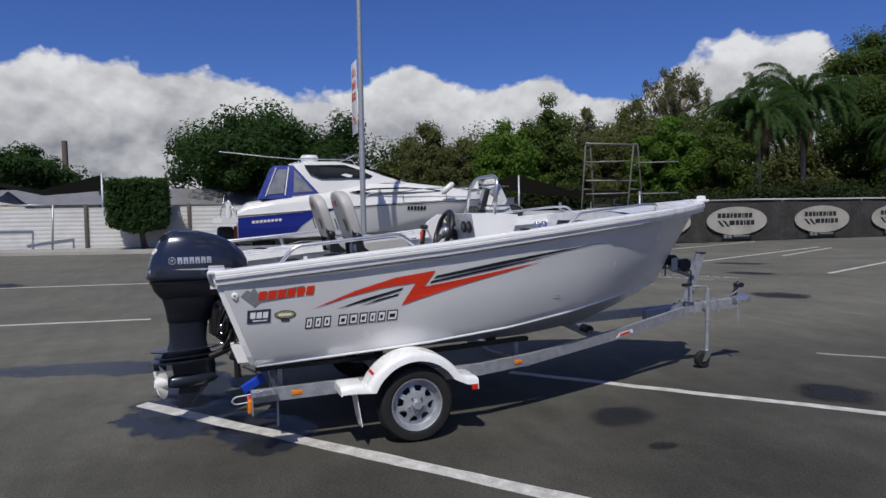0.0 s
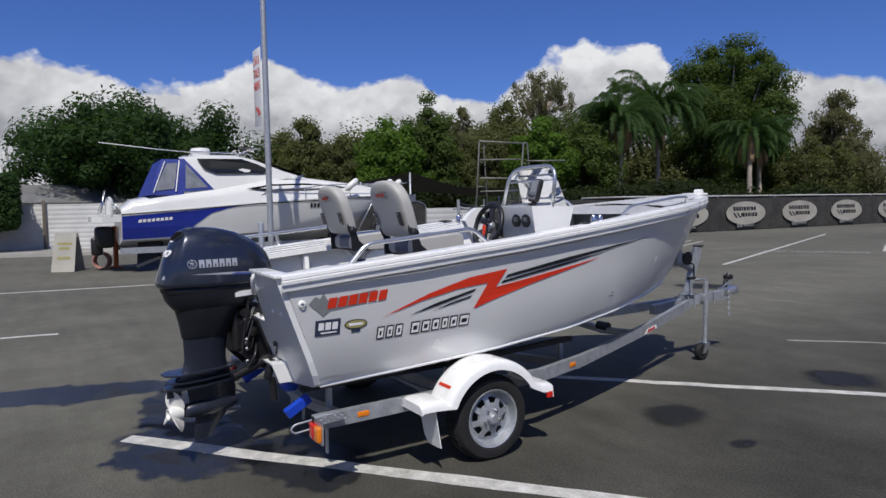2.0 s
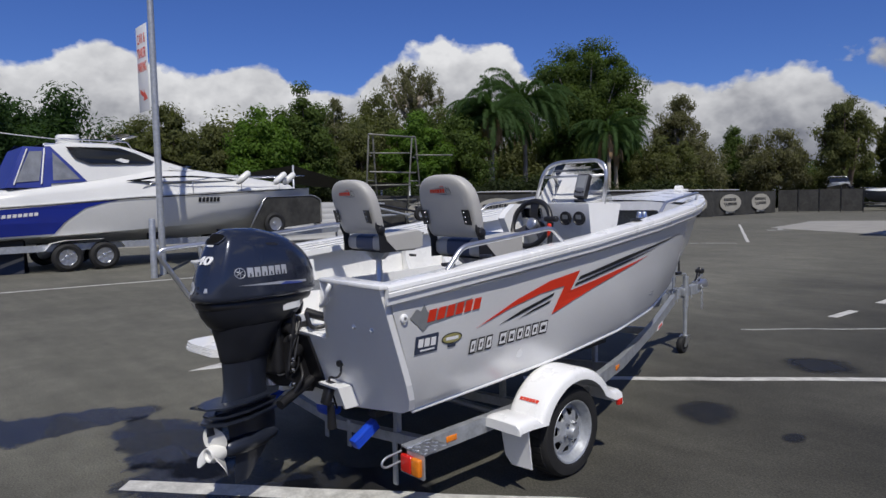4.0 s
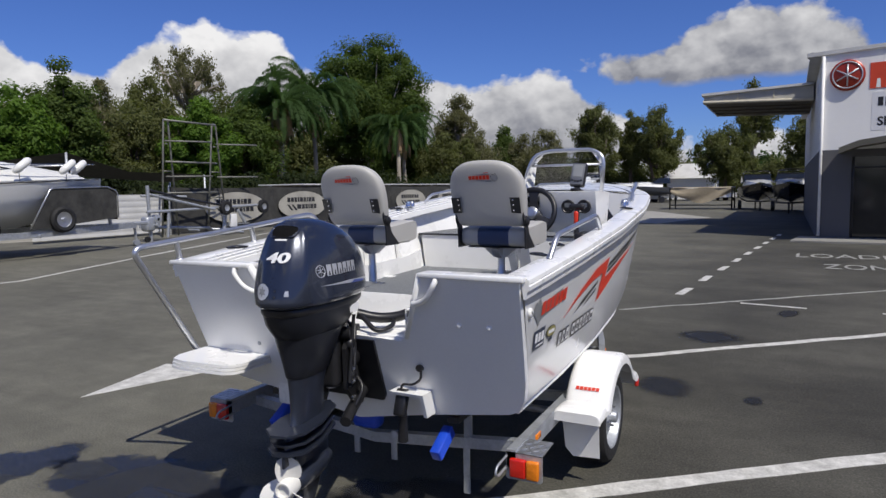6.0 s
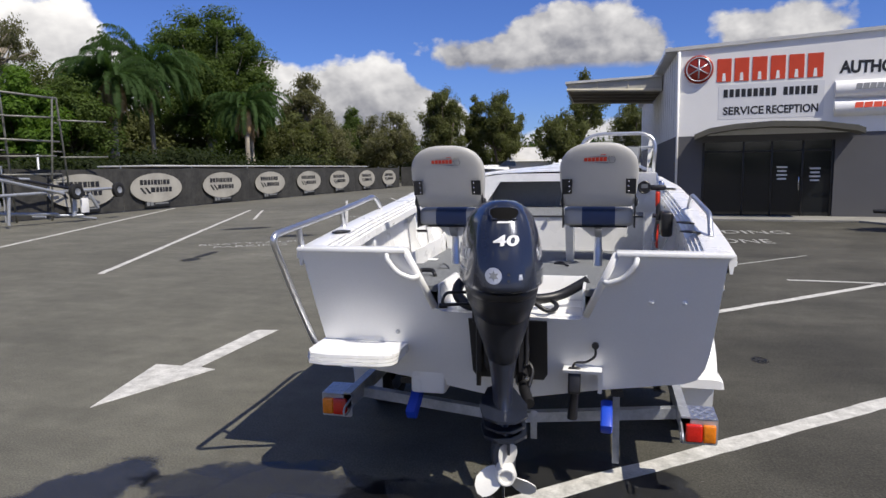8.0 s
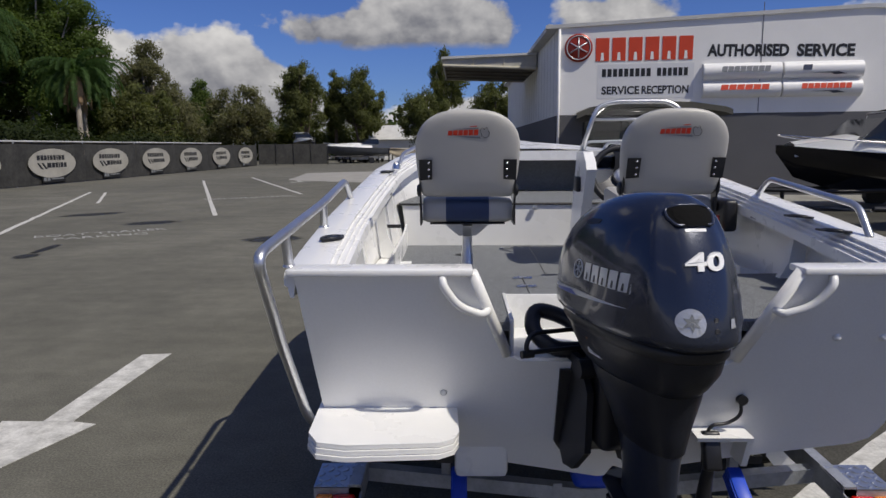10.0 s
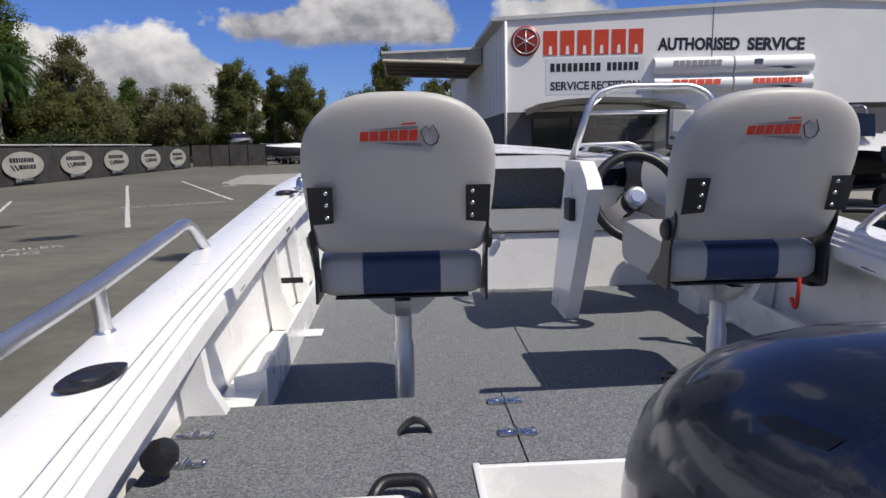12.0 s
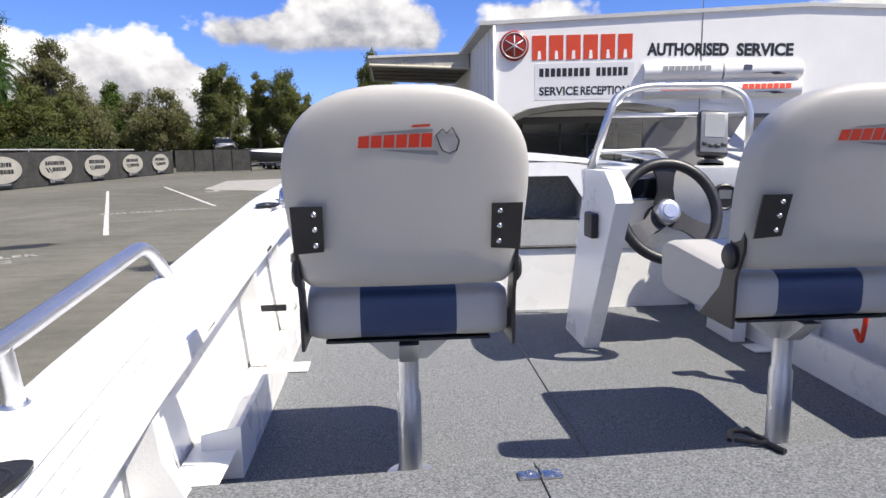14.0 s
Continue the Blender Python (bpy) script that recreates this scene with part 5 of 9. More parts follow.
rows = [ring(z, a, b, w, 2.0, 20) for z, a, b, w in ((0.14, -0.33, -0.25, 0.004), (0.2, -0.33, -0.19, 0.007), (0.3, -0.32, -0.1, 0.012))]
part("skeg", loft(B(), rows, close=True, cap=True), LEGP, motor, "", 60)
bm = B()
box(bm, (0.01, -0.45, 0.47), (0.012, 0.09, 0.05), 0.004)
part("trim_tab", bm, LEGP, motor, "", 40)
pm = Matrix.Translation((0, -0.405, 0.345)) @ pose(0, 0, 0, 90)
prop = part("propeller", lathe(B(), [(0.026, -0.005), (0.042, 0.0), (0.046, 0.06), (0.036, 0.085), (0.03, 0.085), (0.024, 0.07), (0.0, 0.07)], pm, 24), PROP, motor, "white three-blade propeller", 50)
for a in (80, 200, 320):
    rows = []
    for k in range(7):
        r = 0.035 + 0.105 * k / 6
        hw = (0.03 + 0.028 * math.sin(math.pi * (0.25 + 0.7 * k / 6))) * (1 if k < 6 else 0.5)
        pitch = radians(55 - 25 * k / 6)
        row = []
        for s in (-1, -0.5, 0, 0.5, 1):
            t = s * hw
            row.append(pm @ (Matrix.Rotation(radians(a), 4, "Z") @ Vector((r, t * math.cos(pitch) + 0.015 * (k / 6), 0.035 + t * math.sin(pitch) + 0.02 * k / 6))))
        rows.append(row)
    h = loft(B(), rows)
    bmesh.ops.solidify(h, geom=h.faces[:], thickness=0.004)
    part("blade", h, PROP, prop, "", 60)


def cowl_side(y, z, w, s=1):
    """Points on the cowling's side, w out of it."""
    zz = z
    t = [r[0] for r in COWL_S]
    a, b, hw = (float(np.interp(zz, t, [r[i] for r in COWL_S])) for i in (1, 2, 3))
    yc, al = (a + b) / 2, (b - a) / 2
    u = (y - yc) / al
    v = hw * max(0, 1 - abs(u) ** 2.7) ** (1 / 2.7) * taper(u)
    return Vector((s * (v + w), y, z))


def cowl_back(x, z, w):
    t = [r[0] for r in COWL_S]
    lo, hi = 0.0, 0.3
    best, y = 9, -0.5
    for k in range(240):
        yy = -0.515 + 0.001 * k
        v = cowl_side(yy, z, 0).x
        if abs(v - abs(x)) < best and v > 0.001:
            best, y = abs(v - abs(x)), yy
    return Vector((x, y - w, z))


def surf_patch(name, poly, fn, mat, off, label="", parent=None, n=1, depth=0.0):
    pts = []
    for i, p in enumerate(poly):
        q = poly[(i + 1) % len(poly)]
        k = max(1, int(math.dist(p, q) / 0.02)) if n else 1
        pts += [(p[0] + (q[0] - p[0]) * j / k, p[1] + (q[1] - p[1]) * j / k) for j in range(k)]
    h = B()
    cx, cz = sum(p[0] for p in pts) / len(pts), sum(p[1] for p in pts) / len(pts)
    c = h.verts.new(fn(cx, cz, off - depth))
    rings = [[h.verts.new(fn(cx + (u - cx) * q, cz + (v - cz) * q, off)) for u, v in pts] for q in (0.25, 0.5, 0.75, 1)]
    for i in range(len(pts)):
        j = (i + 1) % len(pts)
        h.faces.new((rings[0][i], rings[0][j], c))
        for m1, vs in zip(rings, rings[1:]):
            h.faces.new((vs[i], vs[j], m1[j], m1[i]))
    return part(name, h, mat, parent or cowl, label)


for s in (1, -1):
    fn = lambda y, z, w, s=s: cowl_side(y, z, w, s)
    y0 = -0.285 if s > 0 else 0.0
    # ring emblem and plain silver blocks
    ec = -0.358 if s > 0 else -0.13
    h = B()
    tube(h, [fn(ec + 0.025 * math.cos(a), 1.27 + 0.025 * math.sin(a), 0.001) for a in np.linspace(0, 6.2832, 28, endpoint=False)], 0.0022, 6, closed=True)
    for a in (30, 90, 150):
        c, sn = math.cos(radians(a)) * 0.02, math.sin(radians(a)) * 0.02
        tube(h, [fn(ec - c, 1.27 - sn, 0.001), fn(ec + c, 1.27 + sn, 0.001)], 0.0018, 5)
    part("emblem", h, SILVER, cowl, "silver ring emblem", 180)
    for i in range(6):
        u = (-0.322 if s > 0 else -0.402) + i * 0.04
        surf_patch("word_block", [(u, 1.247), (u + 0.032, 1.246), (u + 0.032, 1.294), (u, 1.295)] if s > 0 else [(u, 1.247), (u + 0.032, 1.246), (u + 0.032, 1.294), (u, 1.295)], fn, SILVER, 0.0015, "plain silver block of the maker's mark")
        surf_patch("word_gap", [(u + 0.011, 1.249), (u + 0.021, 1.249), (u + 0.019, 1.268), (u + 0.013, 1.268)], fn, COWL, 0.0022)
    surf_patch("side_stripe", [(-0.37, 1.208), (-0.06, 1.19), (0.06, 1.188), (0.06, 1.2), (-0.14, 1.21)], fn, SILVER, 0.0015, "silver side stripe")
    surf_patch("side_stripe", [(-0.14, 1.193), (0.02, 1.185), (0.02, 1.192), (-0.1, 1.205)], fn, pbr("blue_stripe", (0.05, 0.08, 0.3), 0.3), 0.002, "blue accent stripe")
    surf_patch("air_vent", [(-0.19, 1.415), (-0.13, 1.412), (-0.105, 1.4), (-0.13, 1.396), (-0.18, 1.402)], fn, BLACKP, 0.0015, "small black side vent")
    if s > 0:
        surf_patch("warning_label", [(-0.1, 1.045), (0.03, 1.05), (0.03, 1.085), (-0.1, 1.08)], lambda y, z, w, s=s: Vector((s * (0.158 + w - max(0, y - 0.0) * 0.35), y, z)), DECAL_WHITE, 0.002, "white caution label", motor)
INTAKE = [(-0.048, 1.42), (0.048, 1.42), (0.062, 1.44), (0.058, 1.458), (0.03, 1.466), (-0.03, 1.466), (-0.058, 1.458), (-0.062, 1.44)]
ai = surf_patch("air_intake", INTAKE, cowl_back, pbr("matt_black_intake", (0.006, 0.006, 0.006), 0.9, spec=0.1), 0.009, "black rear air intake")
h = B()
tube(h, rounded([cowl_back(u, z, 0.009) for u, z in INTAKE], 0.01, 4, True), 0.0045, 6, closed=True)
part("intake_lip", h, COWL, ai, "", 180)
surf_patch("caution_strip", [(-0.03, 1.405), (0.026, 1.405), (0.026, 1.412), (-0.03, 1.412)], cowl_back, DECAL_WHITE, 0.002)
nm = writing("power_figure", "40", Matrix(), 0.105, 0.043, DECAL_WHITE, cowl, 0.004, "white figure 40", 0.03)
for v in nm.data.vertices:
    u, w, q = v.co
    v.co = cowl_back(-0.052 + u + 0.18 * w, 1.316 + w, 0.0015 + q)
surf_patch("round_label", [(-0.05 + a, 1.2 + b) for a, b in oval(0.033, 0.033, 24)], cowl_back, SILVER, 0.002, "round silver emissions label", None, 0)
surf_patch("label_star", [(-0.05 + (0.022 if k % 2 == 0 else 0.011) * math.cos(k * 0.5236 + 0.5), 1.2 + (0.022 if k % 2 == 0 else 0.011) * math.sin(k * 0.5236 + 0.5)) for k in range(12)], cowl_back, DECAL_GREY, 0.003, "", None, 0)
surf_patch("label_small", [(0.05, 1.182), (0.068, 1.182), (0.065, 1.204), (0.053, 1.204)], cowl_back, SILVER, 0.002)
for z in (1.205, 1.18):
    surf_patch("cowl_plug", [(0.01 + a, z + b) for a, b in oval(0.006, 0.006, 10)], cowl_back, BLACKP, 0.002, "", None, 0)
# clamp bracket, tilt rams, linkages
bm = B()
for s in (-1, 1):
    prism(bm, [(0.02, 0.95), (0.12, 0.95), (0.19, 0.6), (0.14, 0.54), (0.06, 0.56), (-0.04, 0.66), (-0.05, 0.86)], lambda u, v, w, s=s: Vector((s * 0.1 + w - 0.01, u, v)), 0.022)
part("clamp_bracket", bm, BLACKP, motor, "black cast clamp bracket", 40)
bm = B()
box(bm, (0, 0.0, 0.82), (0.15, 0.16, 0.3), 0.03, None, 3)
cyl(bm, (-0.13, -0.02, 0.93), (0.13, -0.02, 0.93), 0.03)
part("swivel_bracket", bm, BLACKP, motor, "", 50)
bm = B()
tube(bm, [(0.0, -0.06, 0.86), (0.0, 0.02, 0.66)], 0.032, 12)
part("tilt_ram", bm, ALLOY, motor, "bright tilt ram", 60)
part("linkage_rod", tube(B(), [(0.135, 0.0, 1.02), (0.125, -0.05, 0.7)], 0.009, 8), BLACKP, motor, "black linkage rod", 60)
for y, z, r in ((-0.01, 0.88, 0.03), (0.03, 0.8, 0.036), (-0.015, 0.73, 0.026)):
    part("bracket_boss", lathe(B(), [(0, 0.03), (r * 0.7, 0.028), (r, 0.018), (r, 0)], Matrix.Translation((0.11, y, z)) @ pose(0, 0, 0, 0, 90), 16), BLACKP, motor, "black cast boss", 50)
bm = B()
tube(bm, [(0.12, 0.14, 0.62), (0.12, -0.02, 0.56), (0.13, -0.12, 0.53)], 0.028, 12)
tube(bm, rounded([(0.1, 0.06, 0.72), (0.17, 0.02, 0.66), (0.14, -0.02, 0.58)], 0.04), 0.01, 8)
part("trim_pump", bm, BLACKP, motor, "black trim cylinder", 60)
bm = B()
prism(bm, [(-0.15, 0.565), (0.19, 0.565), (0.21, 0.6), (0.215, 0.895), (-0.17, 0.895), (-0.17, 0.6)], lambda u, v, w: rake(u, v, 0.037 + w), 0.014)
pad = part("mounting_pad", bm, BLACKP, motor, "black transom pad", 40)
pad.matrix_parent_inverse = motor.matrix_world.inverted()
bm = B()
cg = rounded([(-0.02, 0.16, 0.99), (-0.08, 0.24, 1.03), (-0.18, 0.26, 1.06), (-0.21, 0.2, 1.0), (-0.16, 0.12, 0.95), (0.05, 0.1, 0.95)], 0.1, 8)
cg = smooth_line(cg, 110)
tube(bm, cg, 0.03, 12, radii=[0.0255 + 0.0025 * (k % 2) for k in range(110)])
part("rigging_hose", bm, BLACKP, motor, "black corrugated rigging hose", 60)
bm = B()
cg = smooth_line(rounded([(0.1, 0.12, 1.0), (0.2, 0.16, 0.97), (0.32, 0.2, 0.98), (0.46, 0.2, 1.06)], 0.1, 8), 30)
tube(bm, cg, 0.026, 12)
tube(bm, rounded([(0.14, 0.08, 1.0), (0.24, 0.02, 0.93), (0.3, 0.1, 0.95), (0.26, 0.2, 0.97)], 0.06), 0.012, 8)
part("rigging_hose", bm, BLACKP, motor, "black rubber rigging hose", 60)
bm = B()
tube(bm, rounded([(-0.02, 0.12, 1.02), (-0.26, 0.06, 1.03), (-0.28, 0.05, 0.97), (-0.03, 0.08, 0.97)], 0.03), 0.008, 8)
cyl(bm, (-0.29, 0.05, 0.965), (-0.25, 0.055, 0.965), 0.013)
part("steering_link", bm, BLACKP, motor, "black steering tie bar", 60)
for k in range(7):
    bm = B()
    a = random.uniform(0, 6)
    tube(bm, rounded([(0.08 + 0.02 * k % 0.06, 0.05, 0.98 - 0.01 * k), (0.14, 0.02 - 0.02 * (k % 3), 0.9 - 0.03 * k), (0.11 + 0.01 * (k % 2), -0.03, 0.8 - 0.025 * k), (0.09, 0.02, 0.72)], 0.05), 0.007, 6)
    part("control_cable", bm, BLACKP, motor, "black control cable", 60)
for z in (0.7, 0.76, 0.62):
    part("bracket_bolt", lathe(B(), [(0, 0.014), (0.01, 0.012), (0.014, 0)], Matrix.Translation((0.13, -0.02, z)) @ pose(0, 0, 0, 90), 10), CHROME, motor, "", 50)

# ---- trailer ----
trailer = thing("boat_trailer", Matrix(), "galvanised single-axle boat trailer with white mudguards under the boat", "trailer")


def rz(y):
    return float(np.interp(y, [0.1, 1.8, 2.7, 3.3, 4.3, 5.1], [0.425, 0.46, 0.48, 0.53, 0.63, 0.66]))


for s in (1, -1):
    rows = []
    for x, y in ((0.87, 0.2), (0.87, 1.0), (0.87, 1.85), (0.74, 2.35), (0.41, 3.4), (0.09, 4.35)):
        z = rz(y)
        rows.append([Vector((s * (x + dx), y, z + dz)) for dx, dz in ((0.022, 0), (0.022, -0.085), (-0.022, -0.085), (-0.022, 0))])
    part("side_rail", loft(B(), rows, close=True, cap=True), GALV, trailer, "galvanised side rail", 40)
bm = B()
rows = [[Vector((dx, y, rz(y) + dz)) for dx, dz in ((0.035, 0.01), (0.035, -0.08), (-0.035, -0.08), (-0.035, 0.01))] for y in (3.95, 4.4, 5.05)]
loft(bm, rows, close=True, cap=True)
part("drawbar", bm, GALV, trailer, "galvanised drawbar", 40)
bm = B()
rows = [[Vector((x * w, y, z)) for x, z in ((-1, 0.62), (-1, zt - 0.015), (-0.6, zt), (0.6, zt), (1, zt - 0.015), (1, 0.62))] for y, w, zt in ((4.98, 0.045, 0.69), (5.06, 0.045, 0.7), (5.13, 0.038, 0.71), (5.19, 0.042, 0.705), (5.225, 0.034, 0.69), (5.24, 0.015, 0.67))]
loft(bm, rows, cap=True)
part("coupling", bm, ALLOY, trailer, "bright pressed ball coupling head", 50)
bm = B()
tube(bm, smooth_line([(0, 5.04, 0.69), (0, 5.05, 0.74), (0, 5.075, 0.79), (0, 5.11, 0.82)], 8), 0.02, 10, radii=[0.03, 0.028, 0.022, 0.02, 0.02, 0.023, 0.028, 0.03])
box(bm, (0, 5.1, 0.8), (0.07, 0.09, 0.05), 0.014)
part("coupling_handle", bm, BLACKP, trailer, "black hand grip of the coupling brake lever", 50)
bm = B()
tube(bm, [(0.02, 4.98, 0.7), (0.02, 5.12, 0.77)], 0.008, 8)
part("brake_rod", bm, ALLOY, trailer, "", 60)
bm = B()
for k in range(9):
    zc = 0.64 - 0.028 * k
    pts = [Vector((0.05 + 0.012 * math.cos(a) * (k % 2), 5.05 + 0.012 * math.cos(a) * (1 - k % 2), zc + 0.018 * math.sin(a))) for a in np.linspace(0, 6.283, 10, endpoint=False)]
    tube(bm, pts, 0.0035, 5, closed=True)
part("safety_chain", bm, GALV, trailer, "hanging safety chain", 60)
for y0, hw, z0, dip in ((0.42, 0.87, 0.37, 0.09), (1.28, 0.87, 0.36, 0.05), (2.3, 0.75, 0.4, 0.07), (3.3, 0.42, 0.47, 0.03)):
    h = B()
    rows = [[Vector((x, y0 + dy, z0 - dip * (1 - abs(x) / hw) + dz)) for dy, dz in ((-0.025, 0.025), (0.025, 0.025), (0.025, -0.03), (-0.025, -0.03))] for x in (-hw, 0.0, hw)]
    loft(h, rows, close=True, cap=True)
    part("cross_member", h, GALV, trailer, "galvanised cross member", 40)


def skid(x):
    """Sloping guide plank behind the bunk, grooved along its sides."""
    m = pose(x, 0.236, 0.385, 30)
    h = B()
    box(h, (0, 0, 0), (0.05, 0.17, 0.06), 0.006)
    bmesh.ops.transform(h, matrix=m, verts=h.verts[:])
    end = part("bunk_end", h, BLUE_PLASTIC, trailer, "bright blue ribbed bunk end", 40)
    for k in range(4):
        for q in (1, -1):
            h = B()
            box(h, (q * 0.026, 0, -0.021 + 0.014 * k), (0.006, 0.162, 0.006), 0.002)
            bmesh.ops.transform(h, matrix=m, verts=h.verts[:])
            part("rib", h, BLUE_PLASTIC, end, "", 40)
    return end


for x in (0.5, -0.5):
    skid(x)
bm = B()
box(bm, (0, 0.34, 0.4), (0.16, 0.1, 0.09), 0.03)
part("keel_roller", bm, BLUE_PLASTIC, trailer, "blue keel roller", 50)
for s in (1, -1):
    h = B()
    rows = [[Vector((s * (0.55 + dx), y, z + dz)) for dx, dz in ((-0.03, 0), (0.03, 0), (0.03, -0.03), (-0.03, -0.03))] for y, z in ((0.25, 0.515), (1.4, 0.53), (2.4, 0.57))]
    loft(h, rows, close=True, cap=True)
    part("bunk", h, BLACKP, trailer, "dark bunk", 40)
    for y in (0.42, 1.28, 2.3):
        h = B()
        box(h, (s * 0.55, y, 0.44), (0.035, 0.035, 0.2), 0.004)
        part("bunk_post", h, GALV, trailer, "", 40)
for x in (-0.12, 0.12, 0.55):
    h = B()
    box(h, (x, 0.4, 0.25 if x < 0.5 else 0.2), (0.035, 0.012, 0.16 if x < 0.5 else 0.26), 0.003)
    part("hanger", h, GALV, trailer, "", 40)
for y in (2.3, 3.3):
    h = B()
    cyl(h, (-0.06, y, 0.475), (0.06, y, 0.475), 0.04)
    part("keel_roller", h, BLACKP, trailer, "black keel roller", 50)
bm = B()
tube(bm, [(-0.9, 1.28, 0.25), (0.9, 1.28, 0.25)], 0.022, 10)
part("axle", bm, GALV, trailer, "", 60)
for s in (1, -1):
    h = B()
    for k in range(3):
        box(h, (s * 0.8, 1.28, 0.29 + 0.012 * k), (0.045, 0.62 - 0.12 * k, 0.008), 0.002)
    part("leaf_spring", h, BLACKP, trailer, "", 40)

# wheels
for s in (1, -1):
    wmx = Matrix.Translation((s * 1.0, 1.295, 0.265)) @ pose(0, 0, 0, 0, s * 90)
    tyre = part("wheel", lathe(B(), [(0.176, -0.07), (0.205, -0.085), (0.246, -0.08), (0.262, -0.062), (0.266, 0.0), (0.262, 0.062), (0.246, 0.08), (0.205, 0.085), (0.186, 0.08), (0.176, 0.07)], wmx, 48), RUBBER, trailer, "black trailer tyre on a galvanised rim", 40)
    for k in range(36):
        a = 6.2832 * k / 36
        h = B()
        box(h, (0.266, 0, 0), (0.006, 0.034, 0.1), 0.002, None, 1)
        bmesh.ops.transform(h, matrix=wmx @ Matrix.Rotation(a, 4, "Z"), verts=h.verts[:])
        if k == 0:
            tread = part("tread_block", h, RUBBER, tyre)
            tread0 = a
        else:
            h.free()
            o2 = new("tread_block", tread.data)
            o2.parent = tyre
            o2.matrix_local = wmx @ Matrix.Rotation(a, 4, "Z") @ wmx.inverted()
    rim = part("rim", lathe(B(), [(0.176, -0.07), (0.178, 0.07), (0.185, 0.076), (0.182, 0.081), (0.172, 0.076), (0.163, 0.05), (0.155, 0.028), (0.148, 0.024), (0.14, 0.026), (0.128, 0.03), (0.126, 0.018)], wmx, 48), GALV, tyre, "galvanised steel rim", 40)
    part("drum", lathe(B(), [(0.12, -0.03), (0.12, 0.002), (0, 0.004)], wmx, 24), RUBBER, rim, "dark brake drum behind the spokes", 40)
    for k in range(8):
        h = B()
        a = 6.2832 * (k + 0.3) / 8
        prism(h, [(0.072, -0.03), (0.1, -0.017), (0.134, -0.019), (0.134, 0.019), (0.1, 0.017), (0.072, 0.03)], lambda u, v, w: Vector((u, v, 0.026 + w + 0.016 * max(0, min(1, (0.115 - u) / 0.04)) + (0.007 if abs(v) < 0.018 and u > 0.09 else 0))), 0.008)
        bmesh.ops.transform(h, matrix=wmx @ Matrix.Rotation(a, 4, "Z"), verts=h.verts[:])
        part("spoke", h, GALV, rim, "", 40)
    part("hub_cap", lathe(B(), [(0.09, 0.034), (0.085, 0.05), (0.06, 0.056), (0.04, 0.058), (0.036, 0.066), (0.035, 0.088), (0.027, 0.098), (0, 0.1)], wmx, 28), GALV, rim, "", 40)
    for k in range(5):
        a = 6.2832 * k / 5
        h = lathe(B(), [(0.0, 0.078), (0.008, 0.076), (0.009, 0.052)], wmx @ Matrix.Rotation(a, 4, "Z") @ Matrix.Translation((0.056, 0, 0)), 6)
        part("wheel_nut", h, CHROME, rim, "", 40)
    # mudguard: rounded arch with flat step pads
    arch = [(radians(157 - 126 * k / 20)) for k in range(21)]
    rows = []
    for x, q in ((0.885, 0.035), (0.89, 0.012), (0.905, 0.002), (0.93, 0.0), (1.08, 0.0), (1.108, 0.003), (1.124, 0.012), (1.132, 0.03), (1.135, 0.062)):
        e = 0.0 if q < 0.02 else 0.004
        row = [(0.757 + e, 0.39), (0.757 + e, 0.442 - min(q, 0.05)), (0.772, 0.455 - min(q, 0.055)), (0.85, 0.456 - min(q, 0.055)), (0.915, 0.452 - min(q, 0.055))]
        row += [(1.285 + (0.376 - q) * math.cos(a), 0.268 + (0.376 - q) * math.sin(a)) for a in arch]
        row += [(1.65, 0.446 - min(q, 0.06)), (1.715, 0.44 - min(q, 0.06)), (1.737 - e, 0.425 - min(q, 0.055)), (1.74 - e, 0.345)]
        rows.append([Vector((s * x, y, z)) for y, z in row])
    h = loft(B(), rows)
    bmesh.ops.recalc_face_normals(h, faces=h.faces[:])
    bmesh.ops.solidify(h, geom=h.faces[:], thickness=0.006)
    mg = part("mudguard", h, WHITE, trailer, "white moulded plastic mudguard", 45)
    h = B()
    prism(h, [(0.9, 0.4), (1.1, 0.4), (1.095, 0.16), (0.95, 0.15), (0.91, 0.2)], lambda u, v, w: Vector((s * u, 0.862 + (0.4 - v) * 0.16 + w, v)), 0.006)
    part("mudflap", h, WHITE, mg, "white mudflap", 40)
    h = B()
    box(h, (s * 1.128, 1.705, 0.365), (0.022, 0.045, 0.04), 0.005)
    part("reflector", h, REDLENS, mg, "red reflector", 40)
    h = B()
    for i in range(6):
        prism(h, [(0.94 + i * 0.022, 0.5), (0.958 + i * 0.022, 0.5), (0.96 + i * 0.022, 0.515), (0.942 + i * 0.022, 0.515)],
              lambda u, v, w: Vector((s * u if s > 0 else -(2.03 - u), 1.285 - math.sqrt(0.376 ** 2 - (v - 0.268) ** 2) - 0.004 - w, v)), 0.002)
    part("maker_mark", h, DECAL_RED, mg, "small plain red maker's mark")
    # tail light on its checker-plate bracket
    LX = 0.932
    h = B()
    prism(h, [(0.2, 0.414), (0.36, 0.424), (0.36, 0.428), (0.2, 0.418)], lambda u, v, w: Vector((s * (LX - 0.086 + w), u, v)), 0.172)
    tb = part("light_bracket", h, ALLOY, trailer, "checker-plate light bracket", 40)
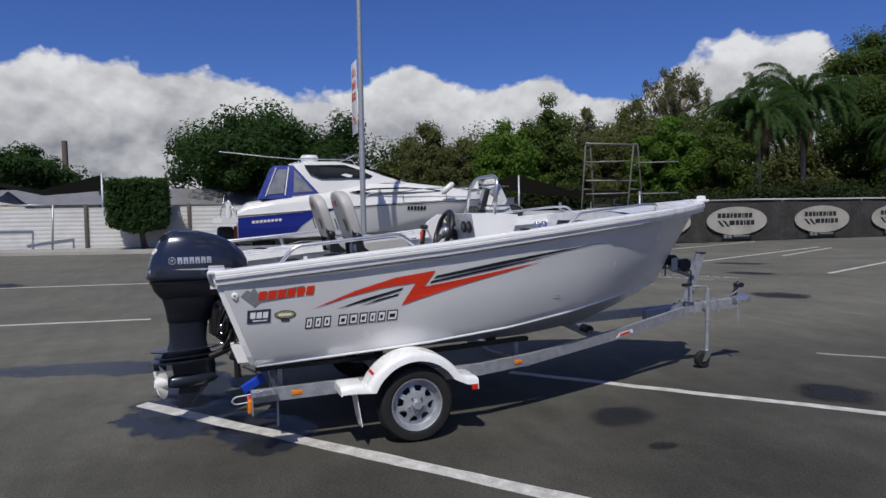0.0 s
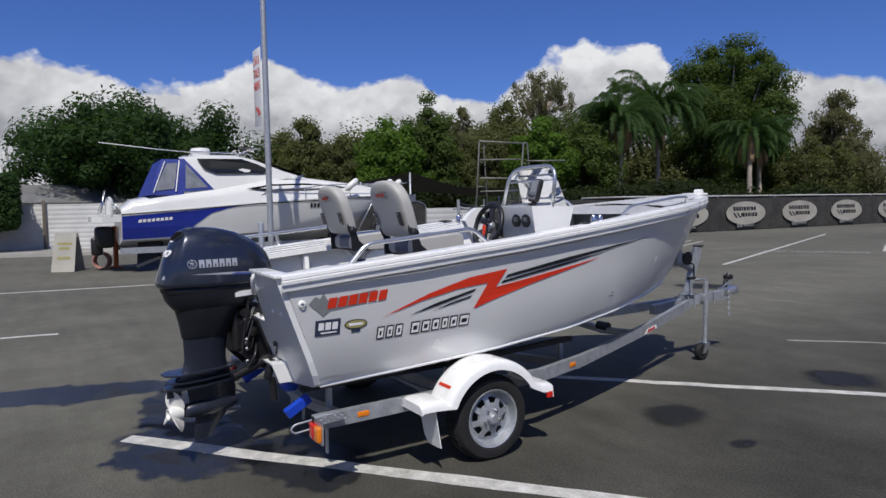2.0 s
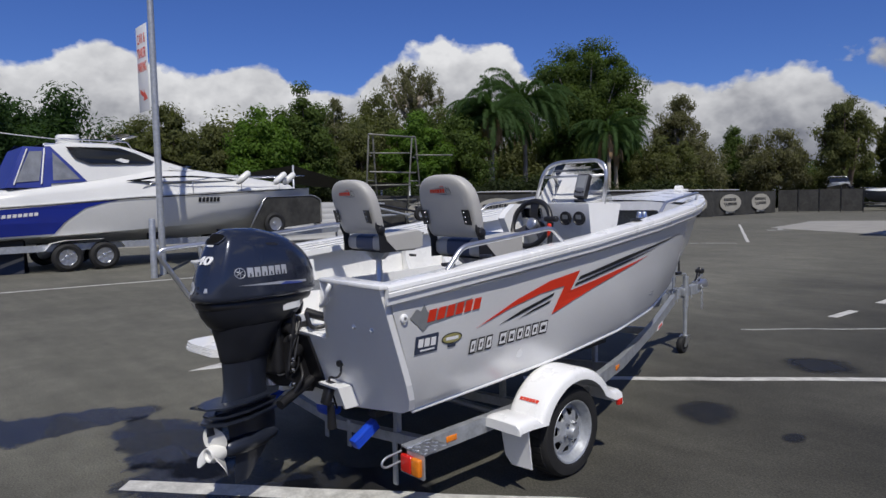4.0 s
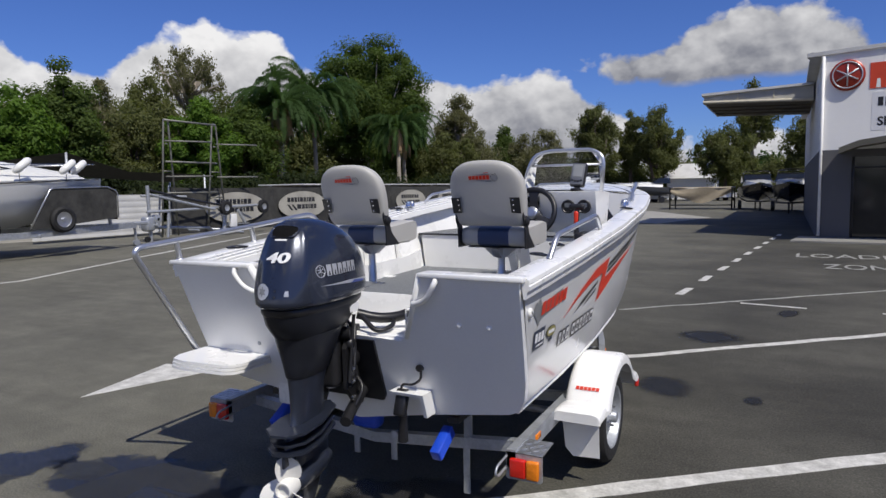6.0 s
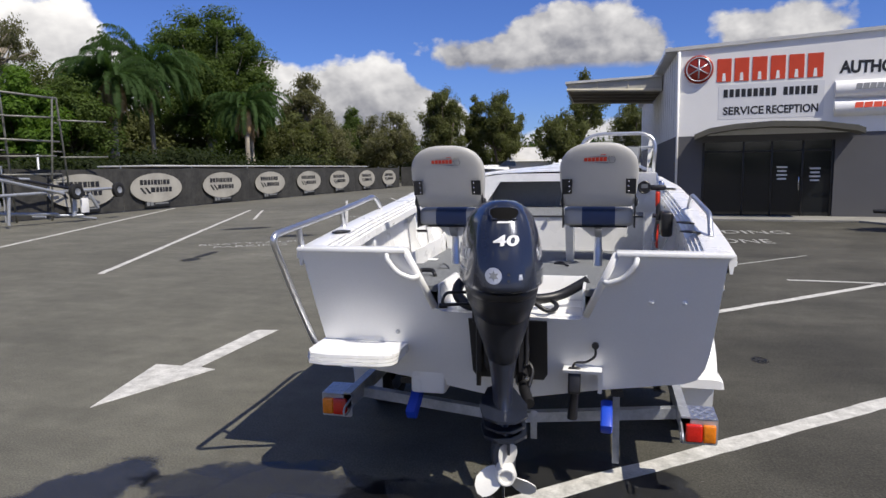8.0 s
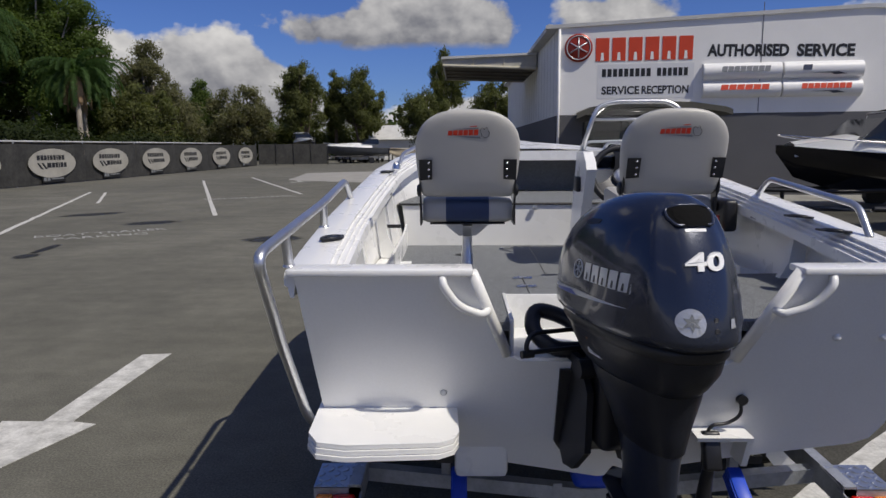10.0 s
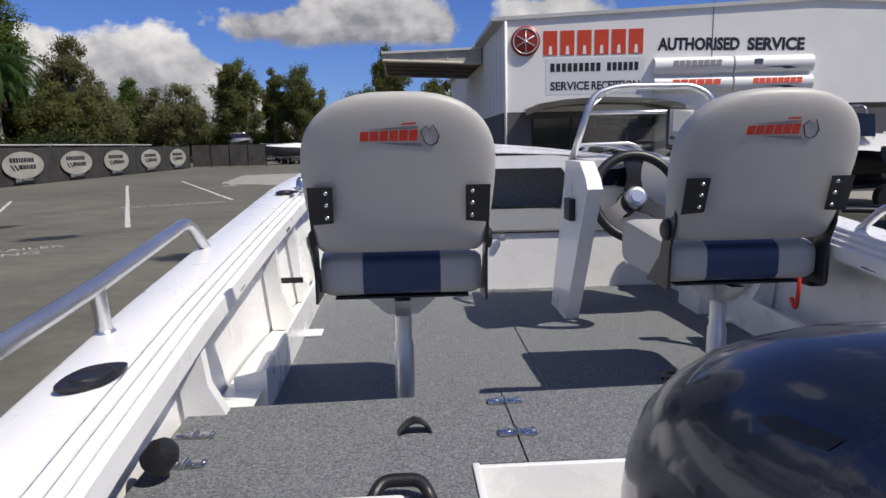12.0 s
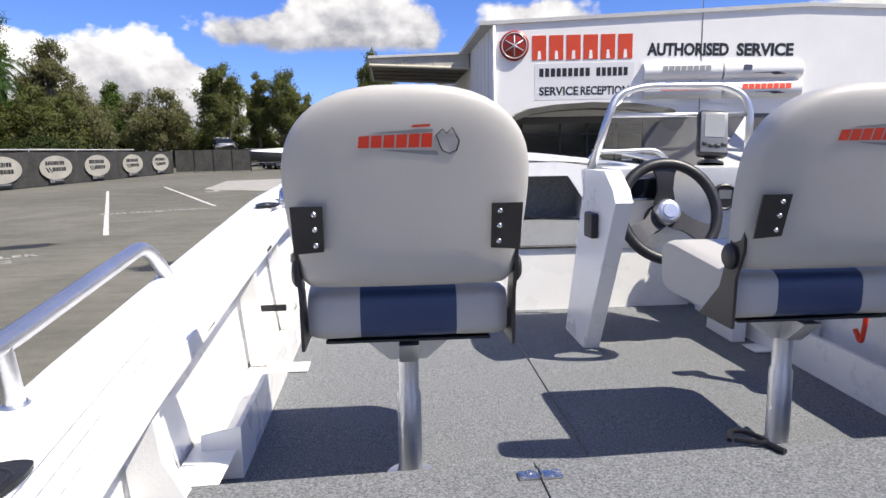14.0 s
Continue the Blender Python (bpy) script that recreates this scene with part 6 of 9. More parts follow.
    for i in range(5):
        for j in range(6):
            cx, cy = LX - 0.07 + 0.028 * j, 0.215 + 0.031 * i
            mm = Matrix.Translation((s * cx, cy, 0.4185 + (cy - 0.2) * 0.0625)) @ pose(0, 0, 0, 0, 0, 45 if (i + j) % 2 else -45)
            if i == 0 and j == 0:
                hh = B()
                prism(hh, [(-0.014, 0), (0, -0.005), (0.014, 0), (0, 0.005)], lambda u, v, w: Vector((u, v, w)), 0.003)
                lug = part("tread_lug", hh, ALLOY, tb)
                lug.matrix_local = mm
            else:
                o2 = new("tread_lug", lug.data)
                o2.parent = tb
                o2.matrix_local = mm
    h = prism(B(), [(LX - 0.086, 0.417), (LX + 0.086, 0.417), (LX + 0.086, 0.3), (LX + 0.078, 0.292), (LX - 0.078, 0.29), (LX - 0.086, 0.298)], lambda u, v, w: Vector((s * u, 0.2 + w, v)), 0.006)
    part("back_plate", h, GALV, tb, "", 40)
    h = B()
    box(h, (s * (LX - 0.024), 0.187, 0.352), (0.078, 0.028, 0.088), 0.009, None, 3)
    part("stop_lens", h, REDLENS, tb, "red stop lens", 40)
    h = B()
    box(h, (s * (LX + 0.046), 0.187, 0.352), (0.06, 0.028, 0.088), 0.009, None, 3)
    part("turn_lens", h, AMBER, tb, "amber turn lens", 40)
    h = B()
    tube(h, rounded([(s * 0.85, 0.24, 0.4), (s * 0.845, 0.1, 0.385), (s * 0.845, 0.075, 0.36), (s * 0.845, 0.1, 0.335), (s * 0.85, 0.24, 0.35)], 0.03), 0.006, 8)
    part("tie_loop", h, GALV, trailer, "", 60)
    for y in (0.5, 2.2):
        h = B()
        xx = 0.893 if y < 1 else 0.805
        box(h, (s * xx, y, rz(y) - 0.042), (0.008, 0.075, 0.032), 0.004, pose(0, 0, 0, 0, 0, 0 if y < 1 else s * 15))
        part("reflector", h, AMBER, trailer, "amber side reflector", 40)
    h = B()
    prism(h, [(3.28, 0.475), (3.52, 0.498), (3.5, 0.53), (3.33, 0.515)], lambda u, v, w: Vector((s * (0.437 - (u - 3.4) * 0.317 + 0.03 + w), u, v)), 0.002)
    part("maker_mark", h, DECAL_WHITE, trailer, "white oval maker's plate")
    h = B()
    prism(h, [(3.33, 0.487), (3.47, 0.5), (3.465, 0.518), (3.34, 0.506)], lambda u, v, w: Vector((s * (0.437 - (u - 3.4) * 0.317 + 0.033 + w), u, v)), 0.002)
    part("maker_mark", h, DECAL_RED, trailer, "")

# winch post, winch, jockey wheel
def square_bar(h, pts, a):
    rows = []
    for i, p in enumerate(pts):
        d = (Vector(pts[min(i + 1, len(pts) - 1)]) - Vector(pts[max(i - 1, 0)])).normalized()
        n = d.cross(Vector((1, 0, 0))).normalized()
        rows.append([Vector(p) + Vector((x * a, 0, 0)) + n * (q * a) for x, q in ((1, 1), (-1, 1), (-1, -1), (1, -1))])
    return loft(h, rows, close=True, cap=True)


post = part("winch_post", square_bar(B(), [(0, 4.44, 0.63), (0, 4.52, 0.88), (0, 4.615, 1.14)], 0.03), GALV, trailer, "galvanised winch post", 40)
part("post_cap", box(B(), (0, 4.618, 1.147), (0.075, 0.07, 0.016), 0.004), BLACKP, post, "black plastic post cap", 40)
part("snub_arm", square_bar(B(), [(0, 4.55, 0.91), (0, 4.4, 0.965), (0, 4.24, 1.02)], 0.024), GALV, post, "galvanised snubber arm", 40)
bm = B()
box(bm, (0, 4.445, 0.67), (0.12, 0.1, 0.012), 0.003)
part("post_foot", bm, GALV, post, "", 40)
for y in (4.34, 4.4, 4.5, 4.62, 4.8):
    bm = tube(B(), rounded([(-0.055, y, rz(y) - 0.1), (-0.055, y, rz(y) + 0.02), (0.055, y, rz(y) + 0.02), (0.055, y, rz(y) - 0.1)], 0.01), 0.006, 6)
    part("u_bolt", bm, GALV, trailer, "galvanised U-bolt on the drawbar", 50)
for x in (-0.055, 0.055):
    h = prism(B(), [(4.3, 0.97), (4.5, 0.93), (4.49, 1.05), (4.43, 1.1), (4.35, 1.09)], lambda u, v, w: Vector((x + w, u, v)), 0.006)
    part("winch_plate", h, GALV, trailer, "galvanised winch side plate", 40)
bm = B()
cyl(bm, (-0.05, 4.41, 1.03), (0.05, 4.41, 1.03), 0.055, None, 20)
part("strap_drum", bm, GREYHULL, trailer, "drum of grey webbing strap", 50)
bm = lathe(B(), [(0.0, 0.01), (0.065, 0.01), (0.065, 0.0), (0.0, 0.0)], Matrix.Translation((0.066, 4.37, 1.04)) @ pose(0, 0, 0, 0, 90), 24)
part("winch_gear", bm, BLACKP, trailer, "black winch gear", 50)
bm = B()
tube(bm, rounded([(0.07, 4.4, 0.99), (0.12, 4.4, 0.985), (0.125, 4.395, 0.86), (0.16, 4.38, 0.855), (0.16, 4.3, 0.855)], 0.02), 0.009, 8)
tube(bm, [(0.16, 4.36, 0.855), (0.16, 4.27, 0.855)], 0.016, 10)
part("winch_handle", bm, BLACKP, trailer, "black cranked winch handle", 50)
bm = B()
cyl(bm, (-0.07, 4.235, 1.09), (0.07, 4.235, 1.09), 0.055, None, 20)
part("bow_roller", bm, BLACKP, trailer, "black rubber bow roller", 50)
bm = B()
for x in (-0.08, 0.08):
    prism(bm, [(4.2, 1.11), (4.27, 1.12), (4.27, 1.0), (4.2, 0.99)], lambda u, v, w: Vector((x + w, u, v)), 0.006)
tube(bm, rounded([(0.0, 4.2, 1.02), (0.02, 4.17, 0.97), (0.0, 4.19, 0.93), (-0.02, 4.21, 0.97)], 0.02), 0.009, 8)
part("roller_bracket", bm, GALV, trailer, "galvanised roller bracket with a safety hook", 50)
bm = B()
tube(bm, [(0.07, 4.645, 0.79), (0.07, 4.645, 0.47)], 0.028, 12)
tube(bm, [(0.07, 4.645, 0.5), (0.07, 4.64, 0.17)], 0.021, 12)
tube(bm, rounded([(0.07, 4.645, 0.78), (0.07, 4.645, 0.815), (0.07, 4.52, 0.82)], 0.02), 0.009, 8)
tube(bm, [(0.07, 4.54, 0.82), (0.07, 4.47, 0.82)], 0.013, 8)
box(bm, (0.045, 4.645, 0.62), (0.07, 0.075, 0.09), 0.01)
part("jockey_post", bm, GALV, trailer, "galvanised jockey post", 50)
bm = lathe(B(), [(0.02, -0.025), (0.045, -0.02), (0.05, -0.03), (0.075, -0.028), (0.085, -0.012), (0.085, 0.012), (0.075, 0.028), (0.05, 0.03), (0.045, 0.02), (0.02, 0.025)], Matrix.Translation((0.07, 4.58, 0.086)) @ pose(0, 0, 0, 0, 90), 28)
part("jockey_wheel", bm, RUBBER, trailer, "small black jockey wheel", 50)
bm = B()
for x in (0.03, 0.102):
    prism(bm, [(4.56, 0.07), (4.6, 0.07), (4.67, 0.16), (4.64, 0.185), (4.6, 0.17)], lambda u, v, w: Vector((x + w, u, v)), 0.008)
box(bm, (0.07, 4.64, 0.172), (0.08, 0.06, 0.01), 0.003)
part("jockey_fork", bm, ALLOY, trailer, "bright wheel fork", 40)

# ---- yard fences ----
MESHCLOTH = pbr("black_shade_cloth", (0.032, 0.032, 0.03), 0.85, 0, 0.35, 1.5, 0.02, 6, col2=(0.055, 0.054, 0.05))
PANELWHITE = pbr("cream_banner_vinyl", (0.37, 0.355, 0.31), 0.6, 0, 0.2, 1.2)
SHEETWHITE = pbr("dull_white_sheet", (0.55, 0.55, 0.54), 0.5, 0, 0.12, 1.2, 0.002, 30)
TIMBER = pbr("grey_timber", (0.12, 0.1, 0.08), 0.85, 0, 0.3, 5, 0.004, 40)
TINROOF = pbr("weathered_tin_roof", (0.25, 0.25, 0.25), 0.5, 0.3, 0.2, 1.5, 0.003, 20)
CANVAS_BLUE = pbr("royal_blue_canvas", (0.012, 0.03, 0.24), 0.6, 0, 0.15, 3, 0.004, 40)
GEL_BLUE = pbr("royal_blue_gelcoat", (0.008, 0.025, 0.28), 0.2, 0, 0.1, 1, coat=0.5)
GEL_WHITE = pbr("white_gelcoat", (0.72, 0.72, 0.7), 0.25, 0, 0.05, 1, 0.001, 30, 0.4)
ORANGE = pbr("rusty_orange_paint", (0.45, 0.11, 0.02), 0.6, 0, 0.2, 5)
BEIGE = pbr("beige_tarpaulin", (0.33, 0.28, 0.2), 0.85, 0, 0.15, 1.5, 0.02, 8)
DARKHULL = pbr("black_gelcoat", (0.012, 0.012, 0.014), 0.2, 0, 0.2, 1, coat=0.4)
GREYWALL = pbr("charcoal_wall_paint", (0.1, 0.1, 0.108), 0.7, 0, 0.08, 1.0, 0.002, 30)
WALLWHITE = pbr("white_wall_paint", (0.82, 0.815, 0.8), 0.6, 0, 0.04, 0.8, 0.002, 25)
SIGNRED = pbr("red_sign_letters", (0.62, 0.06, 0.02), 0.45, 0, 0.06, 3)
SIGNBLACK = pbr("black_sign_letters", (0.015, 0.016, 0.02), 0.5, 0, 0.1, 3)


def fx(y):
    return -19.5 + 0.03 * (y - 19)


banner_fence = thing("banner_fence", pose(-19.5, 16.2, 0), "black shade-cloth fence hung with white oval banners", "fence")
banner_fence.matrix_world = Matrix()
ends = [15.6, 21.2, 26.0, 31.0, 36.0, 41.0, 46.2, 51.6, 57.0]
logos = [18.9, 23.2, 28.3, 33.2, 38.25, 43.2, 48.6, 53.9]
for k, (a, b) in enumerate(zip(ends[:-1], ends[1:])):
    rows = []
    for y in np.linspace(a, b, 15):
        u = (y - a) / (b - a)
        sag = 0.05 * math.sin(math.pi * u)
        row = []
        for j in range(6):
            z = 0.04 + (1.86 - sag - 0.04) * j / 5
            bul = 0.06 * math.sin(math.pi * u) * math.sin(math.pi * j / 5) + 0.025 * noise.noise(Vector((y * 1.3, z * 1.5, k)))
            row.append(Vector((fx(y) + bul, y, z)))
        rows.append(row)
    part("mesh_panel", loft(B(), rows), MESHCLOTH, banner_fence, "black shade-cloth panel", 180)
for y in ends:
    h = B()
    tube(h, [(fx(y) - 0.06, y, 0), (fx(y) - 0.06, y, 1.95)], 0.03, 10)
    part("post", h, GALV, banner_fence, "galvanised fence post", 60)
for k, y in enumerate(logos):
    h = B()
    off = 0.11

    def on_f(u, v, w, y=y):
        return Vector((fx(y + u) + off + w, y + u, v))

    prism(h, [(a, 0.98 + b) for a, b in oval(1.72, 0.66, 30)], on_f, 0.006)
    bn = part("oval_banner", h, PANELWHITE, banner_fence, "white oval banner")
    for r, (z, ws) in enumerate(((1.12, (0.2, 0.2, 0.17, 0.13, 0.2, 0.18, 0.09, 0.2, 0.2)), (0.78, (0.3, 0.2, 0.17, 0.1, 0.2, 0.2)))):
        u = -1.12 if r == 0 else -0.45
        for w in ws:
            h = B()
            prism(h, [(u, z), (u + w, z), (u + w, z + 0.22), (u, z + 0.22)], lambda a, b, c: on_f(a, b, 0.008 + c), 0.003)
            part("word_bar", h, SIGNBLACK, bn)
            u += w + 0.05
    for q in (0, 0.3):
        h = B()
        prism(h, [(-1.15 + q, 1.0), (-1.0 + q, 1.0), (-0.72 + q, 0.72), (-0.87 + q, 0.72)], lambda a, b, c: on_f(a, b, 0.008 + c), 0.003)
        part("mark_stroke", h, SIGNBLACK, bn)
    h = B()
    prism(h, [(-0.85, 0.12), (0.85, 0.12), (0.85, 0.42), (-0.85, 0.42)], lambda a, b, c: on_f(a, b, -0.015 + c), 0.006)
    ps = part("lower_panel", h, DECAL_BLACK, bn, "small dark panel under the oval")
    for i, (u, w) in enumerate(((-0.75, 0.2), (-0.5, 0.2), (-0.2, 0.9))):
        h = B()
        zz = (0.18, 0.36) if i < 2 else (0.24, 0.3)
        prism(h, [(u, zz[0]), (u + w, zz[0]), (u + w, zz[1]), (u, zz[1])], lambda a, b, c: on_f(a, b, -0.006 + c), 0.003)
        part("word_bar", h, DECAL_GREY, ps)

# gate in dark mesh past the banners
gate = thing("mesh_gate", Matrix(), "dark mesh yard gate standing closed", "gate")
for k in range(4):
    a, b = (fx(57.2) + 1.5 * k, 57.6 + 0.35 * k), (fx(57.2) + 1.5 * (k + 1) - 0.1, 57.6 + 0.35 * (k + 1))
    h = B()
    rows = [[Vector((a[0] + (b[0] - a[0]) * u, a[1] + (b[1] - a[1]) * u, z)) for z in (0.1, 1.0, 1.9)] for u in (0, 0.5, 1)]
    loft(h, rows)
    part("mesh_panel", h, MESHCLOTH, gate, "", 180)
    h = B()
    tube(h, [(b[0] + 0.05, b[1], 0), (b[0] + 0.05, b[1], 2.0)], 0.04, 8)
    part("post", h, BLACKP, gate, "", 60)


def wx(y):
    return -28.2 + 0.3 * y


# white corrugated boundary fence
sheet_fence = thing("sheet_fence", Matrix(), "white horizontally ribbed metal sheet fence with dark posts", "fence")
for k in range(7):
    a = -24.0 + 4.6 * k
    rows = []
    for j in range(61):
        z = 0.12 + 1.95 * j / 60
        rows.append([Vector((wx(y) + 0.016 * abs(math.cos(j * 3.1416 / 6)) ** 0.5, y, z)) for y in (a, a + 4.56)])
    part("ribbed_sheet", loft(B(), rows), SHEETWHITE, sheet_fence, "white ribbed sheet", 50)
    h = B()
    box(h, (wx(a) + 0.1, a, 1.1), (0.12, 0.14, 2.25), 0.01)
    part("post", h, TIMBER, sheet_fence, "dark timber post", 40)
kerb_p = B()
rows = [[Vector((wx(y) + dx, y, z)) for dx, z in ((3.0, 0.0), (2.98, 0.13), (2.8, 0.15), (0.1, 0.16))] for y in (-40, -20, 0, 6, 12)]
tagged(part("kerb", loft(kerb_p, rows), CONCRETE, None, "", 40), "pale concrete kerb and strip below the sheet fence", "kerb", kind="structure")


# ---- trees ----
BARK = pbr("grey_brown_bark", (0.11, 0.085, 0.065), 0.9, 0, 0.35, 3, 0.02, 12)
PALE_BARK = pbr("pale_smooth_bark", (0.34, 0.3, 0.25), 0.8, 0, 0.25, 2, 0.01, 10)
LEAF_DARK = leafy("dark_glossy_leaves", (0.042, 0.08, 0.026))
LEAF_MID = leafy("mid_green_leaves", (0.085, 0.125, 0.034))
LEAF_BRIGHT = leafy("bright_green_leaves", (0.1, 0.175, 0.03))
LEAF_OLIVE = leafy("olive_gum_leaves", (0.118, 0.13, 0.052))
LEAF_GREY = leafy("grey_green_leaves", (0.15, 0.148, 0.082))
LEAF_PALM = leafy("palm_leaflets", (0.055, 0.1, 0.032))
# leaf colour darkened to stand for the shade of the trees above
LEAF_SHADE = leafy("shaded_undergrowth_leaves", (0.035, 0.048, 0.02))
LEAF_DEAD = leafy("dead_brown_fronds", (0.3, 0.21, 0.13), 0.2)
rng = np.random.default_rng(7)


def leaf_mass(name, centres, radii, per, size, mat, parent, label="", flat=0.75, droop=0.0):
    """Clumps of small four-cornered leaves scattered near the surface of many lobes."""
    per, size = int(per * 2.5), size * 0.6
    C = np.repeat(np.asarray(centres, float), per, axis=0)
    R = np.repeat(np.asarray(radii, float), per)
    n = len(C)
    d = rng.normal(size=(n, 3))
    d /= np.linalg.norm(d, axis=1)[:, None]
    r = R * np.where(rng.uniform(size=n) < 0.12, rng.uniform(1.0, 1.15 + 0.7 * droop, n), rng.uniform(0.1, 1.1, n) ** 0.6)
    p = C + d * r[:, None] * np.array([1, 1, flat])
    p[:, 2] -= droop * rng.uniform(0, 1, n) * R
    up = d + np.array([0, 0, 0.45])
    a = rng.normal(size=(n, 3))
    a -= up * (0.72 * (a * up).sum(1) / (up * up).sum(1))[:, None]
    a[:, 2] -= 2.2 * droop  # gum leaves hang
    a /= np.linalg.norm(a, axis=1)[:, None]
    b = np.cross(a, up + rng.normal(scale=0.45, size=(n, 3)))
    b /= np.linalg.norm(b, axis=1)[:, None] + 1e-9
    s = size * rng.uniform(0.6, 1.4, n)[:, None]
    v = np.stack([p - a * s, p + b * s * 0.42, p + a * s, p - b * s * 0.42], 1).reshape(-1, 3)
    me = bpy.data.meshes.new(name)
    me.vertices.add(4 * n)
    me.vertices.foreach_set("co", v.astype(np.float32).ravel())
    me.loops.add(4 * n)
    me.loops.foreach_set("vertex_index", np.arange(4 * n, dtype=np.int32))
    me.polygons.add(n)
    me.polygons.foreach_set("loop_start", np.arange(0, 4 * n, 4, dtype=np.int32))
    me.update(calc_edges=True)
    me.materials.append(mat)
    ob = new(name, me)
    ob.parent = parent
    if label:
        ob["label"] = label
    return ob


def tree(x, y, top, width, label, leaf=LEAF_MID, trunk_h=None, lobes=26, lobe_r=None, per=230, size=0.22, bark=BARK, seed=1, open_=0.0, spread=1.0, name="tree", stems=1):
    g = np.random.default_rng(seed)
    o = thing(name, pose(x, y, 0), label, "tree")
    trunk_h = trunk_h if trunk_h is not None else top * 0.35
    cr = (top - trunk_h) / 2
    cz = trunk_h + cr
    hw = width / 2
    lr = (lobe_r or 0.32 * min(hw, cr) * 1.15) * 0.76
    lobes, per = (int(lobes * 3.4), int(per * 0.36)) if open_ else (int(lobes * 2.3), int(per * 0.52))
    lr *= 0.78 if open_ else 0.92
    cen, rad = [], []
    for i in range(lobes):
        th, ph = g.uniform(0, 6.283), math.acos(g.uniform(-0.85, 1))
        k = g.uniform(0.35, 1.06)
        c = np.array([math.cos(th) * math.sin(ph) * (hw - lr * 0.7) * k * spread, math.sin(th) * math.sin(ph) * (hw - lr * 0.7) * k, cz + math.cos(ph) * (cr - lr * 0.6) * k])
        cen.append(c)
        rad.append(lr * g.uniform(0.55, 1.4))
    cen.append(np.array([g.uniform(-0.2, 0.2) * hw, 0, top - lr * 0.8]))
    rad.append(lr)
    for s in range(stems):
        h = B()
        lean = g.uniform(-0.08, 0.08, 2) * top * (1 + (stems > 1))
        r0 = max(0.08, 0.026 * top) / (1 + 0.4 * (stems > 1))
        pts = [Vector((lean[0] * t + s * 0.3, lean[1] * t, t * cz)) for t in np.linspace(0, 1, 7)]
        tube(h, pts, r0, 8, radii=[r0 * (1.25 if i == 0 else 1) * (1 - 0.6 * i / 6) for i in range(7)])
        part("trunk", h, bark, o, "", 180)
    for i in range(0, len(cen), 2 if open_ else 4):
        t = g.uniform(0.45, 0.9)
        a = Vector((0, 0, trunk_h * 0.6 + t * (cz - trunk_h * 0.6)))
        b = Vector(cen[i])
        m = (a + b) / 2 + Vector((0, 0, -0.06 * (b - a).length))
        h = B()
        q = max(0.025, 0.009 * top)
        tube(h, [a, m, b], q, 6, radii=[q, q * 0.7, q * 0.25])
        part("limb", h, bark, o, "", 180)
    leaf_mass("crown", cen, rad, per, size, leaf, o, "", 0.8 if not open_ else 0.95, open_)
    return o


tree(-46.4, 4.6, 10.2, 17.5, "broad dark green mango tree with a dense round crown", LEAF_DARK, 1.2, 60, 2.1, 420, 0.26, seed=3)
tree(-63, -15.3, 8.4, 9, "dark distant tree beyond the fence", LEAF_DARK, 1.5, 26, 1.6, 260, 0.3, seed=4)
tree(-42.7, 15.7, 8.5, 5.2, "olive green scrub tree with thin foliage", LEAF_OLIVE, 1.0, 24, 1.1, 260, 0.2, seed=5, open_=0.3)
tree(-52.0, 17.3, 8.8, 6.5, "dense olive tree behind the yard", LEAF_OLIVE, 0.8, 26, 1.3, 260, 0.24, seed=25)
tree(-39.8, 17.6, 7.1, 5.6, "dense mid green shrub tree", LEAF_OLIVE, 0.5, 26, 1.1, 280, 0.18, seed=6)
tree(-34.9, 18.7, 7.8, 5.4, "dense bright green bushy tree", LEAF_BRIGHT, 0.5, 30, 1.05, 260, 0.22, seed=7)
tree(-38.8, 24.1, 10.4, 4.8, "tall narrow mid green tree", LEAF_MID, 0.8, 30, 1.05, 280, 0.2, seed=8)
tree(-44.4, 30.4, 10.3, 3.4, "slim open grey-green gum", LEAF_GREY, 2.5, 18, 0.8, 200, 0.2, PALE_BARK, seed=26, open_=0.5)
tree(-38.5, 28.4, 7.8, 5.0, "mixed olive scrub tree", LEAF_OLIVE, 0.6, 26, 1.1, 240, 0.2, seed=9, open_=0.3)
tree(-51.8, 40.7, 13.0, 7.0, "mid green tree with a ragged crown", LEAF_OLIVE, 1.5, 32, 1.3, 240, 0.24, seed=27, open_=0.3)
tree(-53.3, 46.9, 16.7, 9.0, "tall spindly gum with sparse grey-green leaf clumps", LEAF_GREY, 10.0, 24, 0.95, 150, 0.2, PALE_BARK, seed=10, open_=0.7)
tree(-35.9, 31.9, 8.5, 5.8, "bright green mango sapling with big leaves", LEAF_BRIGHT, 0.4, 32, 1.05, 260, 0.25, seed=11)
tree(-36.1, 36.8, 8.3, 6.0, "olive green scrub tree by the palms", LEAF_MID, 0.4, 28, 1.2, 250, 0.22, seed=28)
tree(-40.9, 41.2, 10.2, 6.6, "dark green tree behind the palms", LEAF_OLIVE, 0.6, 30, 1.3, 250, 0.24, seed=12)
tree(-47.8, 45.5, 11.4, 8.0, "dense mid green tree behind the palms", LEAF_MID, 0.8, 32, 1.5, 250, 0.26, seed=29)
tree(-40.5, 61.9, 19.3, 13.5, "large spreading gum tree with a dense olive crown", LEAF_MID, 3.5, 95, 1.9, 400, 0.26, PALE_BARK, seed=13, stems=2)
tree(-34.0, 57.5, 9.0, 8.0, "dark green scrub below the large gum", LEAF_MID, 0.5, 30, 1.4, 250, 0.25, seed=30)
tree(-28.3, 56.3, 7.3, 7.2, "low olive scrub tree", LEAF_OLIVE, 0.5, 28, 1.2, 240, 0.22, seed=14, open_=0.2)
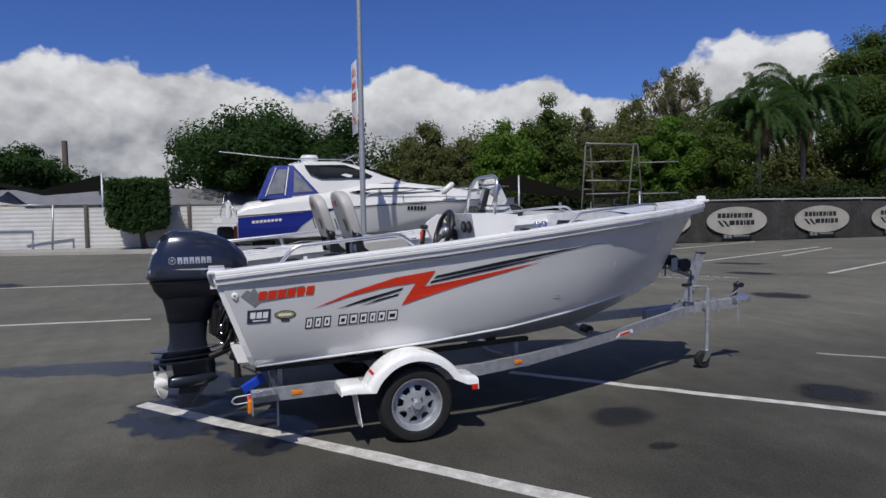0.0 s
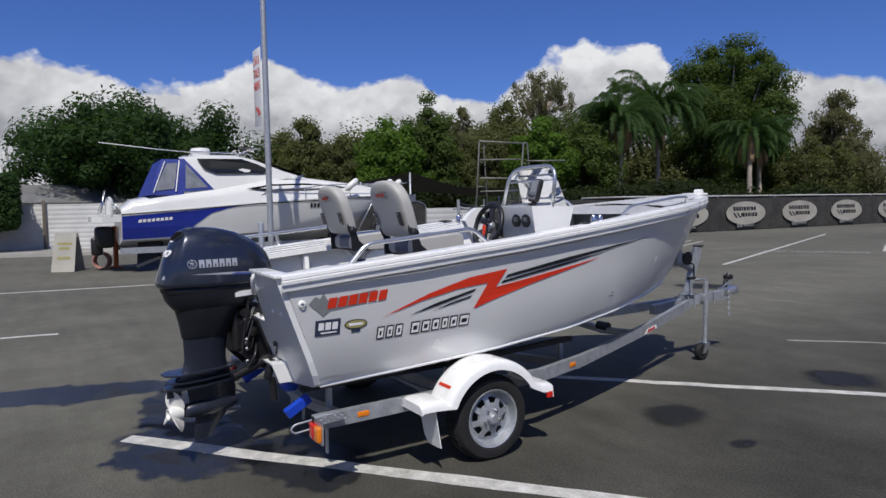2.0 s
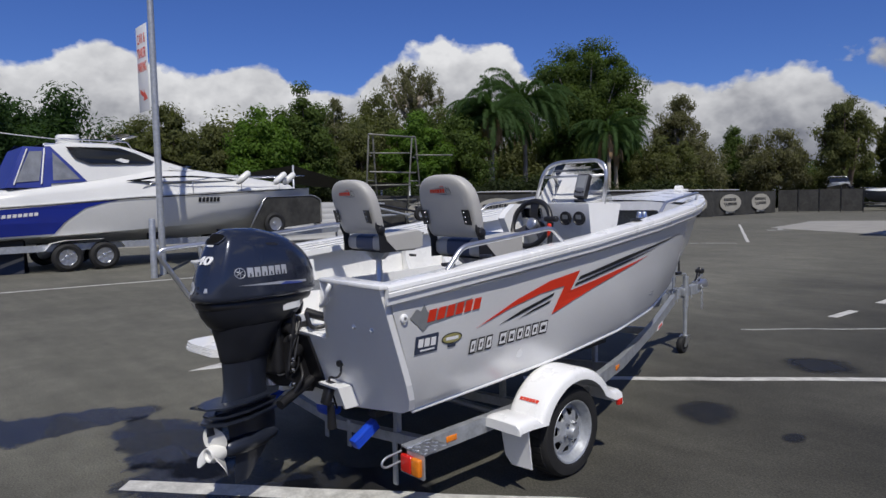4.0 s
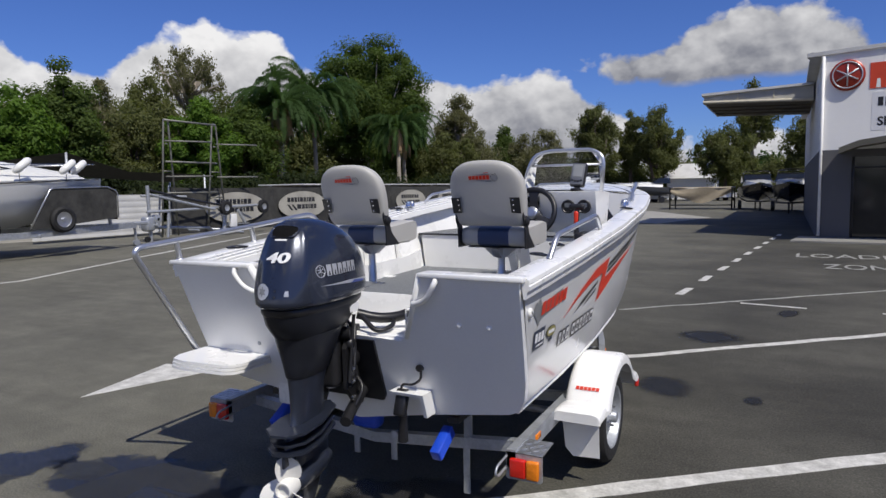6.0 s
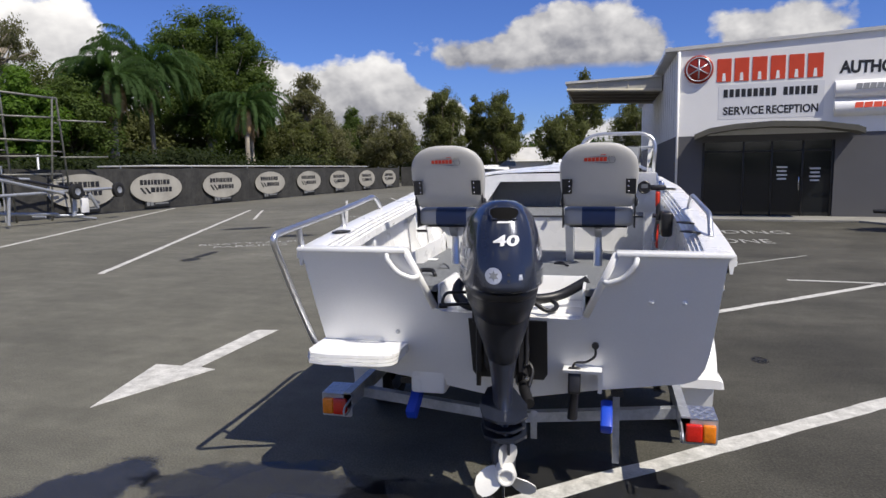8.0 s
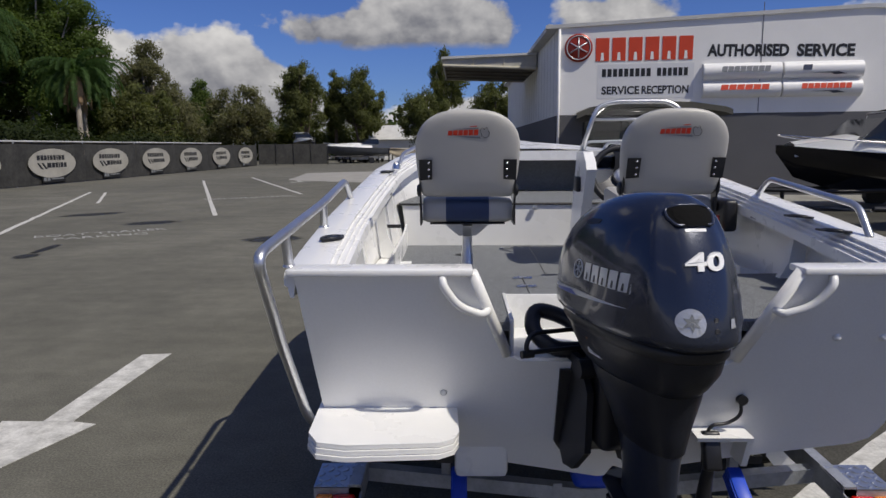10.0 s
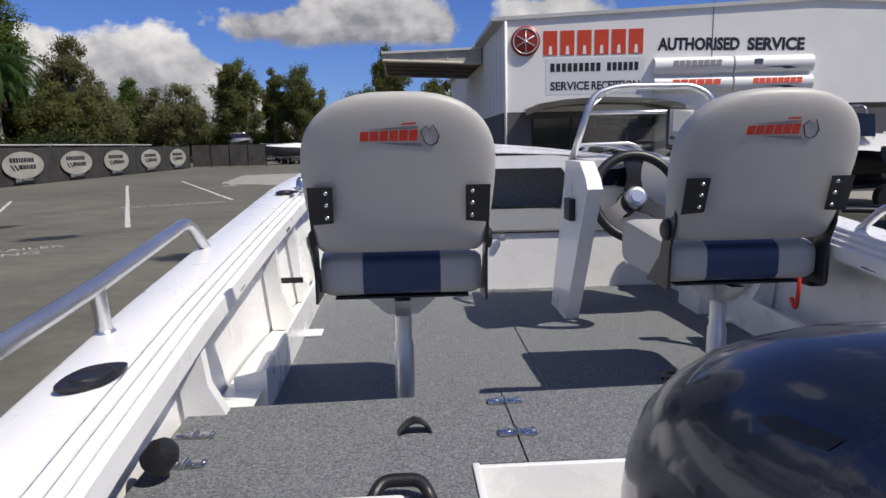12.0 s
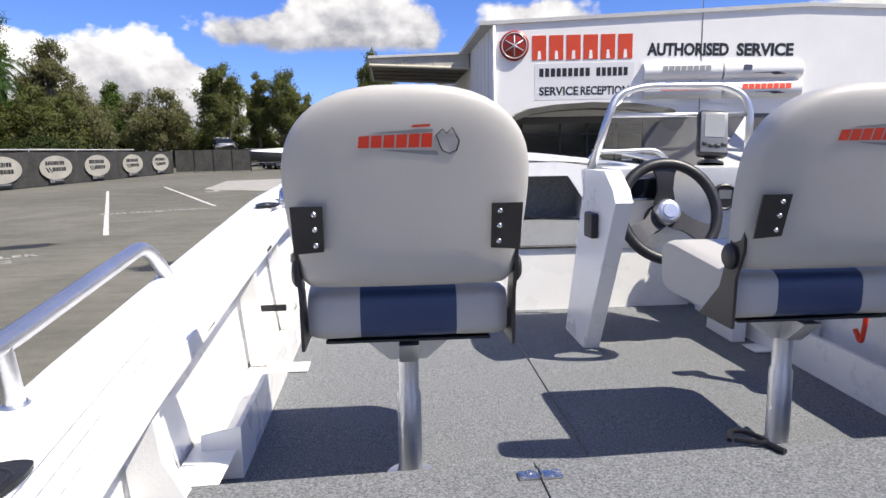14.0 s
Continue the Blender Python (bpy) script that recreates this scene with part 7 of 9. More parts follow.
tree(-33.4, 69.0, 12.9, 6.2, "grey-green gum tree with open crown", LEAF_GREY, 3.5, 28, 1.15, 240, 0.22, PALE_BARK, seed=15, open_=0.4)
tree(-27.7, 60.9, 7.5, 7.6, "tangled olive green scrub", LEAF_GREY, 0.5, 28, 1.2, 240, 0.22, seed=16, open_=0.3)
tree(-31.5, 79.5, 10.0, 4.0, "slim dark conifer-like tree", LEAF_MID, 0.8, 30, 1.25, 240, 0.22, seed=17)
tree(-25.9, 76.8, 9.0, 8.8, "brownish green scrub tree", LEAF_GREY, 0.5, 32, 1.3, 240, 0.24, seed=18, open_=0.3)
tree(-19.2, 77.9, 11.8, 6.2, "tall dark gum with several stems", LEAF_OLIVE, 2.4, 34, 1.15, 260, 0.23, BARK, seed=19, open_=0.35, stems=2)
tree(-15.4, 80.5, 10.9, 3.4, "narrow gum between two broader ones", LEAF_OLIVE, 2.4, 20, 0.85, 240, 0.23, BARK, seed=33, open_=0.4)
tree(-12.2, 79.4, 11.2, 6.8, "tall dark gum with a rounded crown", LEAF_OLIVE, 2.2, 34, 1.15, 260, 0.23, BARK, seed=20, open_=0.35, stems=2)
tree(-4.1, 73.5, 8.2, 7.0, "dark gum trees beyond the awning", LEAF_OLIVE, 1.0, 30, 1.2, 250, 0.22, seed=21, open_=0.3)
tree(-1.8, 82.8, 13.6, 5.6, "tall gum rising behind the awning", LEAF_OLIVE, 5.0, 24, 1.1, 250, 0.24, PALE_BARK, seed=22, open_=0.4)
tree(3.9, 78.0, 9.3, 6.0, "gum tree behind the workshop", LEAF_OLIVE, 1.5, 26, 1.1, 240, 0.24, seed=23, open_=0.3)
tree(20.5, 34.0, 7.6, 7.0, "dark tree rising over the workshop roof", LEAF_DARK, 3.0, 24, 1.1, 240, 0.2, seed=24)


def palm(x, y, top, seed, fronds=58, dead=14):
    g = np.random.default_rng(seed)
    o = thing("palm_tree", pose(x, y, 0), "feathery palm with drooping green and dead brown fronds", "palm", "palms behind the fence")
    h = B()
    bend = g.uniform(-0.5, 0.5, 2)
    pts = [Vector((bend[0] * t * t, bend[1] * t * t, top * 0.7 * t)) for t in np.linspace(0, 1, 9)]
    tube(h, pts, 0.2, 10, radii=[0.24 - 0.09 * t + 0.012 * (i % 2) for i, t in enumerate(np.linspace(0, 1, 9))])
    part("trunk", h, PALE_BARK, o, "pale ringed trunk", 180)
    hd = pts[-1]
    k10 = top / 10.5
    for k in range(fronds + dead):
        gone = k >= fronds
        az = k * 2.399 + g.uniform(-0.3, 0.3)
        el = math.asin(g.uniform(-0.15, 0.99)) if not gone else g.uniform(-1.3, -0.5)
        ln = g.uniform(3.2, 4.6) * (0.62 if gone else 1) * k10
        d = Vector((math.cos(az), math.sin(az), 0))
        side = d.cross(Vector((0, 0, 1)))
        rach, p, a = [], hd + d * 0.12, el
        for j in range(15):
            rach.append(p.copy())
            p = p + (d * math.cos(a) + Vector((0, 0, math.sin(a)))) * ln / 14
            a = max(a - (0.045 + 0.2 * (j / 14) ** 1.2 + g.uniform(0, 0.03)), -1.5)
        v, f = [], []
        for j in range(1, 15):
            ax = (rach[j] - rach[j - 1]).normalized()
            for q in range(8):
                c = rach[j - 1].lerp(rach[j], q / 8)
                t = (j - 1 + q / 8) / 14
                if t < 0.12:
                    continue
                L = (0.75 * math.sin(math.pi * min(1, 0.1 + 0.86 * t)) ** 0.7 + 0.1) * k10
                for s in (1, -1):
                    if g.uniform() < 0.12:
                        continue
                    m = c + (side * s * g.uniform(0.35, 0.6) + ax * 0.35 + Vector((0, 0, g.uniform(-0.1, 0.25)))) * L * 0.5
                    tip = m + (side * s * g.uniform(0.0, 0.3) + ax * 0.2 + Vector((0, 0, -g.uniform(0.5, 1.0)))) * L * 0.6
                    w = ax * 0.022 * k10
                    i0 = len(v)
                    v += [c - w, c + w, m + w, m - w, tip]
                    f += [(i0, i0 + 1, i0 + 2, i0 + 3), (i0 + 3, i0 + 2, i0 + 4)]
        for j in range(14):
            q = 0.035 * k10 * (1 - j / 15)
            i0 = len(v)
            v += [rach[j] + side * q, rach[j] - side * q, rach[j + 1] - side * q, rach[j + 1] + side * q]
            f.append((i0, i0 + 1, i0 + 2, i0 + 3))
        raw("frond", v, f, LEAF_DEAD if gone else LEAF_PALM, o, "dead brown hanging frond" if gone else "")
    return o


palm(-36.2, 41.2, 12.6, 31)
palm(-37.2, 47.0, 14.8, 32)
palm(-38.5, 43.5, 11.0, 35, 46, 16)
palm(-29.4, 48.9, 10.4, 33, 46, 8)
palm(-31.5, 53.5, 9.4, 34, 46, 10)

# continuous woods behind the single trees
def far_woods(path, top, depth, n, leaf, label, size=0.32, per=150, seed=5, r=1.9):
    g = np.random.default_rng(seed)
    P = np.array(path, float)
    d = np.r_[0, np.cumsum(np.linalg.norm(np.diff(P, axis=0), axis=1))]
    t = g.uniform(0, d[-1], n)
    cx, cy = np.interp(t, d, P[:, 0]), np.interp(t, d, P[:, 1])
    hump = np.array([0.72 + 0.5 * noise.noise(Vector((a * 0.09, b * 0.09, seed))) for a, b in zip(cx, cy)])
    z = g.uniform(0.05, 1, n) ** 0.8 * top * hump
    c = np.stack([cx + g.uniform(-depth, depth, n), cy + g.uniform(-depth, depth, n), z], 1)
    ob = leaf_mass("far_woods", c, g.uniform(0.6, 1.3, n) * r, per, size, leaf, None)
    return tagged(ob, label, "woods", kind="stuff")


far_woods([(-52, 12), (-48, 24), (-50, 36), (-50, 50), (-44, 66)], 8.6, 3.0, 420, LEAF_OLIVE, "mixed olive green woods behind the yard fence", 0.32, 150, 5, 1.9)
far_woods([(-44, 66), (-34, 80), (-20, 86), (0, 90), (14, 92)], 5.4, 3.0, 300, LEAF_OLIVE, "low green woods beyond the far end of the yard", 0.28, 190, 9, 1.7)
# undergrowth strip; its tree shade is painted into the leaves
far_woods([(-34, 17), (-31, 30), (-29, 42), (-27, 58)], 3.3, 1.6, 240, LEAF_SHADE, "undergrowth behind the banner fence with tree shade in its leaf colour", 0.24, 190, 6, 1.2)
far_woods([(-120, -60), (-110, -20), (-100, 10), (-80, 50), (-60, 90), (-20, 120), (30, 130), (80, 100), (110, 40), (120, -30), (80, -90), (0, -110), (-70, -100), (-120, -60)], 8.5, 4.0, 420, LEAF_DARK,
          "distant tree line round the yard", 0.95, 50, 7, 3.4)
far_woods([(-70, -28), (-64, -14), (-62, -6), (-64, 6)], 4.2, 2.0, 90, LEAF_DARK, "dark garden trees beyond the houses", 0.3, 150, 8, 1.5)

# clipped tree before the sheet fence
hx, hy = wx(-3.1) + 1.3, -3.1
hedge = thing("clipped_tree", pose(hx, hy, 0.15), "square-clipped dark green hedge tree on a short trunk", "tree")
h = B()
tube(h, [(0.1, 0.2, 0), (0.05, 0.1, 0.5), (0, 0, 1.2)], 0.1, 8, radii=[0.16, 0.12, 0.1])
part("trunk", h, BARK, hedge, "", 180)
gx, gy, gz3 = np.meshgrid(np.linspace(-1.05, 1.05, 7), np.linspace(-1.0, 1.0, 8), np.linspace(1.05, 2.92, 7))
cc = np.stack([gx.ravel(), gy.ravel(), gz3.ravel()], 1)
cc = cc[(np.abs(cc[:, 0]) > 0.9) | (np.abs(cc[:, 1]) > 0.85) | (cc[:, 2] > 2.5) | (cc[:, 2] < 1.3)]
cc += rng.uniform(-0.07, 0.07, cc.shape)
cc[:, 2] += np.where(cc[:, 2] < 1.6, 0.35 * np.abs(cc[:, 1]) / 1.2 - 0.1, 0)
n = len(cc)
leaf_mass("crown", cc, np.full(n, 0.27), 75, 0.11, LEAF_DARK, hedge, "", 1.0)


# ---- moored-on-land boats ----
def boat_hull(o, sects, mat, name="hull", label="", deck=None):
    """Hull from (y, half width at sheer, sheer z, half width at chine, chine z, keel z)."""
    for s in (1, -1):
        rows = []
        for y, w, z, wc, zc, zk in sects:
            rows.append([Vector((0, y, zk)), Vector((s * wc, y, zc)), Vector((s * (wc * 0.35 + w * 0.65), y, zc * 0.55 + z * 0.45)), Vector((s * w, y, z))])
        part(name, loft(B(), rows), mat, o, label, 50)
    rows = [[Vector((s * w, y, z + 0.01)) for s in (-1, -0.5, 0, 0.5, 1)] for y, w, z, wc, zc, zk in sects]
    part("deck", loft(B(), rows), deck or GEL_WHITE, o, "", 40)
    y, w, z, wc, zc, zk = sects[0]
    h = B()
    h.faces.new([h.verts.new(p) for p in ((0, y, zk), (wc, y, zc), (w, y, z), (-w, y, z), (-wc, y, zc))])
    part("transom", h, mat, o)


cruiser = thing("cabin_cruiser", pose(-16.35, 0.3, 0, 0, 0, -1), "white cabin cruiser with royal blue hull flash and blue aft canvas", "motor cruiser")
CS = [(0.45, 1.36, 1.58, 1.2, 0.86, 0.7), (2.0, 1.42, 1.68, 1.24, 0.9, 0.66), (4.0, 1.45, 1.83, 1.24, 0.98, 0.64), (6.0, 1.38, 1.94, 1.12, 1.08, 0.68), (7.5, 1.18, 2.0, 0.85, 1.22, 0.78), (8.6, 0.86, 2.04, 0.5, 1.4, 0.98),
      (9.4, 0.48, 2.07, 0.2, 1.62, 1.3), (9.95, 0.03, 2.09, 0.01, 1.95, 1.85)]
boat_hull(cruiser, CS, GEL_WHITE, "hull", "white gelcoat hull")


def cs(y, i):
    return float(np.interp(y, [c[0] for c in CS], [c[i] for c in CS]))


def cr_side(y, z, w):
    zs, zc, ws, wc = cs(y, 2), cs(y, 4), cs(y, 1), cs(y, 3)
    zm, wm_ = zc * 0.55 + zs * 0.45, wc * 0.35 + ws * 0.65
    return Vector((float(np.interp(z, [cs(y, 5), zc, zm, zs], [0, wc, wm_, ws])) + w, y, z))


def cr_patch(name, poly, mat, off=0.012, label=""):
    pts = []
    for i, p in enumerate(poly):
        q = poly[(i + 1) % len(poly)]
        k = max(1, int(math.dist(p, q) / 0.25))
        pts += [(p[0] + (q[0] - p[0]) * j / k, p[1] + (q[1] - p[1]) * j / k) for j in range(k)]
    h = B()
    fill_flat(h, [h.verts.new(cr_side(u, v, off)) for u, v in pts], pts)
    return part(name, h, mat, cruiser, label)


cr_patch("hull_flash", [(0.46, 0.9), (0.46, 1.52), (1.04, 1.57), (2.4, 1.67), (3.85, 1.8), (3.2, 1.7), (2.72, 1.56), (2.27, 1.23), (2.05, 0.95)], GEL_BLUE, 0.014, "royal blue hull flash")
cr_patch("rub_stripe", [(0.46, 1.575), (2.0, 1.67), (4.0, 1.82), (7.5, 1.985), (9.8, 2.07), (9.8, 2.05), (7.5, 1.955), (4.0, 1.79), (2.0, 1.645), (0.46, 1.55)], DECAL_BLACK, 0.02, "dark rubbing stripe")
for i in range(8):
    cr_patch("name_bar", [(0.85 + i * 0.11, 1.35 + i * 0.008), (0.93 + i * 0.11, 1.35 + i * 0.008), (0.945 + i * 0.11, 1.43 + i * 0.008), (0.865 + i * 0.11, 1.43 + i * 0.008)], DECAL_WHITE, 0.02)
for i in range(6):
    cr_patch("registration_bar", [(5.62 + i * 0.11, 1.68), (5.7 + i * 0.11, 1.68), (5.71 + i * 0.11, 1.81), (5.63 + i * 0.11, 1.81)], DECAL_BLACK, 0.02, "plain dark registration bar")
# swim platform
h = B()
prism(h, [(-1.25, 0.55), (1.25, 0.55), (1.3, 0.0), (1.1, -0.25), (-1.1, -0.25), (-1.3, 0.0)], lambda u, v, w: Vector((u, v, 1.38 + w)), 0.14)
part("swim_platform", h, GEL_WHITE, cruiser, "white swim platform", 40)
# cabin: coamings, house and foredeck
HS = [(0.45, 1.3, 1.56, 1.27, 1.72), (0.75, 1.31, 1.59, 1.26, 1.95), (1.6, 1.36, 1.65, 1.28, 2.1), (3.0, 1.38, 1.76, 1.25, 2.3), (4.5, 1.36, 1.86, 1.15, 2.58), (5.8, 1.24, 1.93, 0.98, 2.58), (7.2, 1.05, 1.98, 0.72, 2.44), (8.4, 0.76, 2.03, 0.42, 2.28),
      (9.2, 0.45, 2.06, 0.2, 2.16)]
rows = []
for y, w0, z0, w1, z1 in HS:
    rows.append([Vector((x, y, z)) for x, z in ((-w0, z0), (-(w0 + w1) / 2 - 0.03, (z0 + z1) / 2), (-w1, z1 - 0.06), (-w1 * 0.85, z1), (0, z1 + 0.05), (w1 * 0.85, z1), (w1, z1 - 0.06), ((w0 + w1) / 2 + 0.03, (z0 + z1) / 2), (w0, z0))])
part("deck_moulding", loft(B(), rows), GEL_WHITE, cruiser, "white deck moulding", 50)
RS = [(2.0, 1.24, 2.12, 1.0, 3.16), (2.6, 1.22, 2.2, 1.02, 3.24), (3.5, 1.2, 2.34, 1.0, 3.25), (4.1, 1.16, 2.45, 0.95, 3.14), (5.0, 1.06, 2.56, 0.86, 2.82), (5.8, 0.96, 2.52, 0.8, 2.6)]
rows = []
for y, w0, z0, w1, z1 in RS:
    rows.append([Vector((x, y, z)) for x, z in ((-w0, z0), (-w1 - 0.05, z1 - 0.16), (-w1, z1 - 0.04), (-w1 * 0.8, z1), (0, z1 + 0.04), (w1 * 0.8, z1), (w1, z1 - 0.04), (w1 + 0.05, z1 - 0.16), (w0, z0))])
part("cabin_roof", loft(B(), rows), GEL_WHITE, cruiser, "white cabin top", 50)


def house_x(y, z):
    w0, z0, w1, z1 = (float(np.interp(y, [r[0] for r in RS], [r[i] for r in RS])) for i in (1, 2, 3, 4))
    return float(np.interp(z, [z0, z1 - 0.16, z1 - 0.04], [w0, w1 + 0.05, w1]))


def pane(name, poly, fnx, mat, parent, label="", off=0.015):
    h = B()
    pts = []
    for i, p in enumerate(poly):
        q = poly[(i + 1) % len(poly)]
        k = max(1, int(math.dist(p, q) / 0.3))
        pts += [(p[0] + (q[0] - p[0]) * j / k, p[1] + (q[1] - p[1]) * j / k) for j in range(k)]
    fill_flat(h, [h.verts.new((fnx(u, v) + off, u, v)) for u, v in pts], pts)
    return part(name, h, mat, parent, label)


def deck_x(y, z):
    w0, z0, w1, z1 = (float(np.interp(y, [r[0] for r in HS], [r[i] for r in HS])) for i in (1, 2, 3, 4))
    return float(np.interp(z, [z0, (z0 + z1) / 2, z1 - 0.06], [w0, (w0 + w1) / 2 + 0.03, w1]))


pane("cabin_window", [(2.45, 3.1), (3.7, 3.12), (4.15, 2.98), (4.6, 2.78), (4.5, 2.72), (2.95, 2.69), (2.62, 2.83)], house_x, DARKGLASS, cruiser, "dark swept cabin window", 0.065)
pane("hull_window", [(3.75, 2.26), (4.5, 2.38), (5.6, 2.42), (6.6, 2.36), (7.0, 2.3), (5.6, 2.24), (4.3, 2.2)], deck_x, DARKGLASS, cruiser, "dark lens-shaped side window", 0.05)
h = B()
rows = [[Vector((s * 0.78, 4.2, 3.12)) for s in (-1, -0.4, 0.4, 1)], [Vector((s * 0.72, 5.72, 2.64)) for s in (-1, -0.4, 0.4, 1)]]
for r in rows:
    for p in r:
        p.z += 0.035
part("windscreen", loft(h, rows), DARKGLASS, cruiser, "dark raked windscreen")
# aft canvas with clear panels
CLEARVINYL = pbr("grey_clear_vinyl", (0.2, 0.21, 0.23), 0.15, 0, 0.3, 4)
rows = [[Vector((x, y, z)) for x, z in ((-1.27, 2.08), (-1.16, 2.6), (-1.02, 3.08), (0, 3.16), (1.02, 3.08), (1.16, 2.6), (1.27, 2.08))] for y in (1.55, 2.05)]
for p in rows[0]:
    p.y -= (3.1 - min(p.z, 3.1)) * 0.43
part("aft_canvas", loft(B(), rows), CANVAS_BLUE, cruiser, "royal blue canvas enclosure")
h = B()
h.faces.new([h.verts.new(p) for p in ((-1.26, 1.12, 2.08), (1.26, 1.12, 2.08), (1.0, 1.55, 3.08), (-1.0, 1.55, 3.08))])
part("aft_canvas", h, CANVAS_BLUE, cruiser, "")
canvas_x = lambda y, z: float(np.interp(z, [2.08, 2.6, 3.08], [1.27, 1.16, 1.02]))
pane("clear_panel", [(1.3, 2.2), (1.8, 2.25), (1.94, 2.98), (1.66, 2.96)], canvas_x, CLEARVINYL, cruiser, "clear vinyl panel", 0.02)
pane("canvas_side", [(2.03, 2.18), (2.86, 2.24), (2.12, 3.1), (2.0, 3.1)], house_x, CANVAS_BLUE, cruiser, "", 0.03)
pane("clear_panel", [(2.1, 2.26), (2.7, 2.3), (2.15, 2.96)], house_x, CLEARVINYL, cruiser, "", 0.04)
for a, b, c, d in ((1.27, 2.15, 1.62, 3.02), (1.84, 2.18, 1.99, 3.05)):
    h = B()
    tube(h, [(canvas_x(a, b) + 0.03, a, b), (canvas_x(c, d) + 0.03, c, d)], 0.018, 6)
    part("canvas_batten", h, DECAL_WHITE, cruiser, "white canvas batten", 60)
h = lathe(B(), [(0.26, 0), (0.28, 0.05), (0.28, 0.17), (0.24, 0.22), (0, 0.24)], Matrix.Translation((0, 2.75, 3.27)), 24)
part("radome", h, GEL_WHITE, cruiser, "white radar dome", 50)
h = B()
tube(h, rounded([(0.8, 2.3, 3.2), (0.8, 2.35, 3.32), (0.8, 4.0, 3.3), (0.8, 4.1, 3.12)], 0.08), 0.018, 8)
tube(h, rounded([(-0.8, 2.3, 3.2), (-0.8, 2.35, 3.32), (-0.8, 4.0, 3.3), (-0.8, 4.1, 3.12)], 0.08), 0.018, 8)
tube(h, rounded([(0.7, 3.6, 3.24), (0.7, 4.2, 3.5), (-0.7, 4.2, 3.5), (-0.7, 3.6, 3.24)], 0.15), 0.015, 8)
part("roof_rail", h, CHROME, cruiser, "stainless roof rails", 180)
h = B()
tube(h, [(0.9, 2.6, 3.27), (1.1, 1.4, 3.34), (1.3, 0.0, 3.46)], 0.012, 6)
part("antenna", h, DECAL_WHITE, cruiser, "white whip aerial", 180)
h = B()
rows = [[Vector((x, y, z)) for x in (-0.6, 0, 0.6)] for y, z in ((3.6, 3.5), (4.0, 3.54), (4.35, 3.48))]
loft(h, rows)
part("roof_bimini", h, DARKGLASS, cruiser, "dark folded bimini", 180)
h = B()
for s in (1, -1):
    pts = [Vector((s * (cs(y, 1) - 0.08), y, cs(y, 2) + 0.36 + 0.05 * (y > 6))) for y in np.linspace(4.4, 9.7, 14)]
    tube(h, [Vector((s * 1.3, 4.1, 2.0))] + pts, 0.014, 8)
    for y in (5.5, 7.0, 8.4):
        tube(h, [(s * (cs(y, 1) - 0.06), y, cs(y, 2)), (s * (cs(y, 1) - 0.08), y, cs(y, 2) + 0.38)], 0.012, 6)
part("bow_rail", h, CHROME, cruiser, "stainless bow rail", 180)
for y in (7.0, 8.35, 8.75):
    h = B()
    x = cs(y, 1) + 0.02
    tube(h, smooth_line([(x, y - 0.18, 2.18), (x + 0.08, y - 0.1, 2.3), (x + 0.08, y + 0.14, 2.48), (x, y + 0.2, 2.55)], 10), 0.1, 10, radii=[0.03, 0.08, 0.1, 0.1, 0.1, 0.1, 0.1, 0.1, 0.08, 0.03])
    part("fender", h, GEL_WHITE, cruiser, "white inflatable fender", 180)
h = B()
tube(h, smooth_line([(1.0, 0.2, 1.5), (1.0, 0.2, 1.6), (1.0, 0.2, 1.95), (1.0, 0.2, 2.05)], 8), 0.1, 10, radii=[0.04, 0.1, 0.1, 0.1, 0.1, 0.1, 0.09, 0.03])
part("fender", h, GEL_WHITE, cruiser, "", 180)
h = B()
for x in (0.7, 1.15):
    tube(h, [(x, -0.05, 1.42), (x, 0.1, 2.2)], 0.015, 6)
tube(h, [(0.6, 0.1, 2.2), (1.25, 0.1, 2.2)], 0.015, 6)
tube(h, rounded([(0.5, -0.1, 1.42), (0.5, 0.0, 1.85), (1.2, 0.3, 1.85), (1.25, 0.45, 1.6)], 0.1), 0.015, 6)
part("stern_rail", h, CHROME, cruiser, "stainless stern rails", 180)
h = B()
box(h, (0, 0.1, 0.95), (0.5, 0.5, 0.6), 0.1)
box(h, (0, -0.1, 0.7), (0.2, 0.3, 0.5), 0.06)
part("stern_drive", h, BLACKP, cruiser, "black stern drive leg", 50)

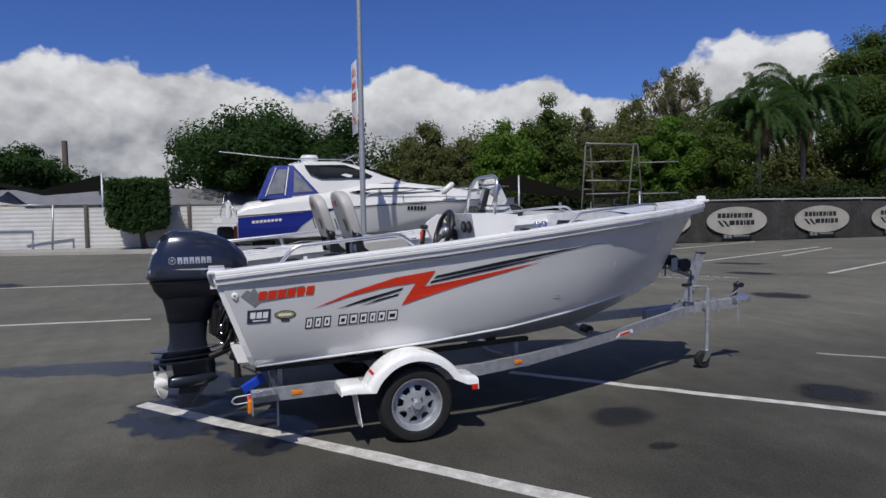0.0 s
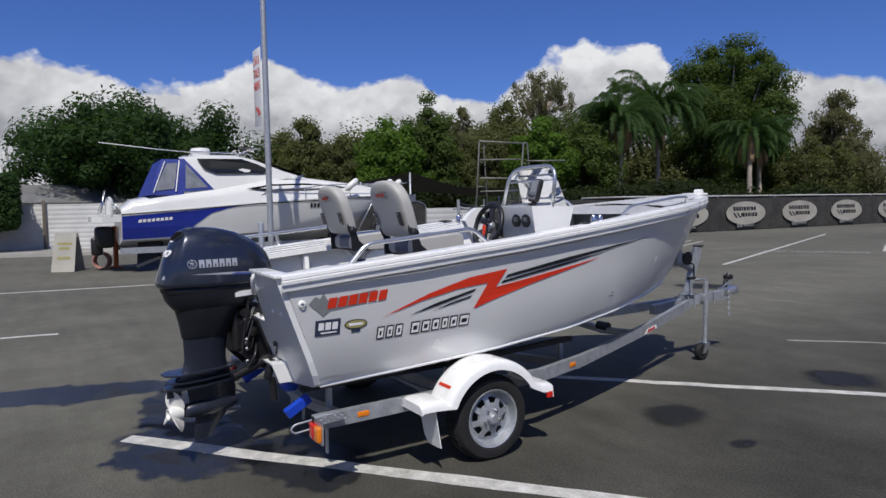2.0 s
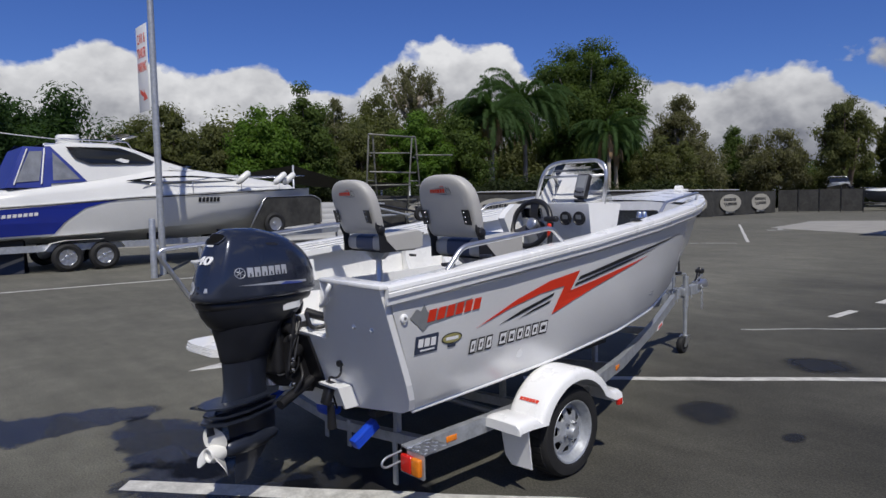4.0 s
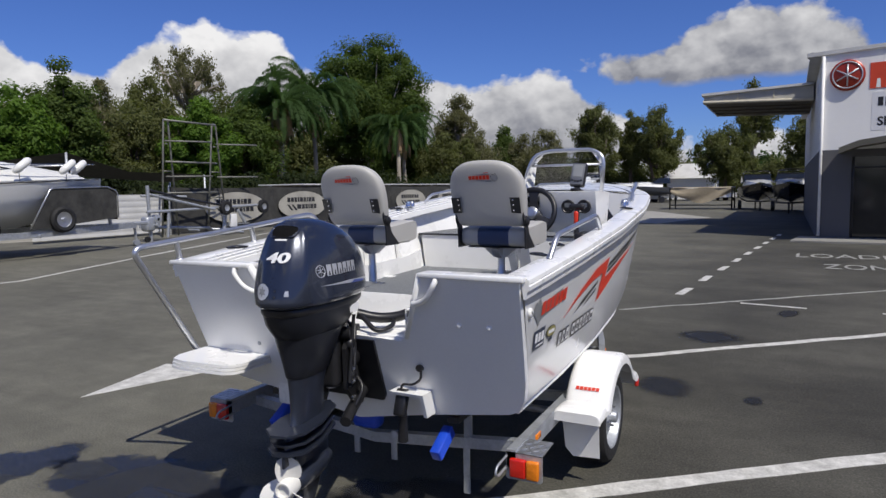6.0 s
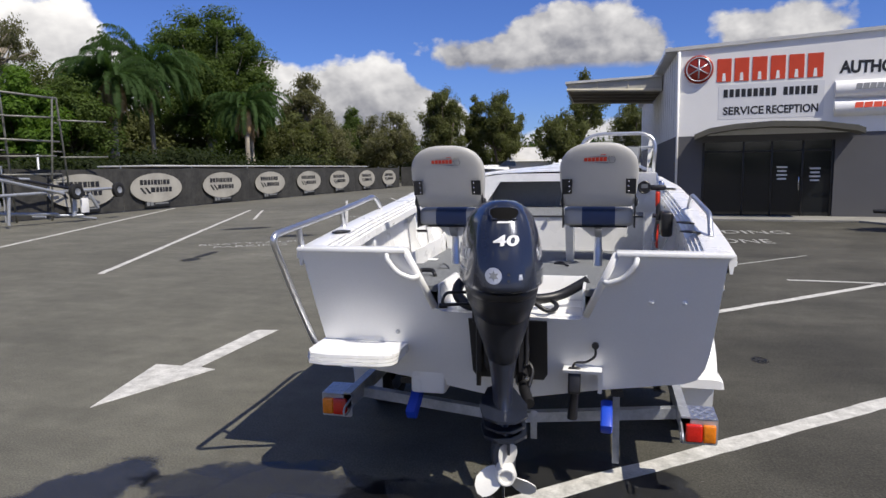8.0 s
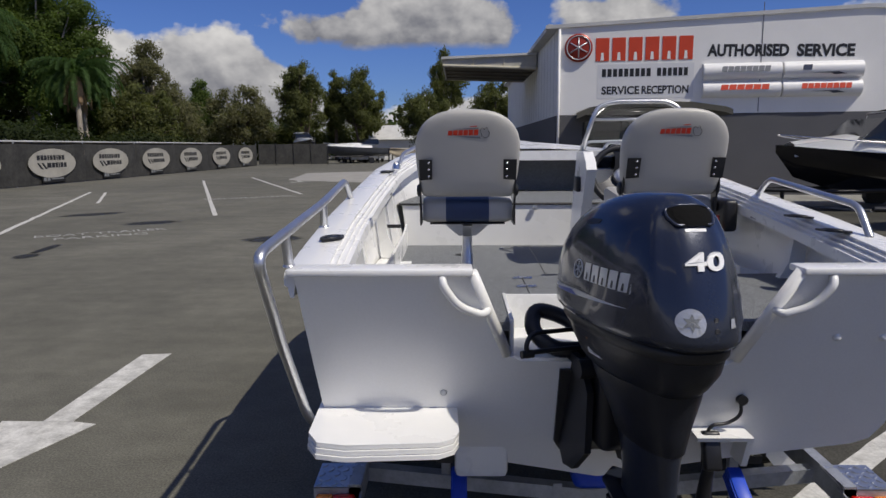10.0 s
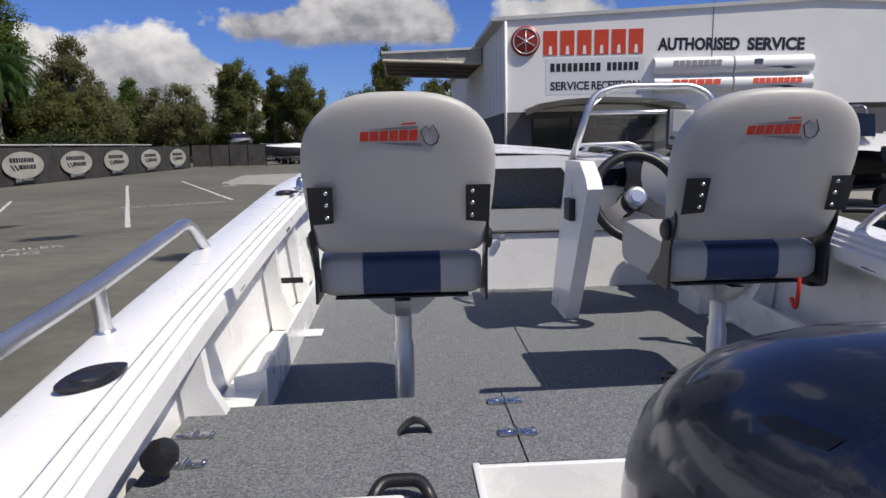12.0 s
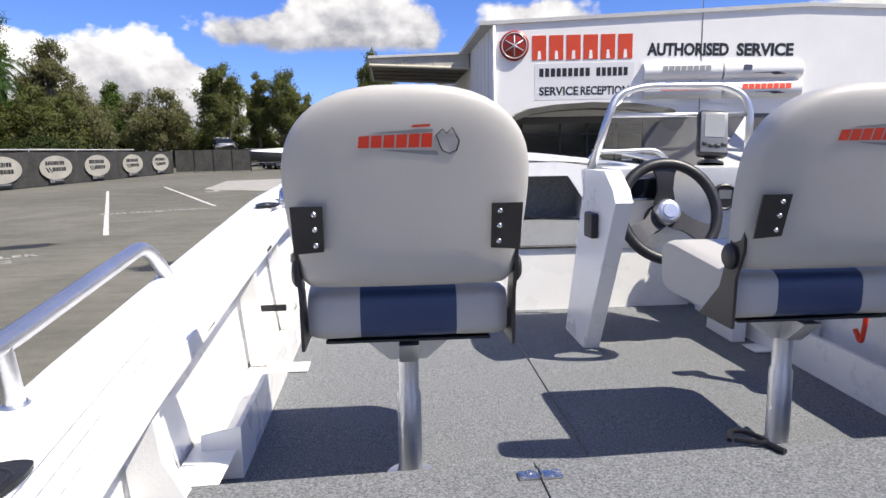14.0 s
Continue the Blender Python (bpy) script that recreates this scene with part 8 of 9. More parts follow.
ctr = thing("cruiser_trailer", pose(-16.35, 0.3, 0, 0, 0, -1), "heavy galvanised tandem trailer under the cruiser with a black stone guard", "trailer")
for s in (1, -1):
    h = B()
    rows = [[Vector((s * (x + dx), y, z + dz)) for dx, dz in ((0.05, 0.08), (0.05, -0.08), (-0.05, -0.08), (-0.05, 0.08))] for x, y, z in ((1.22, 0.4, 0.6), (1.22, 7.0, 0.62), (0.9, 8.6, 0.64), (0.1, 11.0, 0.66))]
    part("side_rail", loft(h, rows, close=True, cap=True), GALV, ctr, "galvanised rail", 40)
    for y in (2.3, 3.15):
        wm2 = Matrix.Translation((s * 1.28, y, 0.36)) @ pose(0, 0, 0, 0, s * 90)
        w = part("wheel", lathe(B(), [(0.2, -0.1), (0.28, -0.12), (0.35, -0.08), (0.36, 0.0), (0.35, 0.08), (0.28, 0.12), (0.2, 0.1)], wm2, 32), RUBBER, ctr, "black tyre", 40)
        rm = part("rim", lathe(B(), [(0.21, 0.1), (0.19, 0.06), (0.06, 0.05), (0.05, 0.08), (0, 0.09)], wm2, 28), ALLOY, w, "alloy rim", 40)
        for k in range(6):
            h = B()
            box(h, (0.13, 0, 0.075), (0.12, 0.035, 0.02), 0.006)
            bmesh.ops.transform(h, matrix=wm2 @ Matrix.Rotation(k * 1.0472, 4, "Z"), verts=h.verts[:])
            part("spoke", h, ALLOY, rm, "", 40)
    h = B()
    rows = [[Vector((s * x, y, z)) for y, z in ((1.8, 0.55), (1.95, 0.72), (2.3, 0.78), (3.15, 0.78), (3.5, 0.72), (3.65, 0.55))] for x in (1.16, 1.42)]
    part("mudguard", loft(h, rows), WHITE, ctr, "white mudguard", 40)
for y in (0.6, 3.0, 5.5, 7.4):
    h = B()
    box(h, (0, y, 0.58), (2.4, 0.08, 0.1), 0.01)
    part("cross_member", h, GALV, ctr, "", 40)
for y in (1.2, 4.6, 6.6):
    for s in (1, -1):
        h = B()
        box(h, (s * 0.6, y, 0.72), (0.12, 0.3, 0.3), 0.02)
        part("cradle_pad", h, BLACKP, ctr, "", 40)
h = B()
prism(h, [(7.1, 0.75), (7.75, 1.78), (9.6, 1.82), (9.9, 1.7), (9.9, 0.95), (8.0, 0.8)], lambda u, v, w: Vector((1.3 - 0.55 * (u - 7.1) / 2.8 + w, u, v)), 0.02)
prism(h, [(7.1, 0.75), (7.75, 1.78), (9.6, 1.82), (9.9, 1.7), (9.9, 0.95), (8.0, 0.8)], lambda u, v, w: Vector((-1.3 + 0.55 * (u - 7.1) / 2.8 - w, u, v)), 0.02)
prism(h, [(-0.76, 0.9), (0.76, 0.9), (0.76, 1.75), (-0.76, 1.75)], lambda u, v, w: Vector((u, 9.9 + w, v)), 0.02)
part("stone_guard", h, MESHCLOTH, ctr, "black stone guard panels", 40)
h = B()
tube(h, rounded([(1.32, 7.1, 0.78), (1.2, 7.75, 1.8), (0.84, 9.6, 1.84), (0.79, 9.93, 1.7), (0.79, 9.93, 0.95)], 0.1), 0.02, 6)
part("guard_frame", h, ALLOY, ctr, "", 180)
wm2 = Matrix.Translation((1.2, 8.0, 0.98)) @ pose(0, 0, 0, 0, 90, 0)
w = part("spare_wheel", lathe(B(), [(0.2, -0.1), (0.28, -0.12), (0.34, -0.08), (0.35, 0.0), (0.34, 0.08), (0.28, 0.12), (0.2, 0.1)], wm2, 32), RUBBER, ctr, "spare tyre", 40)
rm = part("rim", lathe(B(), [(0.21, 0.1), (0.19, 0.07), (0.06, 0.06), (0.05, 0.09), (0, 0.1)], wm2, 28), ALLOY, w, "", 40)
h = B()
tube(h, [(0, 11.0, 0.66), (0, 11.05, 0.1)], 0.04, 8)
box(h, (0, 11.2, 0.7), (0.14, 0.5, 0.12), 0.03)
cyl(h, (-0.05, 11.05, 0.1), (0.05, 11.05, 0.1), 0.1)
part("drawbar_end", h, GALV, ctr, "", 50)
h = B()
tube(h, [(0, 10.2, 0.7), (0, 10.1, 1.5)], 0.05, 8)
part("winch_post", h, GALV, ctr, "", 50)

# ---- things standing about the yard ----
pole = thing("sign_pole", pose(-12.3, 3.9, 0), "tall steel pole with a narrow white parking sign", "sign pole")
part("post", lathe(B(), [(0.075, 0), (0.075, 4), (0.06, 9.6), (0, 9.6)], None, 14), GALV, pole, "", 40)
h = B()
box(h, (-0.4, -0.09, 4.75), (0.66, 0.012, 1.95), 0.004)
sg = part("sign_board", h, DECAL_WHITE, pole, "white sign board", 40)
SM = lambda x, z: Matrix.Translation((x, -0.099, z)) @ pose(0, 0, 0, 90)
writing("word", "CAR &", SM(-0.66, 5.32), 0.5, 0.22, SIGNRED, sg, 0.003)
writing("word", "TRAILER", SM(-0.69, 5.0), 0.54, 0.22, SIGNRED, sg, 0.003)
writing("word", "PARKING", SM(-0.69, 4.68), 0.54, 0.22, SIGNRED, sg, 0.003)
h = B()
prism(h, [(-0.6, 4.3), (-0.38, 4.2), (-0.39, 4.27), (-0.15, 4.05), (-0.42, 4.02), (-0.38, 4.1), (-0.6, 4.2)], lambda u, v, w: Vector((u, -0.0985 - w, v)), 0.003)
part("arrow", h, SIGNRED, sg, "red arrow")
bol = tagged(part("bollard_post", lathe(B(), [(0.07, 0), (0.07, 1.28), (0.06, 1.31), (0, 1.32)], Matrix.Translation((-11.75, 3.5, 0)), 16), GALV, None, "", 40), "galvanised steel bollard beside the sign pole", "bollard")


def aframe(x, y, turn, face, label, txt):
    o = thing("sandwich_board", pose(x, y, 0, 0, 0, turn), label, "sign")
    for s in (1, -1):
        h = B()
        prism(h, [(-0.32, 0), (0.32, 0), (0.3, 1.08), (-0.3, 1.08)], lambda u, v, w: Vector((u, s * (0.3 - 0.27 * v / 1.08) + w * s, v)), 0.02)
        b = part("board", h, face, o, "", 40)
        if txt and s < 0:
            for z, wd in ((0.75, 0.4), (0.62, 0.3), (0.35, 0.36)):
                h = B()
                prism(h, [(-wd / 2, z), (wd / 2, z), (wd / 2, z + 0.07), (-wd / 2, z + 0.07)], lambda u, v, w: Vector((u, -(0.3 - 0.27 * v / 1.08) - 0.024 - w, v)), 0.003)
                part("word_bar", h, DECAL_GOLD, b)
    return o


aframe(-17.2, -0.5, 62, PANELWHITE, "white sandwich board sign standing on the asphalt", True)
aframe(-15.7, 1.5, 70, DECAL_BLACK, "black chalkboard sandwich board on the asphalt", False)
st = thing("prop_stand", pose(-17.4, 0.75, 0), "rusty orange steel stand under the swim platform", "stand")
h = B()
tube(h, [(0, 0, 0), (0, 0, 1.2)], 0.07, 8)
box(h, (0, 0, 1.2), (0.5, 0.12, 0.08), 0.01)
box(h, (0, 0, 0.02), (0.4, 0.4, 0.04), 0.01)
part("post", h, ORANGE, st, "", 50)
h = B()
for k in range(4):
    tube(h, [Vector((0.22 * math.cos(a), 0.1 * k * 0.6 - 0.1, 0.26 + 0.22 * math.sin(a))) for a in np.linspace(0, 6.283, 20, endpoint=False)], 0.03, 6, closed=True)
o = part("hose_coil", h, pbr("faded_pink_hose", (0.35, 0.18, 0.16), 0.7), None, "", 180)
o.matrix_world = pose(-16.9, 0.35, 0, 0, 0, 60)
tagged(o, "coil of faded pinkish hose on the asphalt", "hose")

RACKPIPE = pbr("weathered_galvanised_pipe", (0.2, 0.2, 0.175), 0.6, 0.3, 0.35, 4)
# storage rack with a folded trailer
rack = thing("trailer_rack", Matrix.Translation((-0.35, 0.55, 0)) @ Matrix.Diagonal((1, 1, 1.025, 1)), "tall galvanised pipe rack standing before the banner fence", "rack")
for y0, y1, nm in ((13.9, 14.9, "a"), (16.1, 17.4, "b")):
    h = B()
    ym = (y0 + y1) / 2 + 0.05
    tube(h, rounded([(-18.4, y0, 0), (-18.55, ym - 0.12, 4.28), (-18.6, ym + 0.12, 4.28), (-18.7, y1, 0)], 0.05), 0.036, 8)
    for z in (1.4, 2.4, 3.4):
        k = z / 4.28
        tube(h, [(-18.5, y0 + (ym - y0) * k, z), (-18.65, y1 + (ym - y1) * k, z)], 0.028, 6)
    part("upright", h, RACKPIPE, rack, "A-shaped pipe upright", 180)
for z in (4.26, 2.75, 1.6):
    h = B()
    tube(h, [(-18.5, 14.3, z), (-18.55, 16.85, z)], 0.035, 8)
    part("cross_bar", h, RACKPIPE, rack, "", 180)
for z, y in ((3.5, 16.8), (2.2, 16.8), (3.5, 14.3), (2.2, 14.3)):
    h = B()
    tube(h, [(-18.5, y, z), (-17.9, y + 1.7, z + 0.02)], 0.03, 8)
    part("arm", h, RACKPIPE, rack, "", 180)
jt = thing("dinghy_trailer", Matrix(), "small galvanised trailer parked nose down by the rack", "trailer")
h = B()
tube(h, [(-17.2, 12.6, 1.0), (-17.0, 18.2, 1.12)], 0.05, 8)
tube(h, [(-17.6, 12.6, 0.5), (-17.5, 15.6, 0.3)], 0.05, 8)
tube(h, [(-17.3, 12.8, 0.0), (-17.3, 12.75, 1.9)], 0.06, 8)
tube(h, [(-17.3, 12.8, 1.6), (-17.0, 15.4, 1.0)], 0.05, 8)
box(h, (-17.3, 12.7, 0.6), (0.35, 0.35, 0.5), 0.08)
tube(h, [(-17.2, 16.0, 0.2), (-17.2, 16.1, 0.95)], 0.07, 8)
part("chassis", h, GALV, jt, "", 60)
for a, b, r in (((-17.45, 12.6, 1.55), (-17.1, 14.2, 1.5), 0.04), ((-17.6, 13.0, 0.25), (-17.6, 13.0, 1.3), 0.05), ((-17.2, 13.4, 0.1), (-17.2, 13.5, 1.05), 0.05), ((-17.9, 12.9, 0.55), (-17.0, 12.9, 0.55), 0.06), ((-17.6, 15.6, 0.25), (-17.1, 16.3, 0.22), 0.045),
                ((-17.3, 16.0, 0.2), (-17.2, 17.0, 0.05), 0.045), ((-17.05, 16.6, 0.95), (-17.0, 16.9, 0.45), 0.06), ((-17.5, 14.6, 0.28), (-17.0, 14.6, 0.28), 0.04)):
    h = B()
    tube(h, [a, b], r, 8)
    part("frame_member", h, GALV, jt, "", 60)
h = B()
box(h, (-17.15, 16.45, 0.55), (0.06, 0.35, 0.5), 0.02)
part("number_panel", h, DECAL_WHITE, jt, "blank white panel", 40)
h = B()
lathe(h, [(0.05, -0.12), (0.16, -0.1), (0.16, 0.1), (0.05, 0.12)], Matrix.Translation((-17.25, 13.0, 0.75)) @ pose(0, 0, 0, 0, 90), 16)
part("winch_drum", h, GALV, jt, "", 40)
h = B()
tube(h, smooth_line([(-17.3, 12.8, 1.75), (-17.2, 13.6, 1.55), (-17.1, 14.6, 1.35), (-17.05, 15.8, 1.15)], 16), 0.045, 8)
part("tow_strap", h, BLACKP, jt, "black padded strap", 60)
for y in (15.9, 17.9):
    wm2 = Matrix.Translation((-16.95, y, 1.05)) @ pose(0, 0, 0, 0, 90, 0)
    w = part("wheel", lathe(B(), [(0.12, -0.07), (0.2, -0.09), (0.27, -0.06), (0.27, 0.06), (0.2, 0.09), (0.12, 0.07)], wm2, 24), RUBBER, jt, "black tyre", 40)
    part("rim", lathe(B(), [(0.13, 0.07), (0.1, 0.05), (0, 0.06)], wm2, 20), GALV, w, "", 40)
wm2 = Matrix.Translation((-17.1, 12.5, 0.1)) @ pose(0, 0, 0, 0, 90, 0)
part("jockey_wheel", lathe(B(), [(0.02, -0.04), (0.1, -0.04), (0.1, 0.04), (0.02, 0.04)], wm2, 18), RUBBER, jt, "", 40)
# low pale sheet wall behind the rack
h = B()
rows = []
for j in range(41):
    z = 0.1 + 1.5 * j / 40
    rows.append([Vector((-20.2 + 0.016 * abs(math.cos(j * 3.1416 / 6)) ** 0.5, y, z)) for y in (10.5, 15.7)])
loft(h, rows)
tagged(part("sheet_wall", h, SHEETWHITE, None, "", 50), "pale ribbed sheet fence beside the banners", "fence")

# pipe frame before the white fence
pf = thing("pipe_frame", Matrix(), "tall rusty pipe frame standing before the sheet fence", "frame")
for a, b in (((wx(-9) + 2.0, -9.2, 0.15), (wx(-9) + 2.0, -9.0, 3.7)), ((wx(-16) + 2, -16.0, 0.15), (wx(-16) + 2, -16.0, 3.7)), ((wx(-9) + 2.0, -9.0, 3.7), (wx(-16) + 2, -16.0, 3.7)), ((wx(-6.8) + 1.2, -6.9, 0.15), (wx(-6.8) + 1.2, -6.8, 2.2)),
             ((wx(-6.8) + 1.2, -6.8, 2.2), (wx(-9) + 1.4, -9.0, 2.2))):
    h = B()
    tube(h, [a, b], 0.045, 8)
    part("pipe", h, GALV, pf, "", 180)

# ---- neighbouring roofs ----
def house(x, y, w, d, eave, ridge, turn, label, wall=SHEETWHITE, roof=TINROOF):
    o = thing("house", pose(x, y, 0, 0, 0, turn), label, "house")
    h = B()
    for a, b, c, e in ((-d / 2, -w / 2, d / 2, -w / 2), (d / 2, -w / 2, d / 2, w / 2), (d / 2, w / 2, -d / 2, w / 2), (-d / 2, w / 2, -d / 2, -w / 2)):
        prism(h, [(0, 0), (1, 0), (1, eave), (0, eave)], lambda u, v, q, a=a, b=b, c=c, e=e: Vector((a + (c - a) * u, b + (e - b) * u, v)) + Vector((-(e - b), c - a, 0)).normalized() * q, 0.1)
    part("wall", h, wall, o, "", 40)
    for s in (1, -1):
        rows = []
        for k in range(int(w / 0.13) + 1):
            yy = -w / 2 - 0.3 + (w + 0.6) * k / int(w / 0.13)
            dz = 0.02 * (k % 2)
            rows.append([Vector((s * (d / 2 + 0.45), yy, eave - 0.12 + dz)), Vector((0, yy, ridge + dz))])
        part("roof", loft(B(), rows), roof, o, "ribbed metal roof slope", 20)
    for yy in (-w * 0.28, w * 0.1, w * 0.34):
        h = B()
        box(h, (d / 2 + 0.02, yy, eave * 0.58), (0.06, w * 0.12, eave * 0.38), 0.01)
        wd = part("window", h, DARKGLASS, o, "dark window")
        h = B()
        box(h, (d / 2 + 0.07, yy, eave * 0.38), (0.12, w * 0.14, 0.06), 0.01)
        part("sill", h, WHITE, wd, "", 40)
    return o


house(-44.5, 1.5, 9, 6, 2.45, 3.5, 12, "low house with a weathered ribbed roof beyond the fence")
house(-48, -14, 12, 7, 2.6, 3.6, 14, "low pale house beyond the sheet fence")
house(-8.6, 84, 5.5, 6, 2.6, 4.3, 92, "white house with a pale roof beyond the yard", WALLWHITE, SHEETWHITE)
h = B()
rows = [[Vector(p) for p in ((-36, -12.5, 4.0), (-35, -8.5, 3.1), (-34.5, -5.5, 3.9))], [Vector(p) for p in ((-39, -12, 3.6), (-38, -9, 2.9), (-38, -5.5, 3.2))]]
tagged(part("shade_sail", loft(h, rows), MESHCLOTH, None, "", 180), "black shade sail stretched over a neighbouring yard", "shade sail")
for p in ((-36, -12.5), (-34.5, -5.5), (-39, -12), (-38, -5.5)):
    h = B()
    tube(h, [(p[0], p[1], 0), (p[0], p[1], 4.0)], 0.06, 8)
    tagged(part("sail_post", h, GALV, None, "", 180), "galvanised post holding the black shade sail", "post", "sail posts")
gz2 = thing("marquee", pose(-37, -10.5, 0), "white peaked marquee beyond the sheet fence", "tent")
h = B()
rows = [[Vector((1.6 * math.cos(a) * k, 1.6 * math.sin(a) * k, z)) for a in (0.785, 2.356, 3.927, 5.498)] for k, z in ((1, 2.1), (0.5, 2.55), (0.02, 3.1))]
loft(h, rows, close=True)
part("canopy", h, PANELWHITE, gz2, "", 40)
for a in (0.785, 2.356, 3.927, 5.498):
    h = B()
    tube(h, [(1.55 * math.cos(a), 1.55 * math.sin(a), 0), (1.55 * math.cos(a), 1.55 * math.sin(a), 2.1)], 0.03, 6)
    part("leg", h, GALV, gz2, "", 180)
sail2 = B()
rows = [[Vector(p) for p in ((-23.5, 14.0, 3.3), (-23.8, 17, 2.6), (-23, 20.5, 2.5))], [Vector(p) for p in ((-27, 13, 3.0), (-26.5, 17, 2.4), (-26, 21, 2.2))]]
tagged(part("shade_sail", loft(sail2, rows), MESHCLOTH, None, "", 180), "black shade sail behind the pipe rack", "shade sail")
for p in ((-23.5, 14.0, 3.3), (-23, 20.5, 2.5), (-27, 13, 3), (-26, 21, 2.2)):
    h = B()
    tube(h, [(p[0], p[1], 0), p], 0.05, 8)
    tagged(part("sail_post", h, GALV, None, "", 180), "galvanised post holding the black shade sail", "post", "sail posts")
# flat tin roofs of a storage yard seen over the banner fence
for k, (x, y, w) in enumerate(((-24.0, 34, 14), (-23.5, 50, 16))):
    o = thing("low_shed", pose(x, y, 0), "long low shed with a flat pale roof behind the fence", "shed")
    h = B()
    box(h, (0, 0, 2.02), (3.4, w, 0.08), 0.01)
    part("roof", h, SHEETWHITE, o, "", 40)
    h = B()
    box(h, (0, 0, 1.0), (3.0, w - 0.4, 1.96), 0.01)
    part("wall", h, TIMBER, o, "", 40)
# chimney stack and lamp far away over the houses
h = B()
cyl(h, (-150, -28.0, 0), (-150, -28.0, 17.5), 0.7, 0.55)
tagged(part("chimney_stack", h, TIMBER, None, "", 60), "thin dark chimney stack far beyond the houses", "chimney")

# ---- workshop ----
W0 = Matrix.Translation((2.38, 19.65, 0)) @ pose(0, 0, 0, 0, 0, -7)
shop = thing("workshop", W0, "white and charcoal workshop with lettered sign over glazed entrance", "building")


def top_z(u):
    return 5.28 + 0.034 * u if u < 9.3 else 5.28 + 0.316 - 0.05 * (u - 9.3)


OP0, OP1, OPZ = 1.1, 4.78, 2.35
U1 = 24.0
# upper white wall with gable line, lower charcoal wall left and right of the entrance
h = B()
prism(h, [(0.27, 2.56), (U1, 2.56), (U1, top_z(U1)), (9.3, top_z(9.3)), (0.27, top_z(0.27))], lambda u, v, w: Vector((u, w, v)), 0.25)
part("upper_wall", h, WALLWHITE, shop, "white upper wall", 40)
h = B()
prism(h, [(0.27, 0), (OP0, 0), (OP0, OPZ), (OP1, OPZ), (OP1, 0), (U1, 0), (U1, 2.557), (0.27, 2.557)], lambda u, v, w: Vector((u, w + 0.002, v)), 0.25)
part("lower_wall", h, GREYWALL, shop, "charcoal lower wall", 40)
h = B()
rows = [[Vector((u, y, top_z(u) - 0.1)) for u in (0.3, 9.3, U1)] for y in (0.1, 22)]
part("roof", loft(h, rows), TINROOF, shop, "low metal roof", 40)
h = B()
for (a, za), (b, zb) in (((0, top_z(0)), (9.3, top_z(9.3))), ((9.3, top_z(9.3)), (U1, top_z(U1)))):
    prism(h, [(a - 0.1 if a == 0 else a, za - 0.06), (b, zb - 0.06), (b, zb + 0.05), (a - 0.1 if a == 0 else a, za + 0.05)], lambda u, v, w: Vector((u, -0.06 + w, v)), 0.34)
part("barge_capping", h, SHEETWHITE, shop, "pale roof capping", 40)
h = B()
tube(h, [(0.33, -0.04, 5.2), (0.33, -0.04, 0.1)], 0.04, 8)
part("downpipe", h, WALLWHITE, shop, "white downpipe", 180)
h = B()
box(h, (6.35, -0.004, 4.2), (0.02, 0.012, 3.2), 0.0)
part("wall_joint", h, GREYWALL, shop)
# entrance: dark glass, mullions, arched awning
h = B()
box(h, ((OP0 + OP1) / 2, 0.12, OPZ / 2), (OP1 - OP0, 0.02, OPZ), 0)
gl = part("glazing", h, DARKGLASS, shop, "dark shopfront glazing")
for u in (OP0 + 0.04, 2.3, 3.1, 3.95, OP1 - 0.04):
    h = B()
    box(h, (u, 0.08, OPZ / 2), (0.05, 0.06, OPZ), 0.005)
    part("mullion", h, BLACKP, shop, "", 40)
h = B()
box(h, ((OP0 + OP1) / 2, 0.08, 2.05), (OP1 - OP0, 0.05, 0.05), 0.005)
part("transom_bar", h, BLACKP, shop, "", 40)
for u, z in ((3.3, 1.55), (4.2, 1.5)):
    for k in range(4):
        h = B()
        box(h, (u + 0.1, 0.105, z - 0.12 * k), (0.3 - 0.05 * (k % 2), 0.004, 0.05), 0)
        part("word_bar", h, DECAL_WHITE, gl)
h = B()
box(h, (3.86, 0.03, 1.05), (0.03, 0.05, 0.4), 0.008)
part("door_handle", h, CHROME, shop, "", 50)
AW = [(0.85, 2.62), (1.3, 2.8), (2.0, 2.9), (3.0, 2.95), (4.2, 2.9), (5.1, 2.76), (5.3, 2.68)]
rows = [[Vector((u, y, z - q)) for u, z in AW] for y, q in ((-0.02, 0.0), (-1.25, 0.06), (-1.25, 0.22), (-0.02, 0.2))]
part("awning", loft(B(), rows, close=False), pbr("olive_awning", (0.1, 0.095, 0.075), 0.6, 0, 0.15, 2), shop, "curved dark entrance awning", 40)
# sign: round red emblem and red blocks, words beneath
h = lathe(B(), [(0, 0.09), (0.38, 0.09), (0.43, 0.05), (0.43, 0.0)], Matrix.Translation((0.92, -0.001, 4.62)) @ pose(0, 0, 0, 90), 36)
em = part("round_emblem", h, pbr("dark_red_emblem", (0.32, 0.03, 0.015), 0.35, 0.2, 0.2, 3), shop, "round dark red emblem", 40)
for a in (30, 90, 150):
    h = B()
    c, s = math.cos(radians(a)) * 0.3, math.sin(radians(a)) * 0.3
    tube(h, [(0.92 - c, -0.093, 4.62 - s), (0.92 + c, -0.093, 4.62 + s)], 0.022, 6)
    part("emblem_bar", h, SILVER, em, "", 180)
h = B()
tube(h, [(0.92 + 0.36 * math.cos(a), -0.09, 4.62 + 0.36 * math.sin(a)) for a in np.linspace(0, 6.283, 36, endpoint=False)], 0.02, 6, closed=True)
part("emblem_ring", h, SILVER, em, "", 180)
